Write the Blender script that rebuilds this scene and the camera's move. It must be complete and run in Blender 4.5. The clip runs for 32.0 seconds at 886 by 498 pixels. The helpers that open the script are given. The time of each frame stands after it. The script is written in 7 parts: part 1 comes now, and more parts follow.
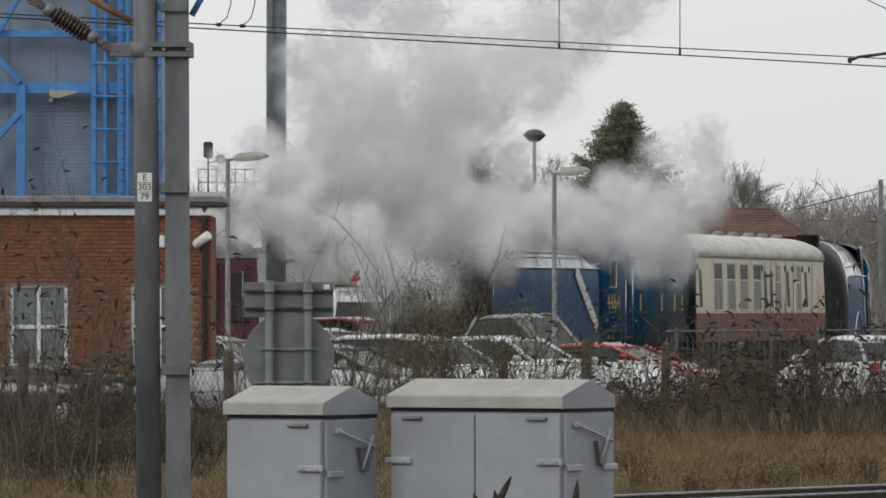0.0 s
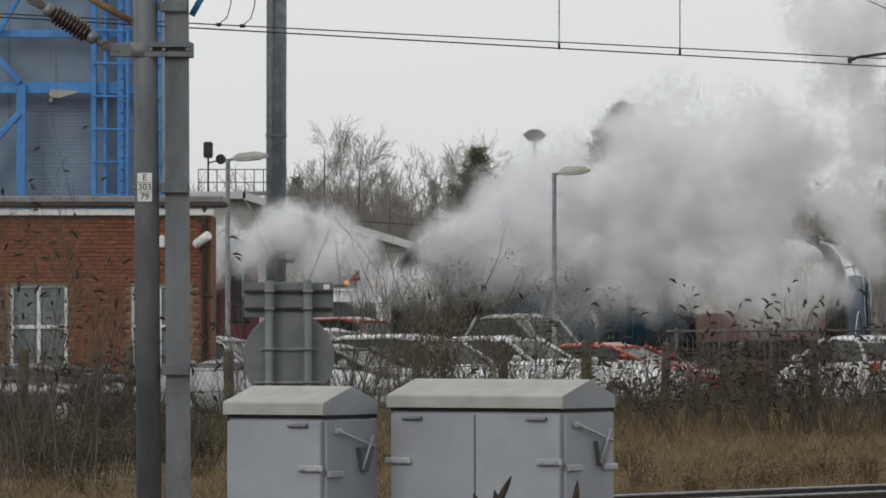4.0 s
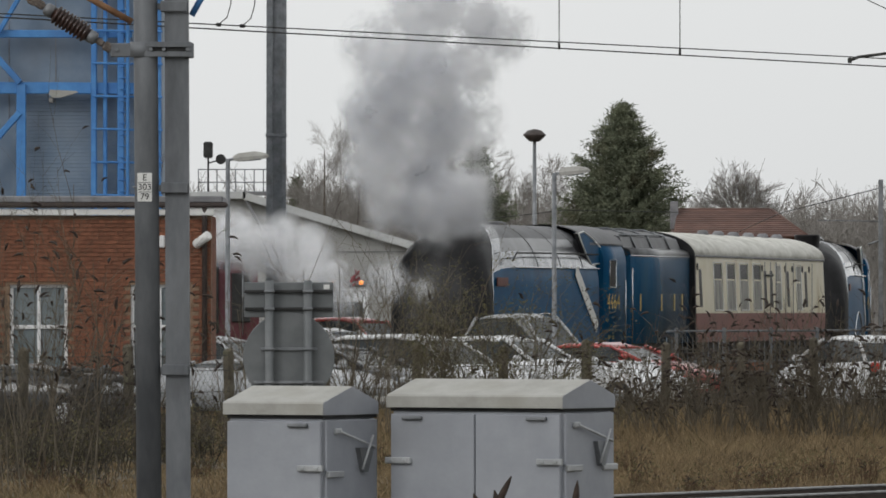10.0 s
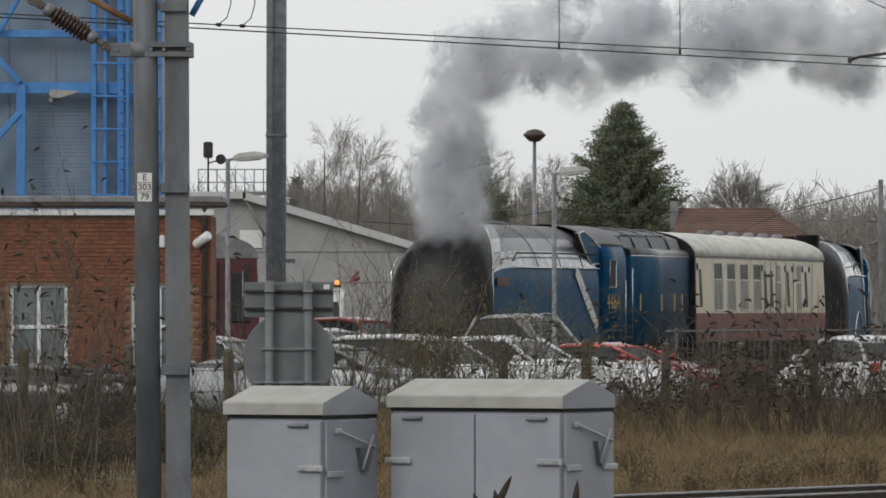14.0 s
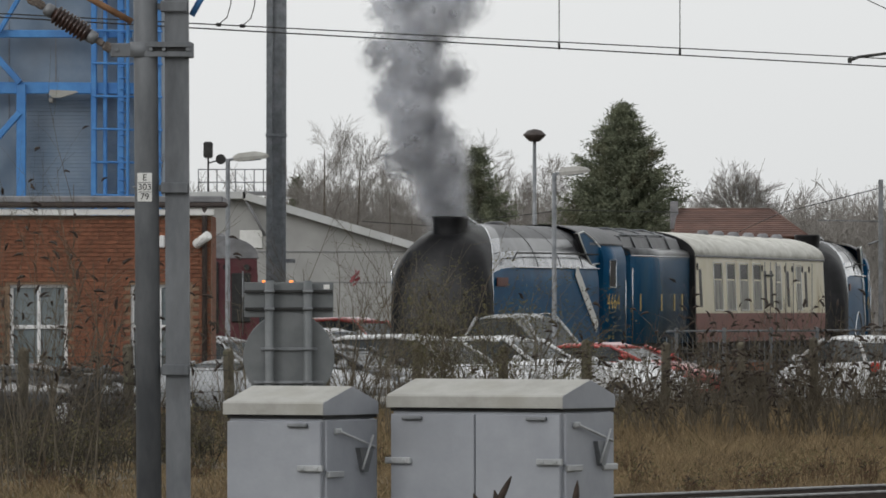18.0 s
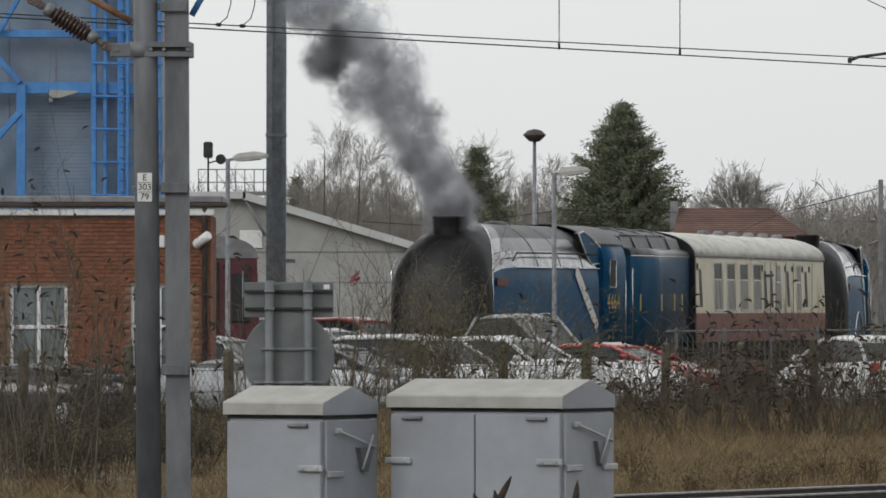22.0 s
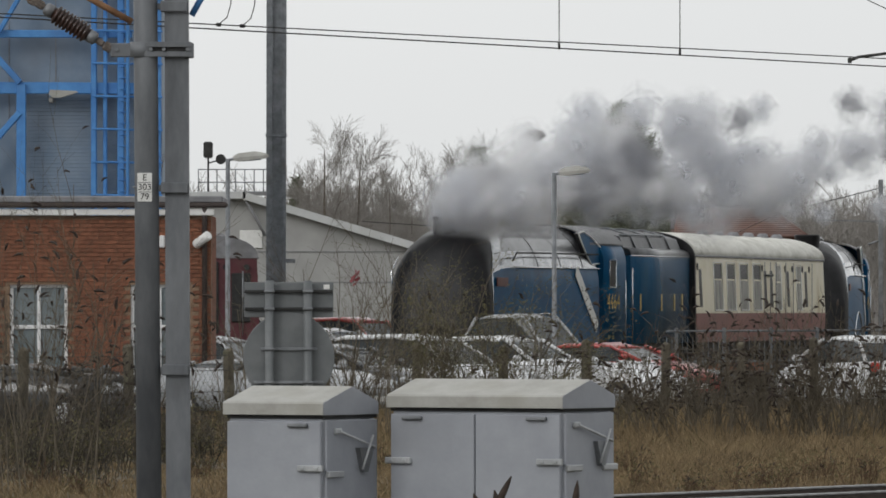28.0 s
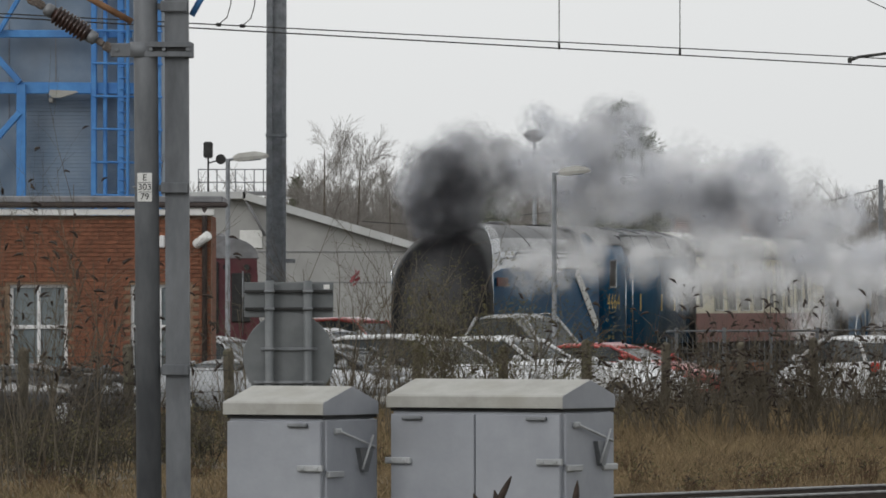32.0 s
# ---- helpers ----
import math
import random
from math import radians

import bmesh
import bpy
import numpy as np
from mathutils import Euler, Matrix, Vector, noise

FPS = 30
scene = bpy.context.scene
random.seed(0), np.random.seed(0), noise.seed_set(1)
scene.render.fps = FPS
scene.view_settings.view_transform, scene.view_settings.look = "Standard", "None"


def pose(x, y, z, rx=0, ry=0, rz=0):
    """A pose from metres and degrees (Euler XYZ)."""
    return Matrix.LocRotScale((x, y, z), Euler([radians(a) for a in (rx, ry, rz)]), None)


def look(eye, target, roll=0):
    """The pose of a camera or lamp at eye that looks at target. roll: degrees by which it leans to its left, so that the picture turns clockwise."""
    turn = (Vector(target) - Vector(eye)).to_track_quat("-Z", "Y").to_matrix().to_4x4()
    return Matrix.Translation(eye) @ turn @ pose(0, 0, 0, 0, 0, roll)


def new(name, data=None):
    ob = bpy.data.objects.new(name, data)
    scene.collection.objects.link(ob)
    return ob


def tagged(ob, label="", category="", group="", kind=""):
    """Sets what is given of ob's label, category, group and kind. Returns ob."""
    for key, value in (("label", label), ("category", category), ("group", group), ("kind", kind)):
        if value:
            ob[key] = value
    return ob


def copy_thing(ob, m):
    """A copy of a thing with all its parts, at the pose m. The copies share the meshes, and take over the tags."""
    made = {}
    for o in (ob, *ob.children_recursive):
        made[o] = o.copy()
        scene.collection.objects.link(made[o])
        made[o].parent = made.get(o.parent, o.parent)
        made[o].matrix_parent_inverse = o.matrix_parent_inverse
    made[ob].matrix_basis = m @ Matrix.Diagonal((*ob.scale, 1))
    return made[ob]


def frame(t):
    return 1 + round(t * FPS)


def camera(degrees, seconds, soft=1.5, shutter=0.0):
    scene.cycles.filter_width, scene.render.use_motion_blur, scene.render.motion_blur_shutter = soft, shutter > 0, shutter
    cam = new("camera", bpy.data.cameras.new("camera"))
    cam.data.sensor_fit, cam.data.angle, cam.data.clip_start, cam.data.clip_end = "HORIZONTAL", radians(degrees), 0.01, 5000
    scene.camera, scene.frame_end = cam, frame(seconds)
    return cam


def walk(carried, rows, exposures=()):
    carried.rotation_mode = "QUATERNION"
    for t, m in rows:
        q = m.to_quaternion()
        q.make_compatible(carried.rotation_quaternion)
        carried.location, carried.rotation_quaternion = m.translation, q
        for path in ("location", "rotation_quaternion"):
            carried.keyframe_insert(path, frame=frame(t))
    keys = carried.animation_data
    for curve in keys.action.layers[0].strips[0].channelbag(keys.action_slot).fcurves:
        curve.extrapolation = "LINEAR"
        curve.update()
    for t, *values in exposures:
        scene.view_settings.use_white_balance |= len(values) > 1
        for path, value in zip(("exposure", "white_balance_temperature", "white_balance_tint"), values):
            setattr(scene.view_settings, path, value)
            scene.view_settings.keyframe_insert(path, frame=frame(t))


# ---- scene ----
# one long lens on a tripod, looking across the tracks towards the depot yard
cam = camera(6.903, 32.0, soft=1.7)
EYE = (0.0, 0.0, 1.93)
REST = look(EYE, (0.0, 100.0, 2.73))
walk(cam, [(0.0, REST), (32.0, REST)], exposures=[(0.0, 0.03), (3.0, -0.03), (8.0, -0.02), (10.0, 0.01), (12.0, 0.03), (18.0, 0.05), (21.5, 0.06), (24.0, 0.0), (25.5, 0.0), (28.0, 0.05), (32.0, 0.03)])
scene.cycles.transparent_max_bounces = 320
scene.cycles.max_bounces, scene.cycles.diffuse_bounces, scene.cycles.transmission_bounces = 18, 12, 12

# ---- overcast daylight ----
world = bpy.data.worlds.new("overcast")
scene.world = world
world.use_nodes = True
wn, wl = world.node_tree.nodes, world.node_tree.links
sky = wn.new("ShaderNodeTexSky")
sky.sky_type, sky.sun_disc = "NISHITA", False
sky.sun_elevation, sky.sun_rotation = radians(38), radians(-35)
sky.air_density, sky.dust_density = 1.0, 4.0
soft_sky = wn.new("ShaderNodeHueSaturation")
soft_sky.inputs["Saturation"].default_value = 0.12
cloud = wn.new("ShaderNodeTexNoise")
cloud.inputs["Scale"].default_value = 2.2
cloud.inputs["Detail"].default_value = 6.0
veil = wn.new("ShaderNodeMix")
veil.data_type = "RGBA"
veil.inputs[0].default_value = 0.8
ramp = wn.new("ShaderNodeValToRGB")
ramp.color_ramp.elements[0].color = (7.6, 7.8, 7.9, 1)
ramp.color_ramp.elements[1].color = (8.85, 9.0, 9.0, 1)
wl.new(cloud.outputs["Fac"], ramp.inputs["Fac"])
wl.new(sky.outputs[0], soft_sky.inputs["Color"])
wl.new(soft_sky.outputs[0], veil.inputs[6])
wl.new(ramp.outputs[0], veil.inputs[7])
wl.new(veil.outputs[2], wn["Background"].inputs["Color"])
wn["Background"].inputs["Strength"].default_value = 0.1
sun = new("sun", bpy.data.lights.new("sun", "SUN"))
sun.data.energy, sun.data.angle, sun.data.color = 0.9, radians(25), (1.0, 0.98, 0.95)
sun.matrix_world = look((-70, 20, 60), (0, 100, 0))

# ---- materials ----
def mat(name, a, b, scale=4.0, rough=0.6, metal=0.0, bump=0.0, bump_scale=40.0, stain=None, stain_scale=0.7, stain_at=0.55, stain_width=0.2,
        stretch=(1, 1, 1), vary=0.0, coat=0.0, spec=0.5, island=0.0):
    """Two mixed tones of grain, a stain at a larger scale, and fine relief."""
    m = bpy.data.materials.new(name)
    m.use_nodes = True
    n, l = m.node_tree.nodes, m.node_tree.links
    p = n["Principled BSDF"]
    tc = n.new("ShaderNodeTexCoord")
    mp = n.new("ShaderNodeMapping")
    mp.inputs["Scale"].default_value = stretch
    l.new(tc.outputs["Object"], mp.inputs["Vector"])
    g = n.new("ShaderNodeTexNoise")
    g.inputs["Scale"].default_value, g.inputs["Detail"].default_value, g.inputs["Roughness"].default_value = scale, 8.0, 0.62
    l.new(mp.outputs[0], g.inputs["Vector"])
    r = n.new("ShaderNodeValToRGB")
    r.color_ramp.elements[0].position, r.color_ramp.elements[1].position = 0.36, 0.66
    r.color_ramp.elements[0].color, r.color_ramp.elements[1].color = (*a, 1), (*b, 1)
    l.new(g.outputs["Fac"], r.inputs["Fac"])
    colour = r.outputs["Color"]
    if stain:
        s = n.new("ShaderNodeTexNoise")
        s.inputs["Scale"].default_value, s.inputs["Detail"].default_value = stain_scale, 6.0
        l.new(mp.outputs[0], s.inputs["Vector"])
        k = n.new("ShaderNodeMapRange")
        k.inputs["From Min"].default_value, k.inputs["From Max"].default_value = stain_at, stain_at + stain_width
        l.new(s.outputs["Fac"], k.inputs["Value"])
        x = n.new("ShaderNodeMix")
        x.data_type = "RGBA"
        x.inputs[7].default_value = (*stain, 1)
        l.new(k.outputs[0], x.inputs[0])
        l.new(colour, x.inputs[6])
        colour = x.outputs[2]
    if vary:
        o = n.new("ShaderNodeObjectInfo")
        h = n.new("ShaderNodeHueSaturation")
        k = n.new("ShaderNodeMapRange")
        k.inputs["To Min"].default_value, k.inputs["To Max"].default_value = 1 - vary, 1 + vary
        l.new(o.outputs["Random"], k.inputs["Value"])
        l.new(k.outputs[0], h.inputs["Value"])
        l.new(colour, h.inputs["Color"])
        colour = h.outputs["Color"]
    if island:
        o = n.new("ShaderNodeNewGeometry")
        h = n.new("ShaderNodeHueSaturation")
        k = n.new("ShaderNodeMapRange")
        k.inputs["To Min"].default_value, k.inputs["To Max"].default_value = 1 - island, 1 + island
        l.new(o.outputs["Random Per Island"], k.inputs["Value"])
        l.new(k.outputs[0], h.inputs["Value"])
        l.new(colour, h.inputs["Color"])
        colour = h.outputs["Color"]
    l.new(colour, p.inputs["Base Color"])
    p.inputs["Roughness"].default_value, p.inputs["Metallic"].default_value = rough, metal
    p.inputs["Coat Weight"].default_value = coat
    p.inputs["Specular IOR Level"].default_value = spec
    p.inputs["Coat Roughness"].default_value = 0.12
    if bump:
        f = n.new("ShaderNodeTexNoise")
        f.inputs["Scale"].default_value, f.inputs["Detail"].default_value = bump_scale, 4.0
        l.new(mp.outputs[0], f.inputs["Vector"])
        bp = n.new("ShaderNodeBump")
        bp.inputs["Strength"].default_value, bp.inputs["Distance"].default_value = bump, 0.02
        l.new(f.outputs["Fac"], bp.inputs["Height"])
        l.new(bp.outputs[0], p.inputs["Normal"])
    return m


def vapour(name, tone, thick):
    """Drifting droplets: every layer of a puff lets most light through, scatters the rest both ways, and thins out towards the puff's rim."""
    m = bpy.data.materials.new(name)
    m.use_nodes = True
    n, l = m.node_tree.nodes, m.node_tree.links
    n.remove(n["Principled BSDF"])
    out = n["Material Output"]
    tc = n.new("ShaderNodeTexCoord")
    g = n.new("ShaderNodeTexNoise")
    g.inputs["Scale"].default_value, g.inputs["Detail"].default_value, g.inputs["Roughness"].default_value = 1.5, 2.5, 0.5
    l.new(tc.outputs["Object"], g.inputs["Vector"])
    k = n.new("ShaderNodeMapRange")
    k.inputs["From Min"].default_value, k.inputs["From Max"].default_value = 0.36, 0.62
    k.inputs["To Min"].default_value, k.inputs["To Max"].default_value = 0.12 * thick, thick
    l.new(g.outputs["Fac"], k.inputs["Value"])
    middle = n.new("ShaderNodeVectorMath")
    middle.operation = "DISTANCE"
    middle.inputs[1].default_value = (0.5, 0.5, 0.5)
    l.new(tc.outputs["Generated"], middle.inputs[0])
    rim = n.new("ShaderNodeMapRange")
    rim.interpolation_type = "SMOOTHSTEP"
    rim.inputs["From Min"].default_value, rim.inputs["From Max"].default_value = 0.1, 0.48
    rim.inputs["To Min"].default_value, rim.inputs["To Max"].default_value = 1.0, 0.0
    l.new(middle.outputs["Value"], rim.inputs["Value"])
    dense = n.new("ShaderNodeMath")
    dense.operation = "MULTIPLY"
    l.new(k.outputs[0], dense.inputs[0])
    l.new(rim.outputs[0], dense.inputs[1])
    d, t, c, x = n.new("ShaderNodeBsdfDiffuse"), n.new("ShaderNodeBsdfTranslucent"), n.new("ShaderNodeBsdfTransparent"), n.new("ShaderNodeMixShader")
    d.inputs["Color"].default_value = t.inputs["Color"].default_value = (*tone, 1)
    both = n.new("ShaderNodeMixShader")
    both.inputs[0].default_value = 0.5
    l.new(d.outputs[0], both.inputs[1])
    l.new(t.outputs[0], both.inputs[2])
    l.new(dense.outputs[0], x.inputs[0])
    l.new(c.outputs[0], x.inputs[1])
    l.new(both.outputs[0], x.inputs[2])
    l.new(x.outputs[0], out.inputs["Surface"])
    return m


STEAM = vapour("steam", (0.985, 0.987, 0.992), 0.21)
SMOKE = vapour("smoke", (0.18, 0.18, 0.195), 0.27)
MID_SMOKE = vapour("thinning_smoke", (0.5, 0.505, 0.53), 0.27)
GREY_STEAM = vapour("sooty_steam", (0.84, 0.85, 0.875), 0.29)

BALLAST = mat("ballast", (0.06, 0.055, 0.05), (0.2, 0.18, 0.16), 9.0, 0.9, bump=0.8, bump_scale=12.0, stain=(0.07, 0.055, 0.04))
SOIL = mat("soil", (0.05, 0.042, 0.03), (0.12, 0.1, 0.066), 3.0, 0.95, bump=0.6, stain=(0.075, 0.085, 0.03), stain_scale=0.4)
ASPHALT = mat("asphalt", (0.045, 0.045, 0.048), (0.08, 0.08, 0.08), 20.0, 0.85, bump=0.3, stain=(0.03, 0.03, 0.03))
RAIL_TOP = mat("rail_steel", (0.2, 0.2, 0.2), (0.32, 0.32, 0.32), 6.0, 0.4, 0.8)
RAIL_RUST = mat("rail_rust", (0.03, 0.022, 0.018), (0.06, 0.045, 0.036), 14.0, 0.85)
CONCRETE = mat("concrete", (0.2, 0.19, 0.17), (0.34, 0.33, 0.3), 6.0, 0.9, bump=0.3, stain=(0.12, 0.12, 0.09))
CASE_PAINT = mat("cabinet_paint", (0.275, 0.29, 0.322), (0.33, 0.345, 0.378), 3.0, 0.5, stain=(0.235, 0.243, 0.26), stain_scale=1.3, stain_at=0.5, stain_width=0.3, bump=0.05)
CASE_ROOF = mat("cabinet_roof", (0.31, 0.305, 0.28), (0.4, 0.395, 0.37), 5.0, 0.65, stain=(0.3, 0.29, 0.25), stain_scale=2.0, bump=0.12)
DARK_GAP = mat("dark_gap", (0.02, 0.02, 0.02), (0.04, 0.04, 0.04), 5.0, 0.9)
GALV = mat("galvanised_steel", (0.17, 0.18, 0.19), (0.28, 0.29, 0.305), 5.0, 0.55, 0.6, stain=(0.15, 0.14, 0.13), stain_scale=1.5, bump=0.08)
BRIGHT_STEEL = mat("bright_steel", (0.34, 0.35, 0.36), (0.48, 0.49, 0.5), 6.0, 0.45, 0.4)
MAST_STEEL = mat("mast_steel", (0.1, 0.107, 0.117), (0.185, 0.195, 0.208), 3.0, 0.58, 0.15, stain=(0.1, 0.095, 0.09), stain_scale=1.2, stretch=(1, 1, 0.35), bump=0.08)
SIGN_GREY = mat("sign_back", (0.13, 0.14, 0.145), (0.18, 0.19, 0.195), 4.0, 0.6, 0.2, stain=(0.1, 0.11, 0.1))
PORCELAIN = mat("insulator_brown", (0.028, 0.014, 0.011), (0.05, 0.024, 0.018), 6.0, 0.35, coat=0.15)
RUST_TUBE = mat("rusty_tube", (0.2, 0.1, 0.05), (0.34, 0.19, 0.1), 8.0, 0.8)
RUST_DARK = mat("weathered_iron", (0.07, 0.055, 0.045), (0.2, 0.17, 0.15), 14.0, 0.8, 0.2)
WIRE = mat("wire", (0.03, 0.03, 0.03), (0.06, 0.06, 0.055), 8.0, 0.6, 0.5)
WHITE = mat("white_paint", (0.68, 0.68, 0.66), (0.78, 0.78, 0.76), 4.0, 0.5, stain=(0.45, 0.44, 0.4), stain_at=0.6)
BLACK_INK = mat("black_ink", (0.015, 0.015, 0.015), (0.03, 0.03, 0.03), 4.0, 0.6)
BRICK = mat("brick", (0.155, 0.06, 0.034), (0.245, 0.1, 0.055), 5.0, 0.85, bump=0.4, bump_scale=60.0, vary=0.22, stain=(0.24, 0.085, 0.05), stain_scale=0.5)
MORTAR = mat("mortar", (0.2, 0.13, 0.085), (0.27, 0.185, 0.125), 8.0, 0.95, bump=0.2)
UPVC = mat("window_white", (0.7, 0.7, 0.7), (0.78, 0.78, 0.78), 3.0, 0.35)
GUTTER = mat("gutter_brown", (0.035, 0.025, 0.022), (0.06, 0.045, 0.04), 4.0, 0.5)
COPING = mat("roof_edge", (0.16, 0.16, 0.17), (0.26, 0.26, 0.27), 3.0, 0.6, stain=(0.1, 0.1, 0.1))
BLUE_STEEL = mat("blue_steel", (0.05, 0.185, 0.46), (0.08, 0.26, 0.56), 3.0, 0.45, stain=(0.05, 0.14, 0.34), stain_at=0.58)
CLADDING = mat("cladding", (0.16, 0.218, 0.29), (0.215, 0.275, 0.348), 2.0, 0.5, 0.1, stain=(0.17, 0.2, 0.24), stain_scale=0.4)
SHED_WALL = mat("shed_wall", (0.31, 0.31, 0.3), (0.37, 0.37, 0.36), 1.0, 0.7, stain=(0.27, 0.27, 0.26), stain_scale=0.3)
SHED_ROOF = mat("shed_verge", (0.44, 0.45, 0.45), (0.55, 0.56, 0.56), 1.0, 0.6, stain=(0.45, 0.45, 0.43))
LOCO_BLUE = mat("locomotive_blue", (0.005, 0.062, 0.15), (0.009, 0.095, 0.205), 1.5, 0.36, spec=0.12, stain=(0.01, 0.04, 0.1), stain_scale=0.8, stain_at=0.58)
# the locomotive's blue again, paler: sky reflection on the tender mixed into it
TENDER_SHINE_BLUE = mat("tender_shine_blue", (0.016, 0.09, 0.19), (0.03, 0.125, 0.245), 1.1, 0.26, spec=0.4, coat=0.12, stain=(0.045, 0.12, 0.2), stain_scale=0.6, stain_at=0.5)
LOCO_BLACK = mat("locomotive_black", (0.008, 0.008, 0.009), (0.022, 0.022, 0.024), 2.2, 0.42, stain=(0.034, 0.033, 0.033), stain_scale=1.1, stain_at=0.54, bump=0.1, bump_scale=9.0, spec=0.22)
SOOT_TOP = mat("sooty_casing", (0.04, 0.04, 0.044), (0.085, 0.086, 0.092), 1.6, 0.42, spec=0.3, stain=(0.04, 0.039, 0.038), stain_scale=0.9)
SILVER = mat("polished_steel", (0.6, 0.61, 0.63), (0.75, 0.76, 0.78), 5.0, 0.25, 0.9)
# two greys that put the sky's reflection on the curved casing into colour
SHEEN = mat("sheen_toned_casing", (0.055, 0.057, 0.061), (0.13, 0.133, 0.14), 1.4, 0.28, 0.3, coat=0.25, stain=(0.06, 0.06, 0.064), stain_scale=0.9)
SKY_GLINT = mat("sky_glint_casing", (0.22, 0.228, 0.245), (0.42, 0.43, 0.45), 2.2, 0.22, 0.6, coat=0.6, stain=(0.06, 0.065, 0.07), stain_scale=1.4, stain_at=0.48)
GOLD = mat("gold_paint", (0.5, 0.34, 0.09), (0.6, 0.43, 0.14), 6.0, 0.5)
RED_PLATE = mat("red_plate", (0.09, 0.03, 0.024), (0.14, 0.045, 0.034), 6.0, 0.4)
CREAM = mat("coach_cream", (0.72, 0.665, 0.48), (0.8, 0.75, 0.6), 2.0, 0.4, stain=(0.5, 0.41, 0.22), stain_scale=1.3, stain_at=0.55, stretch=(1, 1, 0.35), coat=0.3)
CRIMSON = mat("coach_crimson", (0.17, 0.055, 0.045), (0.24, 0.08, 0.062), 2.0, 0.45, stain=(0.15, 0.08, 0.06), stain_scale=1.2, coat=0.2)
COACH_ROOF = mat("coach_roof", (0.5, 0.49, 0.44), (0.72, 0.71, 0.66), 3.4, 0.7, stain=(0.28, 0.27, 0.23), stain_scale=1.6, stain_at=0.56, stretch=(1, 0.35, 1), bump=0.2)
COACH_GLASS = mat("coach_window", (0.14, 0.145, 0.13), (0.36, 0.35, 0.31), 1.6, 0.25, spec=0.2, stretch=(1, 2.5, 0.5))
DARK_GLASS = mat("dark_window", (0.012, 0.014, 0.016), (0.03, 0.033, 0.035), 2.0, 0.2, spec=0.15)
TYRE = mat("tyre", (0.012, 0.012, 0.012), (0.025, 0.025, 0.025), 12.0, 0.85)
BARK = mat("bark", (0.06, 0.048, 0.036), (0.13, 0.105, 0.08), 9.0, 0.95)
DARK_TWIG = mat("dark_twig", (0.03, 0.025, 0.019), (0.1, 0.085, 0.064), 4.0, 0.95)
TWIG = mat("twig", (0.072, 0.06, 0.043), (0.15, 0.125, 0.09), 4.0, 0.95)
# twig colour paled for distance; the haze is in the colour
HAZY_TWIG = mat("hazy_twig", (0.2, 0.185, 0.17), (0.32, 0.3, 0.28), 1.0, 0.95)
# needle green raised in tone, with distance haze mixed into the colour
HAZY_NEEDLES = mat("hazy_needles", (0.085, 0.1, 0.062), (0.2, 0.215, 0.14), 1.6, 0.8, stain=(0.12, 0.105, 0.06), stain_scale=0.7)
SEED_HEAD = mat("seed_head", (0.02, 0.014, 0.011), (0.055, 0.038, 0.03), 14.0, 0.95)
DRY_LEAF = mat("dry_leaf", (0.07, 0.065, 0.03), (0.14, 0.125, 0.055), 5.0, 0.9)
GRASS = mat("dry_grass", (0.105, 0.077, 0.043), (0.27, 0.195, 0.108), 1.1, 0.95, stain=(0.085, 0.08, 0.032), stain_scale=0.5, stain_at=0.56, stain_width=0.12, island=0.35)
TILE = mat("clay_tile", (0.085, 0.045, 0.036), (0.14, 0.075, 0.058), 1.2, 0.85, vary=0.15, stain=(0.12, 0.07, 0.055), stain_scale=0.5)

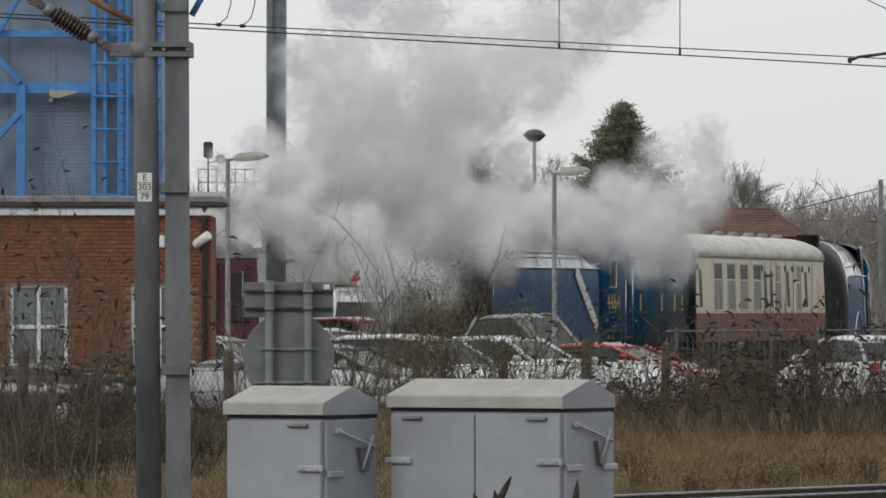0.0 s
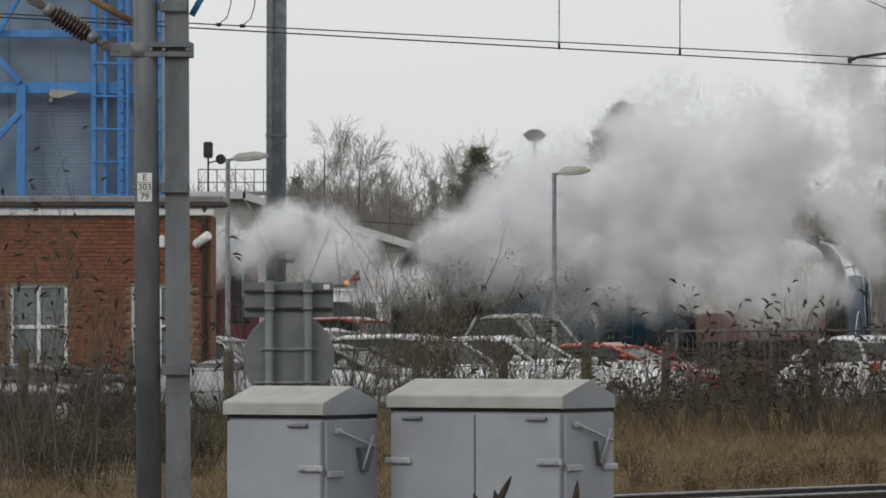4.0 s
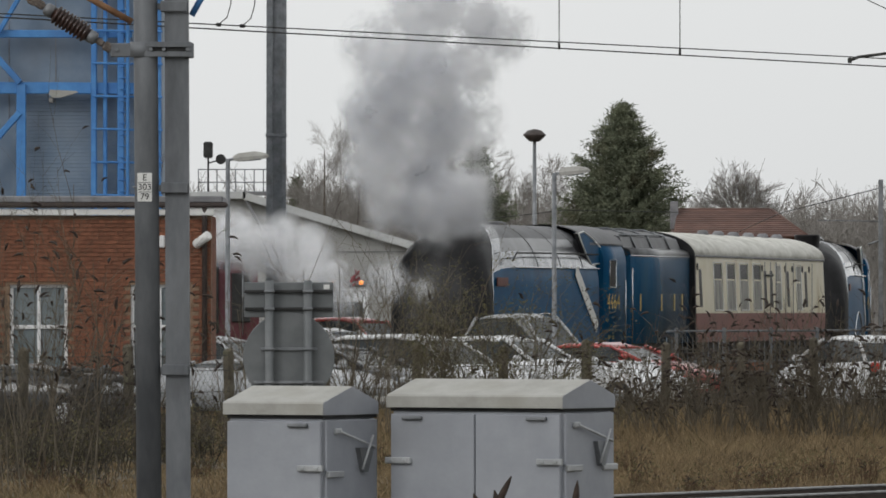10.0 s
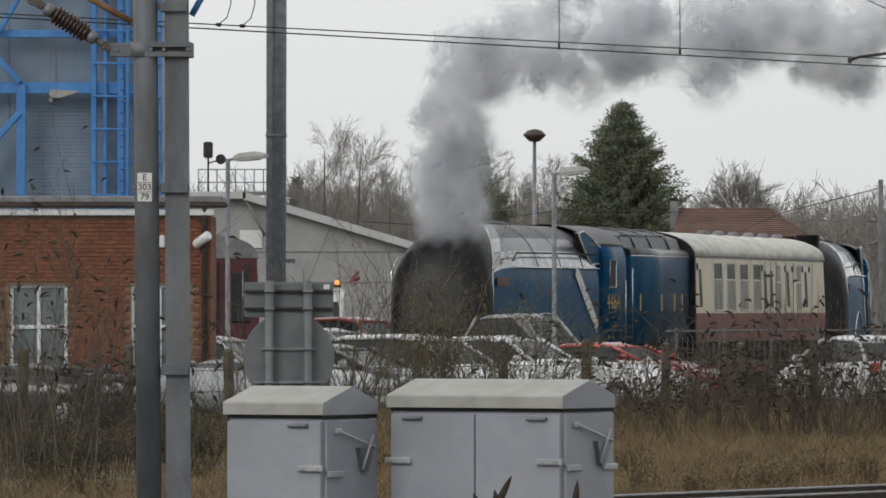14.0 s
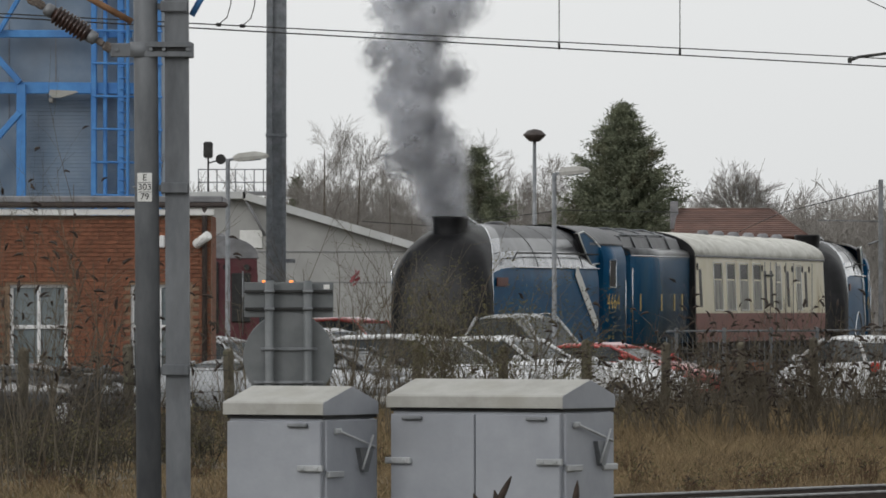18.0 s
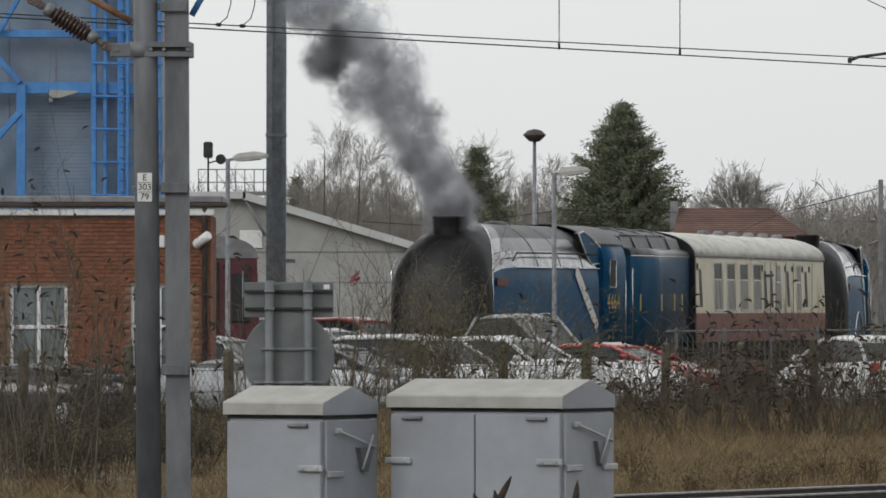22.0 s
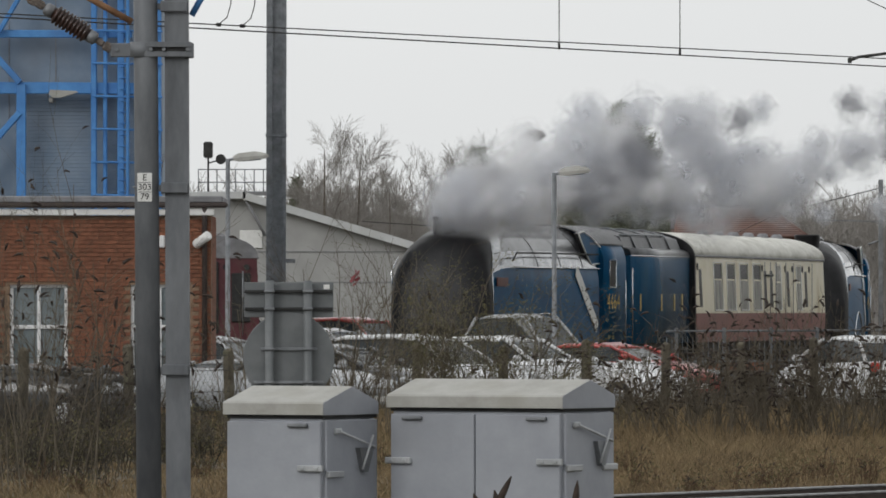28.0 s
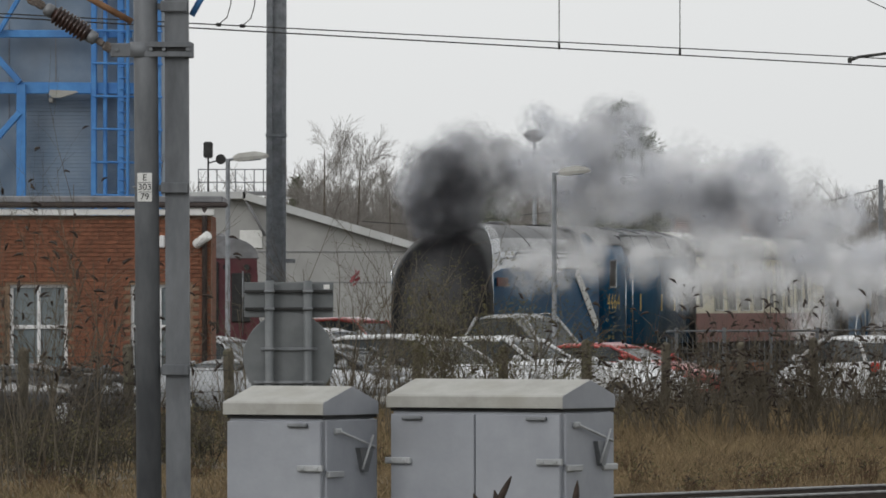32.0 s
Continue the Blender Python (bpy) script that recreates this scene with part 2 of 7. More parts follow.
# ---- mesh helpers ----
class Shape:
    """Collects boxes, tubes and lofts into one mesh."""

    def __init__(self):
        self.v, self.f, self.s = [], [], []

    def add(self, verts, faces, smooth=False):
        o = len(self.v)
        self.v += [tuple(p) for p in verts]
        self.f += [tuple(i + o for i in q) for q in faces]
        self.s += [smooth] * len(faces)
        return self

    def box(self, c, size, bevel=0.0, m=None):
        """A box round c with chamfered edges."""
        hx, hy, hz = (d / 2 for d in size)
        b = min(bevel, hx * 0.9, hy * 0.9, hz * 0.9)
        m = m or Matrix.Identity(4)
        c = Vector(c)
        if b <= 0:
            vs = [c + m.to_3x3() @ Vector((x * hx, y * hy, z * hz)) for x in (-1, 1) for y in (-1, 1) for z in (-1, 1)]
            return self.add(vs, [(0, 1, 3, 2), (4, 6, 7, 5), (0, 4, 5, 1), (2, 3, 7, 6), (0, 2, 6, 4), (1, 5, 7, 3)])
        vs, at = [], {}
        for x in (-1, 1):
            for y in (-1, 1):
                for z in (-1, 1):
                    for k, p in enumerate(((x * hx, y * (hy - b), z * (hz - b)), (x * (hx - b), y * hy, z * (hz - b)), (x * (hx - b), y * (hy - b), z * hz))):
                        at[x, y, z, k] = len(vs)
                        vs.append(c + m.to_3x3() @ Vector(p))
        fs = []
        for s in (-1, 1):
            fs.append([at[s, y, z, 0] for y, z in ((-1, -1), (1, -1), (1, 1), (-1, 1))][::s])
            fs.append([at[x, s, z, 1] for x, z in ((-1, -1), (-1, 1), (1, 1), (1, -1))][::s])
            fs.append([at[x, y, s, 2] for x, y in ((-1, -1), (1, -1), (1, 1), (-1, 1))][::s])
        for s in (-1, 1):
            for r in (-1, 1):
                fs.append([at[s, r, -1, 0], at[s, r, 1, 0], at[s, r, 1, 1], at[s, r, -1, 1]][::s * r])
                fs.append([at[s, -1, r, 0], at[s, 1, r, 0], at[s, 1, r, 2], at[s, -1, r, 2]][::-s * r])
                fs.append([at[-1, s, r, 1], at[1, s, r, 1], at[1, s, r, 2], at[-1, s, r, 2]][::s * r])
                for q in (-1, 1):
                    fs.append([at[s, r, q, 0], at[s, r, q, 1], at[s, r, q, 2]][::s * r * q])
        return self.add(vs, fs)

    def tube(self, pts, radii, n=8, caps=True, smooth=True):
        pts = [Vector(p) for p in pts]
        if not hasattr(radii, "__len__"):
            radii = [radii] * len(pts)
        vs, fs, up = [], [], None
        for i, p in enumerate(pts):
            d = (pts[min(i + 1, len(pts) - 1)] - pts[max(i - 1, 0)])
            d = d.normalized() if d.length > 1e-9 else Vector((0, 0, 1))
            if up is None:
                up = Vector((1, 0, 0)) if abs(d.z) > 0.8 else Vector((0, 0, 1))
            a = d.cross(up).normalized()
            b = a.cross(d).normalized()
            up = b
            vs += [p + (a * math.cos(2 * math.pi * k / n) + b * math.sin(2 * math.pi * k / n)) * radii[i] for k in range(n)]
        for i in range(len(pts) - 1):
            fs += [(i * n + k, i * n + (k + 1) % n, (i + 1) * n + (k + 1) % n, (i + 1) * n + k) for k in range(n)]
        self.add(vs, fs, smooth)
        if caps:
            o = len(self.v) - len(vs)
            self.f += [tuple(o + k for k in range(n))[::-1], tuple(o + (len(pts) - 1) * n + k for k in range(n))]
            self.s += [False, False]
        return self

    def loft(self, rings, closed=True, caps=(True, True), smooth=True):
        n = len(rings[0])
        vs = [p for r in rings for p in r]
        fs = []
        for i in range(len(rings) - 1):
            for k in range(n if closed else n - 1):
                fs.append((i * n + k, i * n + (k + 1) % n, (i + 1) * n + (k + 1) % n, (i + 1) * n + k))
        self.add(vs, fs, smooth)
        o = len(self.v) - len(vs)
        if closed:
            if caps[0]:
                self.f.append(tuple(o + k for k in range(n))[::-1])
                self.s.append(False)
            if caps[1]:
                self.f.append(tuple(o + (len(rings) - 1) * n + k for k in range(n)))
                self.s.append(False)
        return self

    def prism(self, outline, depth, m=None, smooth=False):
        """An outline in x, z pushed back along y by depth."""
        m = m or Matrix.Identity(4)
        a = [m @ Vector((x, 0, z)) for x, z in outline]
        b = [m @ Vector((x, depth, z)) for x, z in outline]
        return self.loft([a, b], smooth=smooth)

    def mesh(self, name):
        me = bpy.data.meshes.new(name)
        me.from_pydata(self.v, [], self.f)
        me.polygons.foreach_set("use_smooth", self.s)
        bm = bmesh.new()
        bm.from_mesh(me)
        bmesh.ops.recalc_face_normals(bm, faces=bm.faces)
        bm.to_mesh(me)
        bm.free()
        return me

    def raw(self, name):
        me = bpy.data.meshes.new(name)
        me.from_pydata(self.v, [], self.f)
        me.polygons.foreach_set("use_smooth", self.s)
        return me


def part(name, shape, material, parent=None, label=""):
    """One mesh object of one material, under a thing or a part."""
    me = shape.mesh(name) if isinstance(shape, Shape) else shape
    if not me.materials:
        me.materials.append(material)
    ob = new(name, me)
    ob.parent = parent
    return tagged(ob, label)


def lettering(text, size, material):
    """Writing as a thin mesh."""
    cu = bpy.data.curves.new("lettering", "FONT")
    cu.body, cu.size, cu.align_x, cu.align_y, cu.extrude = text, size, "CENTER", "CENTER", 0.001
    tmp = bpy.data.objects.new("lettering", cu)
    me = bpy.data.meshes.new_from_object(tmp)
    bpy.data.objects.remove(tmp)
    me.materials.clear()
    me.materials.append(material)
    return me


def thing(name, m, label, category, group="", kind=""):
    ob = new(name)
    ob.empty_display_size = 0.2
    ob.matrix_world = m
    return tagged(ob, label, category, group, kind)


def solid(name, shape, material, m=None, label="", category="", group="", kind=""):
    """A thing that is a single mesh."""
    ob = part(name, shape, material)
    if m is not None:
        ob.matrix_world = m
    return tagged(ob, label, category, group, kind)


TRACK = (0.55, 0.835)          # the way of the running lines over the ground
TURN = math.degrees(math.atan2(TRACK[1], TRACK[0]))

# ---- ground, track and car park ----
def ground_sheet():
    s = Shape()
    xs = [-3000, -400, -120, -60, -40, -30, -24, -18, -14, -10, -7, -4, -1, 2, 5, 8, 11, 15, 20, 26, 34, 50, 120, 400, 3000]
    ys = [-600, -40, 10, 40, 60, 70, 76, 80, 85, 90, 95, 100, 106, 112, 120, 130, 145, 165, 200, 260, 400, 900, 4500]
    vs = [(x, y, -0.3 + 0.05 * noise.noise((x * 0.3, y * 0.3, 0)) * (abs(x) < 60 and 30 < y < 200)) for y in ys for x in xs]
    n = len(xs)
    s.add(vs, [(j * n + i, j * n + i + 1, (j + 1) * n + i + 1, (j + 1) * n + i) for j in range(len(ys) - 1) for i in range(n - 1)], True)
    return solid("ground", s, SOIL, None, "flat brown earth with patches of moss and weeds", "ground", kind="structure")


def along(p, d, side=0.0):
    """A place d metres along the running lines from p, side metres off to the far side."""
    return (p[0] + TRACK[0] * d - TRACK[1] * side, p[1] + TRACK[1] * d + TRACK[0] * side)


ground_sheet()
RAIL_AT = (1.75, 75.3)


def running_line(side):
    bed = Shape()
    rows = []
    for d in range(-60, 200, 4):
        rows.append([(*along(RAIL_AT, d, side + o), h) for o, h in ((-1.9, -0.28), (-1.2, -0.13), (1.2, -0.13), (1.9, -0.28))])
    bed.loft(rows, closed=False, smooth=False)
    solid("ballast_bed", bed, BALLAST, None, "grey-brown crushed stone ballast under the track", "ballast", kind="structure")
    for gauge in (-0.7175, 0.7175):
        t = thing("rail", pose(*along(RAIL_AT, -60, side + gauge), 0, 0, 0, TURN), "worn steel running rail with a bright head", "rail", "running rails")
        foot, head = Shape(), Shape()
        foot.box((130, 0, -0.05), (260, 0.04, 0.1), 0.004)
        foot.box((130, 0, -0.125), (260, 0.14, 0.03), 0.006)
        head.box((130, 0, 0.0), (260, 0.07, 0.03), 0.01)
        part("web", foot, RAIL_RUST, t, "rusty brown rail web and foot")
        part("head", head, RAIL_TOP, t, "polished rail head")
    sl = Shape()
    for i in range(-60, 60):
        p = along(RAIL_AT, i * 0.7, side)
        sl.box((*p, -0.17), (0.26, 2.5, 0.12), 0.02, pose(0, 0, 0, 0, 0, TURN))
    solid("sleepers", sl, CONCRETE, None, "grey concrete sleepers bedded in the ballast", "sleepers", kind="stuff")


running_line(-0.7175)

# ---- lineside equipment ----
def location_case(width, doors, depth):
    """A lineside equipment cupboard with a low pitched lid; its front looks along -y."""
    h = 1.62
    t = thing("equipment_cabinet", pose(0, 0, 0), "pale grey painted steel lineside cabinet with closed doors", "cabinet", "lineside cabinets")
    b = Shape()
    b.box((0, 0, h / 2), (width - 0.03, depth - 0.03, h), 0.012)
    part("body", b, CASE_PAINT, t)
    base = Shape()
    base.box((0, 0, -0.12), (width + 0.1, depth + 0.1, 0.24), 0.02)
    part("plinth", base, CONCRETE, t, "concrete plinth")
    # dark strip that paints the shadow line below the lid
    gap = Shape()
    gap.box((0, 0, h + 0.005), (width - 0.01, depth - 0.01, 0.022))
    part("lid_shade", gap, DARK_GAP, t, "dark strip painted as the lid's shade")
    lid = Shape()
    w, d, e, r = width / 2 + 0.006, depth / 2 + 0.03, 0.085, 0.185
    z, back = h + 0.016, depth / 2 - 0.008
    rings = []
    for y, zz in ((-d, z), (-d, z + e - 0.012), (-d + 0.012, z + e), (0.0, z + r), (back - 0.012, z + e), (back, z + e - 0.012), (back, z)):
        rings.append([(-w, y, zz), (w, y, zz)])
    outline = [(y[0][1], y[0][2]) for y in rings]
    lid.loft([[(-w, y, zz) for y, zz in outline], [(-w + 0.01, y, zz + 0.002) for y, zz in outline], [(w - 0.01, y, zz + 0.002) for y, zz in outline], [(w, y, zz) for y, zz in outline]], smooth=False)
    part("lid", lid, CASE_ROOF, t, "weathered off-white pitched lid")
    for sd in (-1, 1):
        gb = Shape()
        gb.loft([[(sd * (w + o), y * 0.985, z + 0.002 + (zz - z) * 0.985) for y, zz in outline] for o in (0.0, 0.004)], smooth=False)
        part("gable", gb, CASE_PAINT, t)
    dw = (width - 0.03) / doors
    for i in range(doors):
        x = -width / 2 + 0.015 + dw * (i + 0.5)
        dr = Shape()
        dr.box((x, -depth / 2 - 0.005, h / 2), (dw - 0.008, 0.03, h - 0.05), 0.006)
        door = part("door", dr, CASE_PAINT, t)
        lip = Shape()
        lip.box((x + (-1 if doors == 2 and i == 0 else 1) * (dw / 2 - 0.17), -depth / 2 - 0.03, h - 0.05), (0.15, 0.035, 0.028), 0.008)
        part("lip", lip, GALV, door, "small rain lip")
        if doors == 1 or i == 1:
            sides = (1,)
        else:
            sides = (-1,)
        for sd in sides:
            hg = Shape()
            hx = x + sd * (dw / 2 - 0.07)
            hg.box((hx, -depth / 2 - 0.035, h - 0.33), (0.19, 0.03, 0.042), 0.006)
            hg.box((hx - 0.05, -depth / 2 - 0.052, h - 0.33), (0.03, 0.012, 0.02), 0.003)
            hg.box((hx + 0.05, -depth / 2 - 0.052, h - 0.33), (0.03, 0.012, 0.02), 0.003)
            part("hasp", hg, BRIGHT_STEEL, door, "galvanised locking hasp")
    for y, zz in ((-depth / 2 + 0.12, h - 0.37),) + (((depth / 2 - 0.1, h - 0.37),) if doors == 2 else ()):
        hg = Shape()
        hg.box((width / 2 + 0.012, y, zz), (0.03, 0.2, 0.042), 0.006)
        part("hasp", hg, BRIGHT_STEEL, t, "galvanised locking hasp")
    side = Shape()
    side.box((width / 2 - 0.004, 0, h / 2), (0.02, depth - 0.045, h - 0.03), 0.004)
    part("side_panel", side, CASE_PAINT, t)
    st = Shape()
    st.tube([(width / 2 + 0.03, -0.2, h - 0.09), (width / 2 + 0.045, 0.24, h - 0.2)], 0.009, 8)
    st.box((width / 2 + 0.015, -0.2, h - 0.09), (0.03, 0.08, 0.04), 0.008)
    part("stay", st, BRIGHT_STEEL, t, "bright steel door stay")
    lk = Shape()
    lk.prism([(-0.09, 0.0), (0.1, 0.0), (0.02, -0.16), (-0.03, -0.16)], 0.035, pose(width / 2 + 0.006, 0.13, h - 0.2, 0, 0, 0) @ pose(0, 0, 0, 0, 0, 90) @ pose(0, -0.035, 0))
    part("lock_cover", lk, GALV, t, "hooded padlock cover")
    lk = Shape()
    lk.tube([(width / 2 + 0.05, 0.06, h - 0.34), (width / 2 + 0.05, 0.2, h - 0.12)], 0.008, 8)
    part("lock_rod", lk, BRIGHT_STEEL, t, "bright locking rod")
    return t


CASE_TURN = -29.5
one = location_case(0.745, 1, 0.70)
one.matrix_world = pose(-0.923, 48.2, -0.405, 0, 0, CASE_TURN)
tagged(one, "single-door pale grey steel cabinet beside the track")
two = location_case(1.3, 2, 0.7)
two.matrix_world = pose(0.388, 48.2, -0.36, 0, 0, CASE_TURN)
tagged(two, "double-door pale grey steel cabinet beside the track")


def twin_mast():
    """A round post and a channel post, clamped together."""
    D = 68.0
    t = thing("overhead_line_mast", pose(-2.762, D, -0.3), "grey steel overhead line mast with a number plate", "mast")
    a = Shape()
    a.tube([(0.045, 0, 0), (-0.02, 0, 8.5)], [0.116, 0.108], 24)
    part("round_post", a, MAST_STEEL, t)
    b = Shape()
    u_bar = [(-0.11, -0.05), (0.11, -0.05), (0.11, 0.14), (0.092, 0.14), (0.092, -0.03), (-0.092, -0.03), (-0.092, 0.14), (-0.11, 0.14)]
    b.loft([[(0.314 + x - 0.004 * z, y, z) for x, y in u_bar] for z in (0.0, 8.6)], smooth=False)
    part("channel_post", b, MAST_STEEL, t)
    for z, h in ((1.355, 0.1), (3.039, 0.1), (4.718, 0.1)):
        c = Shape()
        c.box((0.29 - 0.004 * z, 0.0, z + 0.3), (0.25, 0.2, h), 0.008)
        c.box((0.15, 0.02, z + 0.3), (0.14, 0.1, 0.06), 0.006)
        part("batten", c, MAST_STEEL, t)
    c = Shape()
    z = 4.32 + 0.3
    c.box((0.2, -0.1, z + 0.045), (0.47, 0.03, 0.05), 0.004)
    c.box((0.2, -0.1, z - 0.045), (0.47, 0.03, 0.05), 0.004)
    c.box((0.43, -0.04, z - 0.01), (0.05, 0.14, 0.14), 0.006)
    c.tube([(-0.02, 0, z - 0.07), (-0.02, 0, z + 0.07)], 0.118, 24)
    c.box((-0.2, 0, z - 0.005), (0.24, 0.05, 0.13), 0.01)
    part("clamp", c, MAST_STEEL, t, "bolted steel clamp band")
    # dark filler that paints the shade in the gap between the bars
    c = Shape()
    c.box((0.22, -0.085, z), (0.4, 0.012, 0.05))
    part("slot_shade", c, DARK_GAP, t, "dark strip painted as shade between the clamp bars")
    for x in (-0.26, 0.06, 0.18, 0.4):
        c = Shape()
        c.tube([(x, -0.03 if x < 0 else -0.11, z), (x, -0.045 if x < 0 else -0.135, z)], 0.018, 6)
        part("bolt", c, GALV, t)
    pl = Shape()
    pz = 3.044 + 0.3
    pl.box((0.005, -0.118, pz), (0.135, 0.01, 0.265), 0.003)
    plate = part("number_plate", pl, WHITE, t, "white plate with black mast number")
    for text, dz in (("E", 0.088), ("303", 0.0), ("79", -0.088)):
        ob = part("lettering", lettering(text, 0.085, BLACK_INK), BLACK_INK, plate)
        ob.matrix_basis = pose(0.005, -0.1255, pz + dz, 90, 0, 0)
    for dz in (0.044, -0.044):
        ln = Shape()
        ln.box((0.005, -0.1235, pz + dz), (0.13, 0.002, 0.004))
        part("rule", ln, BLACK_INK, plate)
    bd = Shape()
    bd.tube([(0.0, 0, pz - 0.005), (0.0, 0, pz + 0.01)], 0.112, 24)
    part("strap", bd, GALV, t)
    # the cantilever: insulator, tubes and stays
    ins = Shape()
    p0, p1 = Vector((-0.32, 0.0, z + 0.01)), Vector((-1.05, 0.0, z + 0.47))
    d = (p1 - p0)
    line, rads = [p0 + d * 0.26], [0.05]
    for k in range(9):
        for o, rr in ((-0.021, 0.066), (-0.012, 0.09), (0.01, 0.095), (0.017, 0.07)):
            line.append(p0 + d * (0.315 + k * 0.045 + o))
            rads.append(rr)
    ins.tube(line + [p0 + d * 0.73], rads + [0.05], 18)
    part("insulator", ins, PORCELAIN, t, "dark brown ribbed porcelain insulator")
    for ends, girth in (((0.17, 0.19, 0.27, 0.28), (0.03, 0.062, 0.066, 0.05)), ((0.72, 0.73, 0.8, 0.83), (0.05, 0.066, 0.062, 0.04))):
        cap = Shape()
        cap.tube([p0 + d * k for k in ends], girth, 14)
        part("end_cap", cap, GALV, t, "pale metal insulator cap")
    for k, wide in ((0.0, 0.09), (0.1, 0.06), (0.86, 0.08), (0.95, 0.1)):
        cap = Shape()
        cap.box(p0 + d * (k + 0.03), (0.09, 0.05, wide), 0.015, pose(0, 0, 0, 0, 32, 0))
        part("shackle", cap, RUST_DARK, t, "weathered shackle")
    arm = Shape()
    arm.tube([p0 - d * 0.02, p0 + d * 0.2], 0.018, 8)
    part("link", arm, GALV, t)
    arm = Shape()
    arm.tube([p0 + d * 0.8, p1], 0.03, 10)
    part("link", arm, RUST_DARK, t)
    arm = Shape()
    arm.tube([p1, p1 + d * 1.6], 0.036, 12)
    part("cantilever_tube", arm, RUST_TUBE, t, "rust-brown cantilever tube")
    arm = Shape()
    arm.tube([(-0.12, 0.05, z + 0.26), (-0.95, 0.05, z + 0.72)], 0.03, 12)
    part("stay_tube", arm, RUST_TUBE, t, "rust-brown stay tube")
    br = Shape()
    br.tube([(0.43, 0.1, z + 0.32), (0.62, 0.1, z + 0.66)], 0.03, 10)
    part("brace", br, BLUE_STEEL, t, "blue-painted brace")
    return t


twin_mast()


def rolled_mast():
    """A broad rolled-steel mast in the yard, beyond the locomotive's front."""
    D = 180.0
    t = thing("tall_mast", pose(-4.085, D, -0.3), "tall grey galvanised steel mast behind a sign", "mast")
    s = Shape()
    h_bar = [(-0.242, -0.2), (-0.092, -0.2), (-0.092, -0.1), (0.142, -0.1), (0.142, -0.2), (0.242, -0.2), (0.242, 0.2), (0.142, 0.2), (0.142, -0.06), (-0.092, -0.06), (-0.092, 0.2), (-0.242, 0.2)]
    s.loft([[(x + 0.0014 * (z - 6), y, z) for x, y in h_bar] for z in (0.0, 14.5)], smooth=False)
    part("post", s, GALV, t)
    b = Shape()
    b.box((0, -0.215, 6.153 + 0.3), (0.52, 0.03, 0.08), 0.006)
    part("joint_plate", b, GALV, t)
    b = Shape()
    b.box((0.34, -0.05, 3.08 + 0.3), (0.24, 0.1, 0.1), 0.01)
    part("bracket", b, GALV, t)
    base = Shape()
    base.box((0, 0, 0.1), (0.9, 0.9, 0.3), 0.03)
    part("footing", base, CONCRETE, t, "concrete footing")
    return t


rolled_mast()


def speed_sign():
    """The back of a round lineside sign with a plate over it, on two posts."""
    D = 62.0
    t = thing("lineside_sign", pose(-1.302, D, -0.3), "grey back of a round lineside sign on two posts", "sign")
    r = 0.3863
    zc = 1.506 + 0.3
    disc = Shape()
    disc.loft([[(r * k * math.cos(a), y, zc + r * k * math.sin(a)) for a in [2 * math.pi * i / 48 for i in range(48)]] for y, k in ((0, 0.985), (0.004, 1), (0.02, 1), (0.024, 0.985))], smooth=False)
    part("disc", disc, SIGN_GREY, t)
    pl = Shape()
    pl.box((0, 0.02, 1.997 + 0.3), (0.7535, 0.02, 0.2957), 0.004)
    part("upper_plate", pl, SIGN_GREY, t)
    for x in (-34, 34):
        p = Shape()
        p.tube([(x * 62 / 13000, -0.06, 0), (x * 62 / 13000, -0.06, 2.159 + 0.3)], 0.037, 14)
        part("post", p, SIGN_GREY, t)
    for y, w in ((516, 78), (547, 78), (618, 50), (677, 62)):
        c = Shape()
        z = 4.529 + 0.3 - y * 62 / 13000
        c.box((0, -0.012, z), (2 * w * 62 / 13000, 0.024, 0.026), 0.004)
        rail = part("channel", c, DARK_GAP if y < 600 else GALV, t, "clamp channel")
        for x in (-34, 34):
            k = Shape()
            k.box((x * 62 / 13000, -0.08, z), (0.09, 0.06, 0.022), 0.006)
            part("clip", k, GALV, rail)
    st = Shape()
    st.box((0.3195, 0.008, 2.106 + 0.3), (0.05, 0.004, 0.04))
    part("sticker", st, WHITE, t, "small white sticker")
    return t


speed_sign()


# ---- overhead wires ----
def span(name, a, b, sag, r, label, drops=()):
    t = thing(name, pose(0, 0, 0), label, "overhead wire")
    s = Shape()
    pts = []
    for i in range(41):
        k = i / 40
        p = Vector(a).lerp(Vector(b), k)
        pts.append((p.x, p.y, p.z - sag * 4 * k * (1 - k)))
    s.tube(pts, r, 6)
    part("wire", s, WIRE, t)
    return t


W0, W1 = (-2.724, 78.0, 4.906), (5.428, 90.0, 4.886)
wd = (Vector(W1) - Vector(W0))
cw = span("contact_wire", Vector(W0) - wd * 1.5, Vector(W1) + wd * 2.0, 0.0, 0.0085, "thin dark contact wire over the running line")
U0, U1 = (-2.724, 78.0, 4.954), (5.428, 90.0, 4.983)
ud = (Vector(U1) - Vector(U0))
uw = span("auxiliary_wire", Vector(U0) - ud * 1.5, Vector(U1) + ud * 2.0, 0.0, 0.0075, "thin dark auxiliary wire above the contact wire")
def on_wire(k, up=0.0):
    p = Vector(U0) + ud * k
    return Vector((p.x, p.y, p.z + up))
for k in (0.497, 0.675):
    s = Shape()
    s.tube([on_wire(k, -0.09), on_wire(k, 1.5)], 0.006, 5)
    p = on_wire(k, -0.03)
    s.tube([p + Vector((0, 0, -0.05)), p + Vector((0, 0, 0.03))], 0.016, 6)
    part("dropper", s, WIRE, uw)
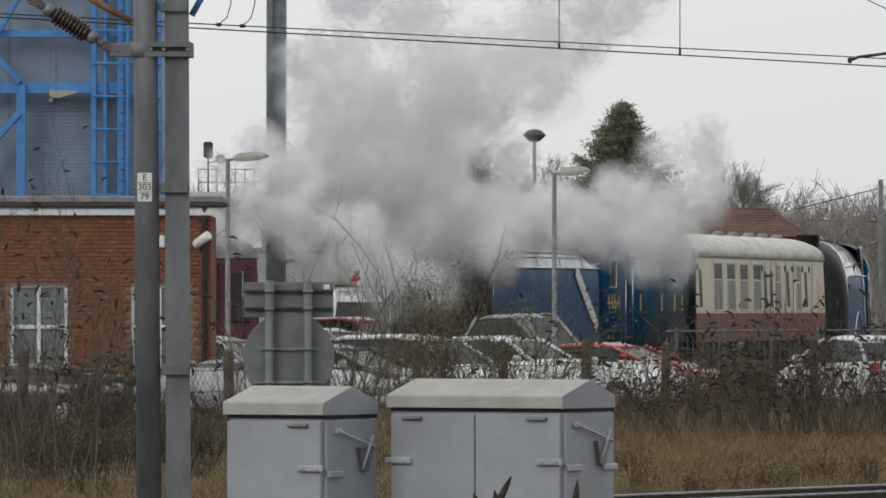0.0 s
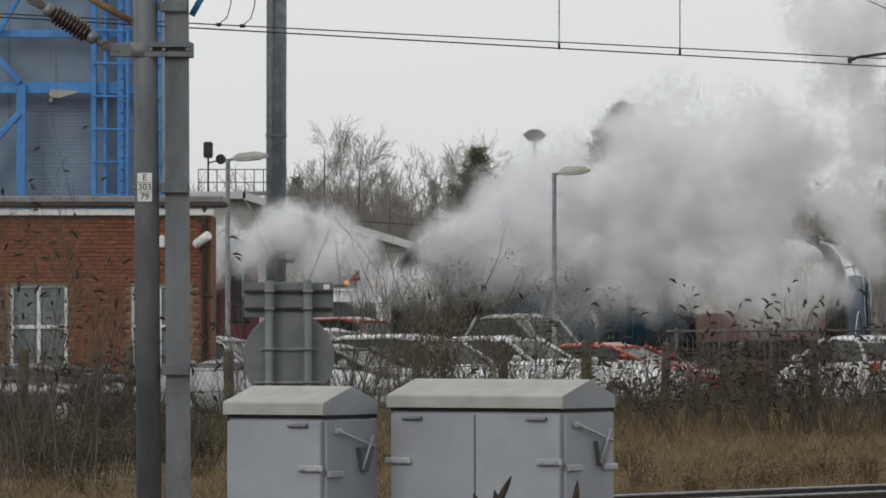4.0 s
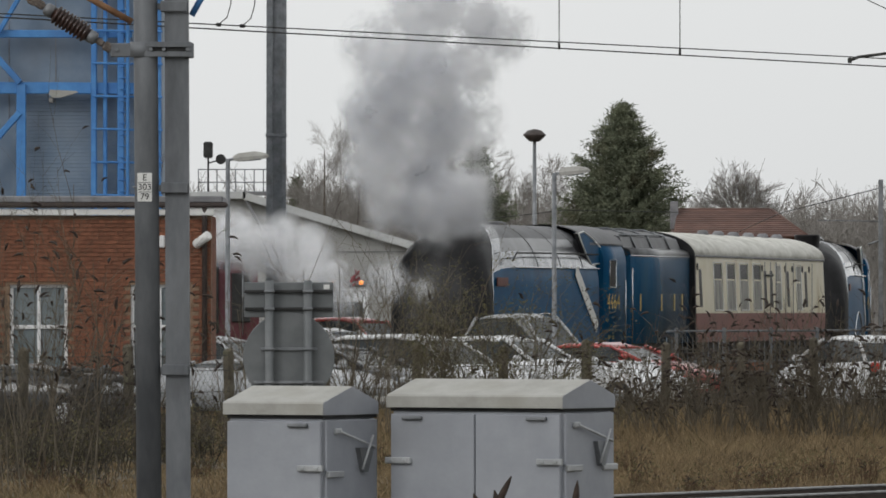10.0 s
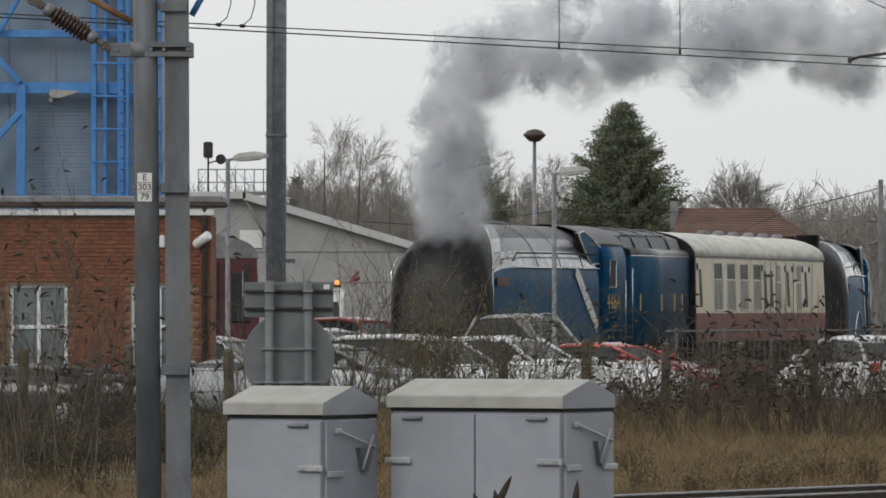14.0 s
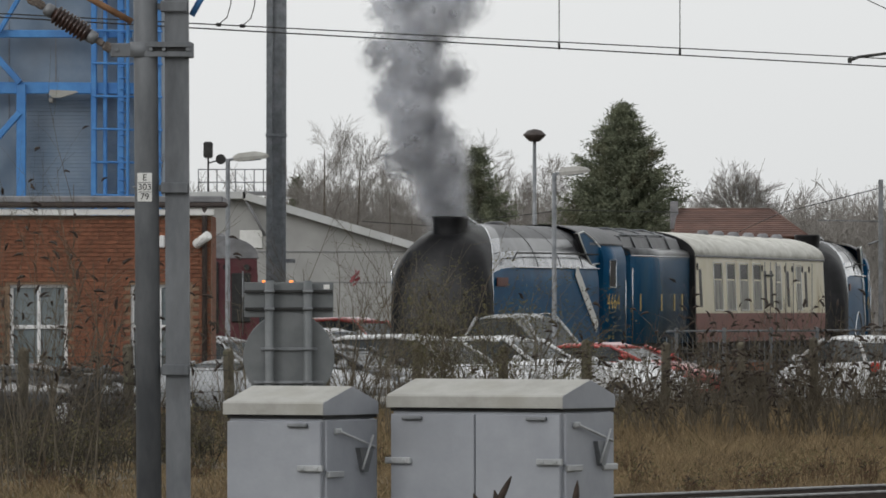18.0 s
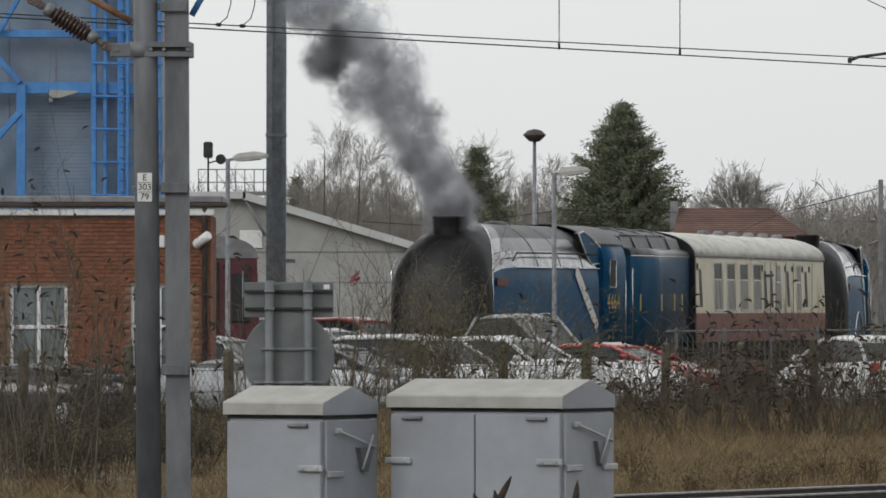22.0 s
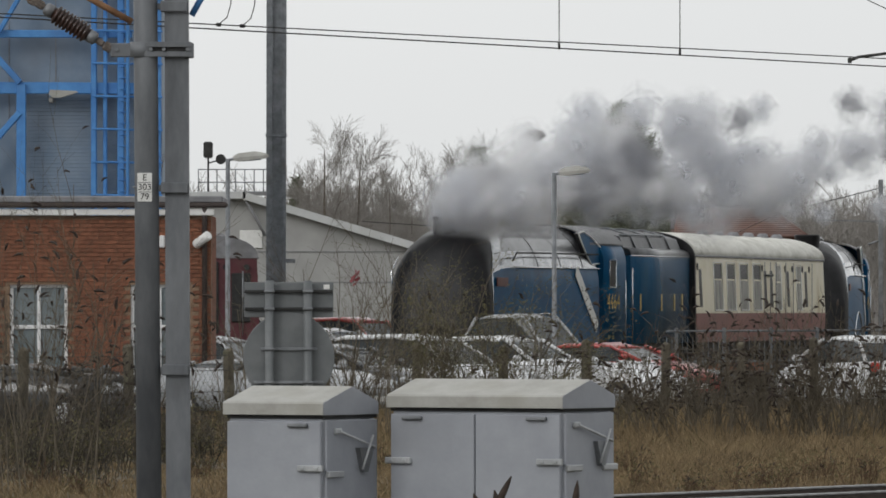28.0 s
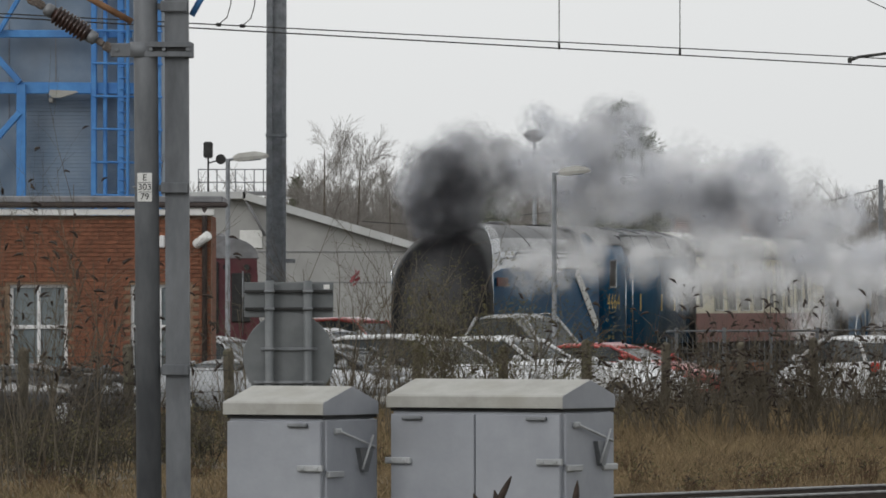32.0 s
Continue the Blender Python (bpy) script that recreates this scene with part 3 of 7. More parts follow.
for k, x in ((0.04, 20), (0.07, 16)):
    s = Shape()
    p = on_wire(k)
    s.tube([p, p + Vector((0.09, 0, 0.08)), p + Vector((0.13, 0, 0.22)), p + Vector((0.15, 0, 0.6))], 0.006, 5)
    s.box(p, (0.06, 0.03, 0.04), 0.008)
    part("jumper", s, WIRE, uw)
s = Shape()
s.tube([(4.95, 89.5, 4.939), (5.067, 89.5, 4.987), (5.618, 89.5, 5.056)], 0.018, 8)
s.box((4.957, 89.5, 4.945), (0.05, 0.05, 0.07), 0.01)
part("registration_arm", s, WIRE, uw)
s = Shape()
s.tube([(5.257, 91.0, 5.745), (5.712, 91.0, 5.535)], 0.006, 5)
part("pull_off", s, WIRE, uw)

# ---- buildings ----
def brick_office():
    """A single-storey brick office with a flat roof; its long wall faces the tracks."""
    D = 132.0
    x0, x1 = -12.0, -4.163
    zt, zb = 3.585, -0.3
    t = thing("brick_office", pose(0, D, 0), "single-storey red brick office with white windows and flat roof", "building")
    wins = [(-7.788, -6.742, 0.6, 2.356), (-5.615, -4.569, 0.6, 2.356), (-9.991, -8.946, 0.6, 2.356)]
    core = Shape()
    # wall slabs round the openings
    xs = sorted([x0, x1] + [v for w in wins for v in w[:2]])
    for a, b in zip(xs, xs[1:]):
        hole = [w for w in wins if abs(w[0] - a) < 1e-6]
        if hole:
            w = hole[0]
            core.box(((a + b) / 2, 0.16, (zb + w[2]) / 2), (b - a, 0.3, w[2] - zb))
            core.box(((a + b) / 2, 0.16, (zt + w[3]) / 2), (b - a, 0.3, zt - w[3]))
        else:
            core.box(((a + b) / 2, 0.16, (zb + zt) / 2), (b - a, 0.3, zt - zb))
    core.box(((x0 + x1) / 2, 3.0, (zb + zt) / 2), (x1 - x0 - 0.3, 0.3, zt - zb))
    core.box((x0 + 0.16, 1.6, (zb + zt) / 2), (0.3, 2.5, zt - zb))
    gable = Shape()
    gable.box((x1 - 0.16, 1.74, (zb + zt) / 2), (0.3, 2.8, zt - zb))
    wall = part("wall", core, MORTAR, t, "mortar-jointed brick wall")
    part("end_wall", gable, BRICK, t)
    inside = Shape()
    inside.box(((x0 + x1) / 2, 1.6, 1.5), (x1 - x0 - 0.7, 0.1, 3.4))
    part("partition", inside, WHITE, t)
    roof = Shape()
    roof.box(((x0 + x1) / 2 + 0.06, 1.5, zt + 0.29), (x1 - x0 + 0.3, 3.4, 0.12), 0.02)
    part("roof", roof, COPING, t, "grey flat roof edge")
    so = Shape()
    so.box(((x0 + x1) / 2, -0.02, zt + 0.06), (x1 - x0 + 0.1, 0.24, 0.11), 0.01)
    part("fascia", so, WHITE, t, "off-white fascia board")
    gt = Shape()
    gt.box(((x0 + x1) / 2 + 0.1, -0.14, zt + 0.19), (x1 - x0 + 0.4, 0.14, 0.1), 0.03)
    part("gutter", gt, GUTTER, t, "dark gutter")
    dp = Shape()
    dp.tube([(x1 - 0.12, -0.12, zt + 0.15), (x1 - 0.12, -0.06, zt - 0.05), (x1 - 0.12, -0.06, zb)], 0.05, 10)
    part("downpipe", dp, GUTTER, t, "dark brown downpipe")
    for w in wins:
        win = thing("window", pose(0, 0, 0), "", "")
        win.parent = t
        fr = Shape()
        a, b, c, d = w
        f = 0.065
        fr.box(((a + b) / 2, 0.1, d - f / 2), (b - a, 0.08, f), 0.01)
        fr.box(((a + b) / 2, 0.1, c + f / 2), (b - a, 0.08, f), 0.01)
        for x in (a + f / 2, b - f / 2, (a + b) / 2):
            fr.box((x, 0.1, (c + d) / 2), (f, 0.08, d - c - 2 * f), 0.01)
        mid = d - (d - c) * 0.44
        fr.box(((a + b) / 2, 0.095, mid), (b - a - 2 * f, 0.075, f * 1.1), 0.01)
        part("frame", fr, UPVC, win, "white plastic window frame")
        for x in ((a * 3 + b) / 4, (a + b * 3) / 4):
            for lo, hi in ((c + f, mid - f / 2), (mid + f / 2, d - f)):
                g = Shape()
                g.box((x, 0.12, (lo + hi) / 2), ((b - a) / 2 - f, 0.012, hi - lo))
                part("pane", g, OFFICE_GLASS, win)
        sl = Shape()
        sl.box(((a + b) / 2, -0.02, c - 0.04), (b - a + 0.12, 0.14, 0.06), 0.01)
        part("sill", sl, CONCRETE, win)
        ln = Shape()
        ln.box(((a + b) / 2, 0.0, d + 0.0), (b - a + 0.02, 0.02, 0.02))
        part("lintel", ln, MORTAR, win)
    bulk = Shape()
    bulk.box((-5.046, -0.05, 3.118), (0.1, 0.1, 0.22), 0.02)
    part("bulkhead_light", bulk, UPVC, t, "small wall light")
    return t, wall, (x0, x1, zb, zt, wins)


OFFICE_GLASS = mat("office_glass", (0.12, 0.15, 0.16), (0.2, 0.23, 0.24), 1.2, 0.06, coat=0.6)
office, office_wall, OFFICE = brick_office()


def cctv():
    D = 131.8
    t = thing("security_camera", pose(-4.319, D, 3.147), "white bullet security camera on the office wall", "camera")
    b = Shape()
    m = Vector((0.115, -0.12, 0.085))
    b.tube([-m * 1.05, -m * 0.98, m * 0.95, m * 1.0], [0.07, 0.085, 0.085, 0.06], 16)
    part("housing", b, WHITE, t)
    l = Shape()
    l.tube([-m * 1.08, -m * 1.04], 0.06, 16)
    part("lens", l, DARK_GLASS, t, "black lens")
    k = Shape()
    k.tube([(-0.1, 0.17, -0.02), (-0.1, 0.05, -0.02), (0, 0, -0.02)], 0.02, 8)
    k.box((-0.1, 0.165, -0.02), (0.09, 0.02, 0.09), 0.01)
    part("bracket", k, WHITE, t)


cctv()


def blue_plant():
    """A tall clad building with a bright blue steel frame, ladder and walkway outside it."""
    D = 165.0
    t = thing("industrial_building", pose(0, D, 0), "blue-grey clad industrial building with bright blue steel frame", "building")
    x0, x1 = -16.0, -6.308
    w = Shape()
    w.box(((x0 + x1) / 2, 4, 6), (x1 - x0, 8, 12.6))
    part("wall", w, CLADDING, t)
    lo = Shape()
    n = 34
    for i in range(n):
        z = 4.468 - 0.6 + i * (6.715 - 4.468 + 0.6) / n
        lo.box(((-9.38 + x1) / 2, -0.02, z), (x1 - -9.38 - 0.05, 0.05, 0.082), 0.006)
    part("louvre_panel", lo, CLADDING, t, "ribbed grey cladding")
    for i in range(9):
        sm = Shape()
        sm.box((x0 + 1.0 + i * 1.05, -0.008, 8.2), (0.02, 0.02, 4.5))
        part("cladding_seam", sm, COPING, t)
    def bar(name, a, b, wd, y=-0.5, dp=0.2):
        s = Shape()
        a, b = Vector((a[0], y, a[1])), Vector((b[0], y, b[1]))
        d = b - a
        ang = math.degrees(math.atan2(d.z, d.x))
        s.box((a + b) / 2, (d.length, dp, wd), 0.015, pose(0, 0, 0, 0, -ang, 0))
        return part(name, s, BLUE_STEEL, t)
    def px(x, y):
        return ((x - 784) * D / 13000, 1.93 - (y - 545) * D / 13000)
    bar("beam", (x0, px(0, 60)[1]), px(235, 62), 0.17, -0.44, 0.14)
    bar("beam", (x0, px(0, 154)[1]), px(240, 158), 0.26, -0.44, 0.14)
    bar("column", px(40, 150), px(40, 760), 0.21, -0.55)
    bar("column", px(-90, -80), px(-90, 760), 0.21, -0.55)
    bar("brace", px(38, 148), px(-60, 40), 0.14, -0.6)
    bar("brace", px(38, 200), px(-50, 300), 0.14, -0.6)
    bar("brace", px(0, 60), px(70, -60), 0.1, -0.6)
    bar("column", px(168, -80), px(168, 760), 0.13)
    bar("column", px(188, -80), px(188, 760), 0.09)
    bar("column", px(216, -80), px(216, 760), 0.15, -0.62)
    bar("column", px(229, -80), px(229, 760), 0.07, -0.9)
    bar("column", px(283, -80), px(283, 760), 0.1)
    for y in range(-60, 360, 58):
        bar("rung", px(166, y), px(290, y + 2), 0.05, -0.7, 0.06)
    for y in range(-60, 360, 20):
        bar("ladder_rung", px(214, y), px(232, y), 0.03, -0.75, 0.04)
    f = Shape()
    f.prism([(-0.32, 0.0), (-0.3, 0.1), (0.3, 0.07), (0.34, 0.04), (-0.05, -0.08), (-0.24, -0.08)], 0.35, pose(px(114, 168)[0], -0.6, px(114, 168)[1]))
    f.box((px(92, 178)[0], -0.2, px(92, 178)[1]), (0.1, 0.4, 0.12), 0.02)
    part("floodlight", f, CASE_ROOF, t, "grey floodlight")
    return t


blue_plant()


def shed():
    """A long pale shed with a low pitched roof; its gable faces the yard."""
    D = 236.0
    t = thing("goods_shed", pose(0, D, 0), "large pale grey shed with a low pitched roof", "building")
    xl, xr, xe = -8.151, -6.318, -0.762
    zt, ze = 5.488, 3.836
    w = Shape()
    w.prism([(-9.5, -0.3), (xe - 0.15, -0.3), (xe - 0.15, ze), (xr, zt), (-9.5, zt)], 18.0)
    part("gable_wall", w, SHED_WALL, t)
    v = Shape()
    v.prism([(xr - 0.1, zt - 0.08), (xr - 0.1, zt + 0.17), (xe, ze + 0.15), (xe, ze - 0.1)], -0.7, pose(0, 0.3, 0))
    part("verge", v, SHED_ROOF, t, "pale grey verge trim")
    v = Shape()
    v.box(((xr - 9.5) / 2, -0.05, zt + 0.05), (xr + 9.5, 0.7, 0.24), 0.02)
    part("eaves_board", v, SHED_ROOF, t, "pale eaves trim")
    rf = Shape()
    rf.prism([(-9.6, zt + 0.05), (xr, zt + 0.05), (xe, ze + 0.03), (xe, ze + 0.09), (xr, zt + 0.15), (-9.6, zt + 0.15)], 18.5)
    part("roof", rf, COACH_ROOF, t, "grey sheet roof")
    sm = Shape()
    for z in (3.727, 2.747):
        sm.box(((xe - 9) / 2, -0.012, z), (xe + 8.5, 0.02, 0.035))
    part("cladding_joint", sm, COPING, t)
    wn = Shape()
    wn.box((-6.172, -0.02, 4.127), (0.7262, 0.06, 0.5809), 0.02)
    part("window_board", wn, WHITE, t, "white board on the gable")
    br = Shape()
    br.tube([(-6.318, -0.3, 5.361), (-5.7, -0.3, 4.236)], 0.05, 8)
    part("brace", br, COPING, t)
    return t


shed()


def shed_railing():
    D = 238.0
    t = thing("roof_railing", pose(0, D, 0), "grey tubular railing with wire mesh above the roof", "railing")
    zb, zt = 5.561 + 0.02, 6.414
    for i in range(9):
        x = -7.926 + i * 0.3008
        s = Shape()
        s.tube([(x, 0, zb), (x, 0, zt)], 0.022, 6)
        part("post", s, GALV, t)
    for z in (zt, (zt + zb) / 2, zb + 0.1):
        s = Shape()
        s.tube([(-7.926, 0, z), (-7.926 + 8 * 0.3008, 0, z)], 0.02, 6)
        part("rail", s, GALV, t)
    d = Shape()
    d.box((-6.794, 0.4, zb + 0.04), (2.6538, 1.6, 0.08))
    part("deck", d, COPING, t)
    sp = Shape()
    sp.tube([(-7.608, 0, zb), (-7.608, 0, 7.149)], 0.03, 8)
    sp.box((-7.608, -0.1, 7.043), (0.3008, 0.35, 0.5308), 0.05)
    sp.tube([(-7.201, -0.05, 6.742), (-7.201, 0.1, 6.742)], 0.1681, 12)
    sp.tube([(-7.608, 0, 6.618), (-7.201, 0, 6.725)], 0.025, 6)
    part("loudspeaker", sp, DARK_GAP, t, "dark loudspeaker and lamp on a pole")
    return t


shed_railing()


def tiled_house():
    D = 262.0
    t = thing("house", pose(0, D, 0), "low brick house with a red tiled hip roof", "house")
    xa, xb, xr = 8.223, 13.019, 11.85
    zr, ze = 5.457, 4.449
    xl = 8.465
    w = Shape()
    w.box(((xa + xb) / 2, 3, (ze - 0.3) / 2), (xb - xa - 0.5, 6, ze + 0.3))
    part("wall", w, BRICK, t)
    r = Shape()
    r.add([(xa, -0.3, ze), (xb, -0.3, ze), (xb, 6.3, ze), (xa, 6.3, ze), (xl, 3, zr), (xr, 3, zr)], [(0, 1, 5, 4), (1, 2, 5), (2, 3, 4, 5), (3, 0, 4), (0, 3, 2, 1)])
    roof = part("roof", r, TILE, t, "red-brown clay tile roof")
    for i in range(13):
        k0, k1 = i / 13, (i + 1) / 13
        cs = Shape()
        def edge(k, lift):
            return (xa + (xl - xa) * k, -0.34 + 3.34 * k, ze + (zr - ze) * k + lift), (xb + (xr - xb) * k, -0.34 + 3.34 * k, ze + (zr - ze) * k + lift)
        a, b = edge(k0, 0.05)
        c, d = edge(k1, 0.025)
        e, f = edge(k0, 0.0)
        cs.add([a, b, d, c, e, f], [(0, 1, 2, 3), (4, 5, 1, 0)])
        part("tile_course", cs, TILE, roof)
    rd = Shape()
    rd.tube([(xl, 3, zr), (xr, 3, zr)], 0.07, 8)
    rd.tube([(xr, 3, zr), (xb, -0.3, ze)], 0.07, 8)
    part("ridge_tiles", rd, TILE, roof)
    c = Shape()
    c.box((8.324, 2.5, zr - 0.2), (0.2822, 0.5, 1.0), 0.02)
    part("chimney", c, COPING, roof, "grey flue")
    return t


tiled_house()

# ---- yard: lamps, fence and parked cars ----
def street_lamp(x, d, top, arm, label):
    """A tapered steel column with a flat lantern on a short arm to the right."""
    t = thing("street_lamp", pose(x, d, -0.3), label, "street lamp", "yard lamps")
    h = top + 0.3
    s = Shape()
    s.tube([(0, 0, 0), (0, 0, 1.2), (0, 0, 1.22), (0, 0, h)], [0.075, 0.075, 0.052, 0.045], 12)
    col = part("column", s, GALV, t)
    a = Shape()
    a.tube([(0, 0, h - 0.03), (arm * 0.5, 0, h + 0.02)], 0.03, 8)
    part("bracket", a, GALV, t)
    m = pose(0, 0, 0, 0, -5, 0)
    b = Shape()
    rows = []
    for x_, w, u, dn in ((0.12, 0.07, 0.04, -0.05), (0.24, 0.13, 0.09, -0.08), (0.6, 0.16, 0.1, -0.07), (0.82, 0.13, 0.05, -0.06), (0.9, 0.05, 0.0, -0.04)):
        rows.append([m @ Vector((x_ * arm / 0.6, y, z)) + Vector((0, 0, h)) for y, z in ((-w, dn), (w, dn), (w * 1.02, 0), (w * 0.6, u), (-w * 0.6, u), (-w * 1.02, 0))])
    b.loft(rows, smooth=False)
    part("lantern", b, CASE_ROOF, t, "pale grey flat lantern")
    g = Shape()
    g.box(m @ Vector((0.52 * arm / 0.6, 0, -0.06)) + Vector((0, 0, h)), (0.42 * arm / 0.6, 0.2, 0.05), 0.02, m)
    part("lens", g, OFFICE_GLASS, t, "clear lamp lens")
    return t


street_lamp(-4.396, 150.0, 4.976, 0.56, "grey steel street lamp beside the brick office")
street_lamp(2.303, 152.0, 4.724, 0.5, "grey steel street lamp beside the locomotive")


def post_top_lamp():
    D = 222.0
    t = thing("post_top_lamp", pose(2.766, D, -0.3), "tall lamp post with a wide dark mushroom lantern", "street lamp")
    h = 6.968 + 0.3
    s = Shape()
    s.tube([(0, 0, 0), (0, 0, h)], [0.09, 0.055], 10)
    part("column", s, GALV, t)
    c = Shape()
    r = 0.3415
    c.loft([[(r * k * math.cos(a), r * k * math.sin(a), h + z) for a in [2 * math.pi * i / 20 for i in range(20)]] for z, k in ((-0.02, 0.3), (0.0, 0.5), (0.17, 1.0), (0.2, 1.0), (0.32, 0.62), (0.36, 0.2))])
    part("canopy", c, GUTTER, t, "dark shallow lantern hood")
    return t


post_top_lamp()

FENCE_AT, FENCE_DIR = (-6.58, 115.0), (0.45, 0.893)


def fence():
    t = thing("post_and_wire_fence", pose(0, 0, 0), "old concrete post and wire mesh fence behind shrubs", "fence")
    for i in range(-2, 14):
        p = (FENCE_AT[0] + FENCE_DIR[0] * 3.4 * i, FENCE_AT[1] + FENCE_DIR[1] * 3.4 * i)
        s = Shape()
        top = 1.29 + 0.05 * math.sin(i * 2.3)
        s.box((*p, (top - 0.4) / 2), (0.15, 0.15, top + 0.4), 0.03, pose(0, 0, 0, 1.5 * math.sin(i), 1.2 * math.cos(i * 1.7), -30))
        s.box((p[0], p[1], top - 0.02), (0.12, 0.12, 0.08), 0.03)
        part("post", s, FENCE_POST, t)
    a = Vector((FENCE_AT[0] - FENCE_DIR[0] * 7, FENCE_AT[1] - FENCE_DIR[1] * 7, 0))
    b = Vector((FENCE_AT[0] + FENCE_DIR[0] * 45, FENCE_AT[1] + FENCE_DIR[1] * 45, 0))
    for z in (0.15, 0.55, 0.9, 1.15):
        s = Shape()
        s.tube([a + Vector((0, -0.09, z)), b + Vector((0, -0.09, z))], 0.006, 4)
        part("line_wire", s, WIRE, t)
    mesh = Shape()
    L = 52
    for i in range(0, int(L / 0.16)):
        p = a.lerp(b, i * 0.16 / L)
        q = a.lerp(b, min(1, (i * 0.16 + 1.0) / L))
        mesh.tube([p + Vector((0, -0.09, 0.1)), q + Vector((0, -0.09, 1.12))], 0.0025, 3, caps=False)
        mesh.tube([q + Vector((0, -0.09, 0.1)), p + Vector((0, -0.09, 1.12))], 0.0025, 3, caps=False)
    tagged(part("mesh", mesh, WIRE, t), kind="stuff")
    return t


FENCE_POST = mat("fence_post", (0.07, 0.06, 0.043), (0.13, 0.115, 0.085), 5.0, 0.95, bump=0.4, stain=(0.07, 0.075, 0.04), stain_scale=2.0)
fence()


def steel_barrier():
    """A grey steel railing between the car park and the yard."""
    t = thing("steel_railing", pose(0, 0, 0), "grey galvanised steel railing along the yard", "railing")
    a, b = Vector((4.813, 158.0, 0)), Vector((11.697, 166.0, 0))
    for z in (1.425, 0.761, 0.465):
        s = Shape()
        s.tube([a + Vector((0, 0, z)), b + Vector((0, 0, z))], 0.025, 8)
        part("rail", s, MAST_STEEL, t)
    for i in range(7):
        p = a.lerp(b, (i + 0.2) / 6.4)
        s = Shape()
        s.box((p.x, p.y, 0.6), (0.08, 0.08, 1.8), 0.01)
        part("post", s, MAST_STEEL, t)
    for i in range(60):
        p = a.lerp(b, i / 59)
        s = Shape()
        s.box((p.x, p.y, 0.55), (0.014, 0.014, 1.5))
        part("bar", s, MAST_STEEL, t)


steel_barrier()


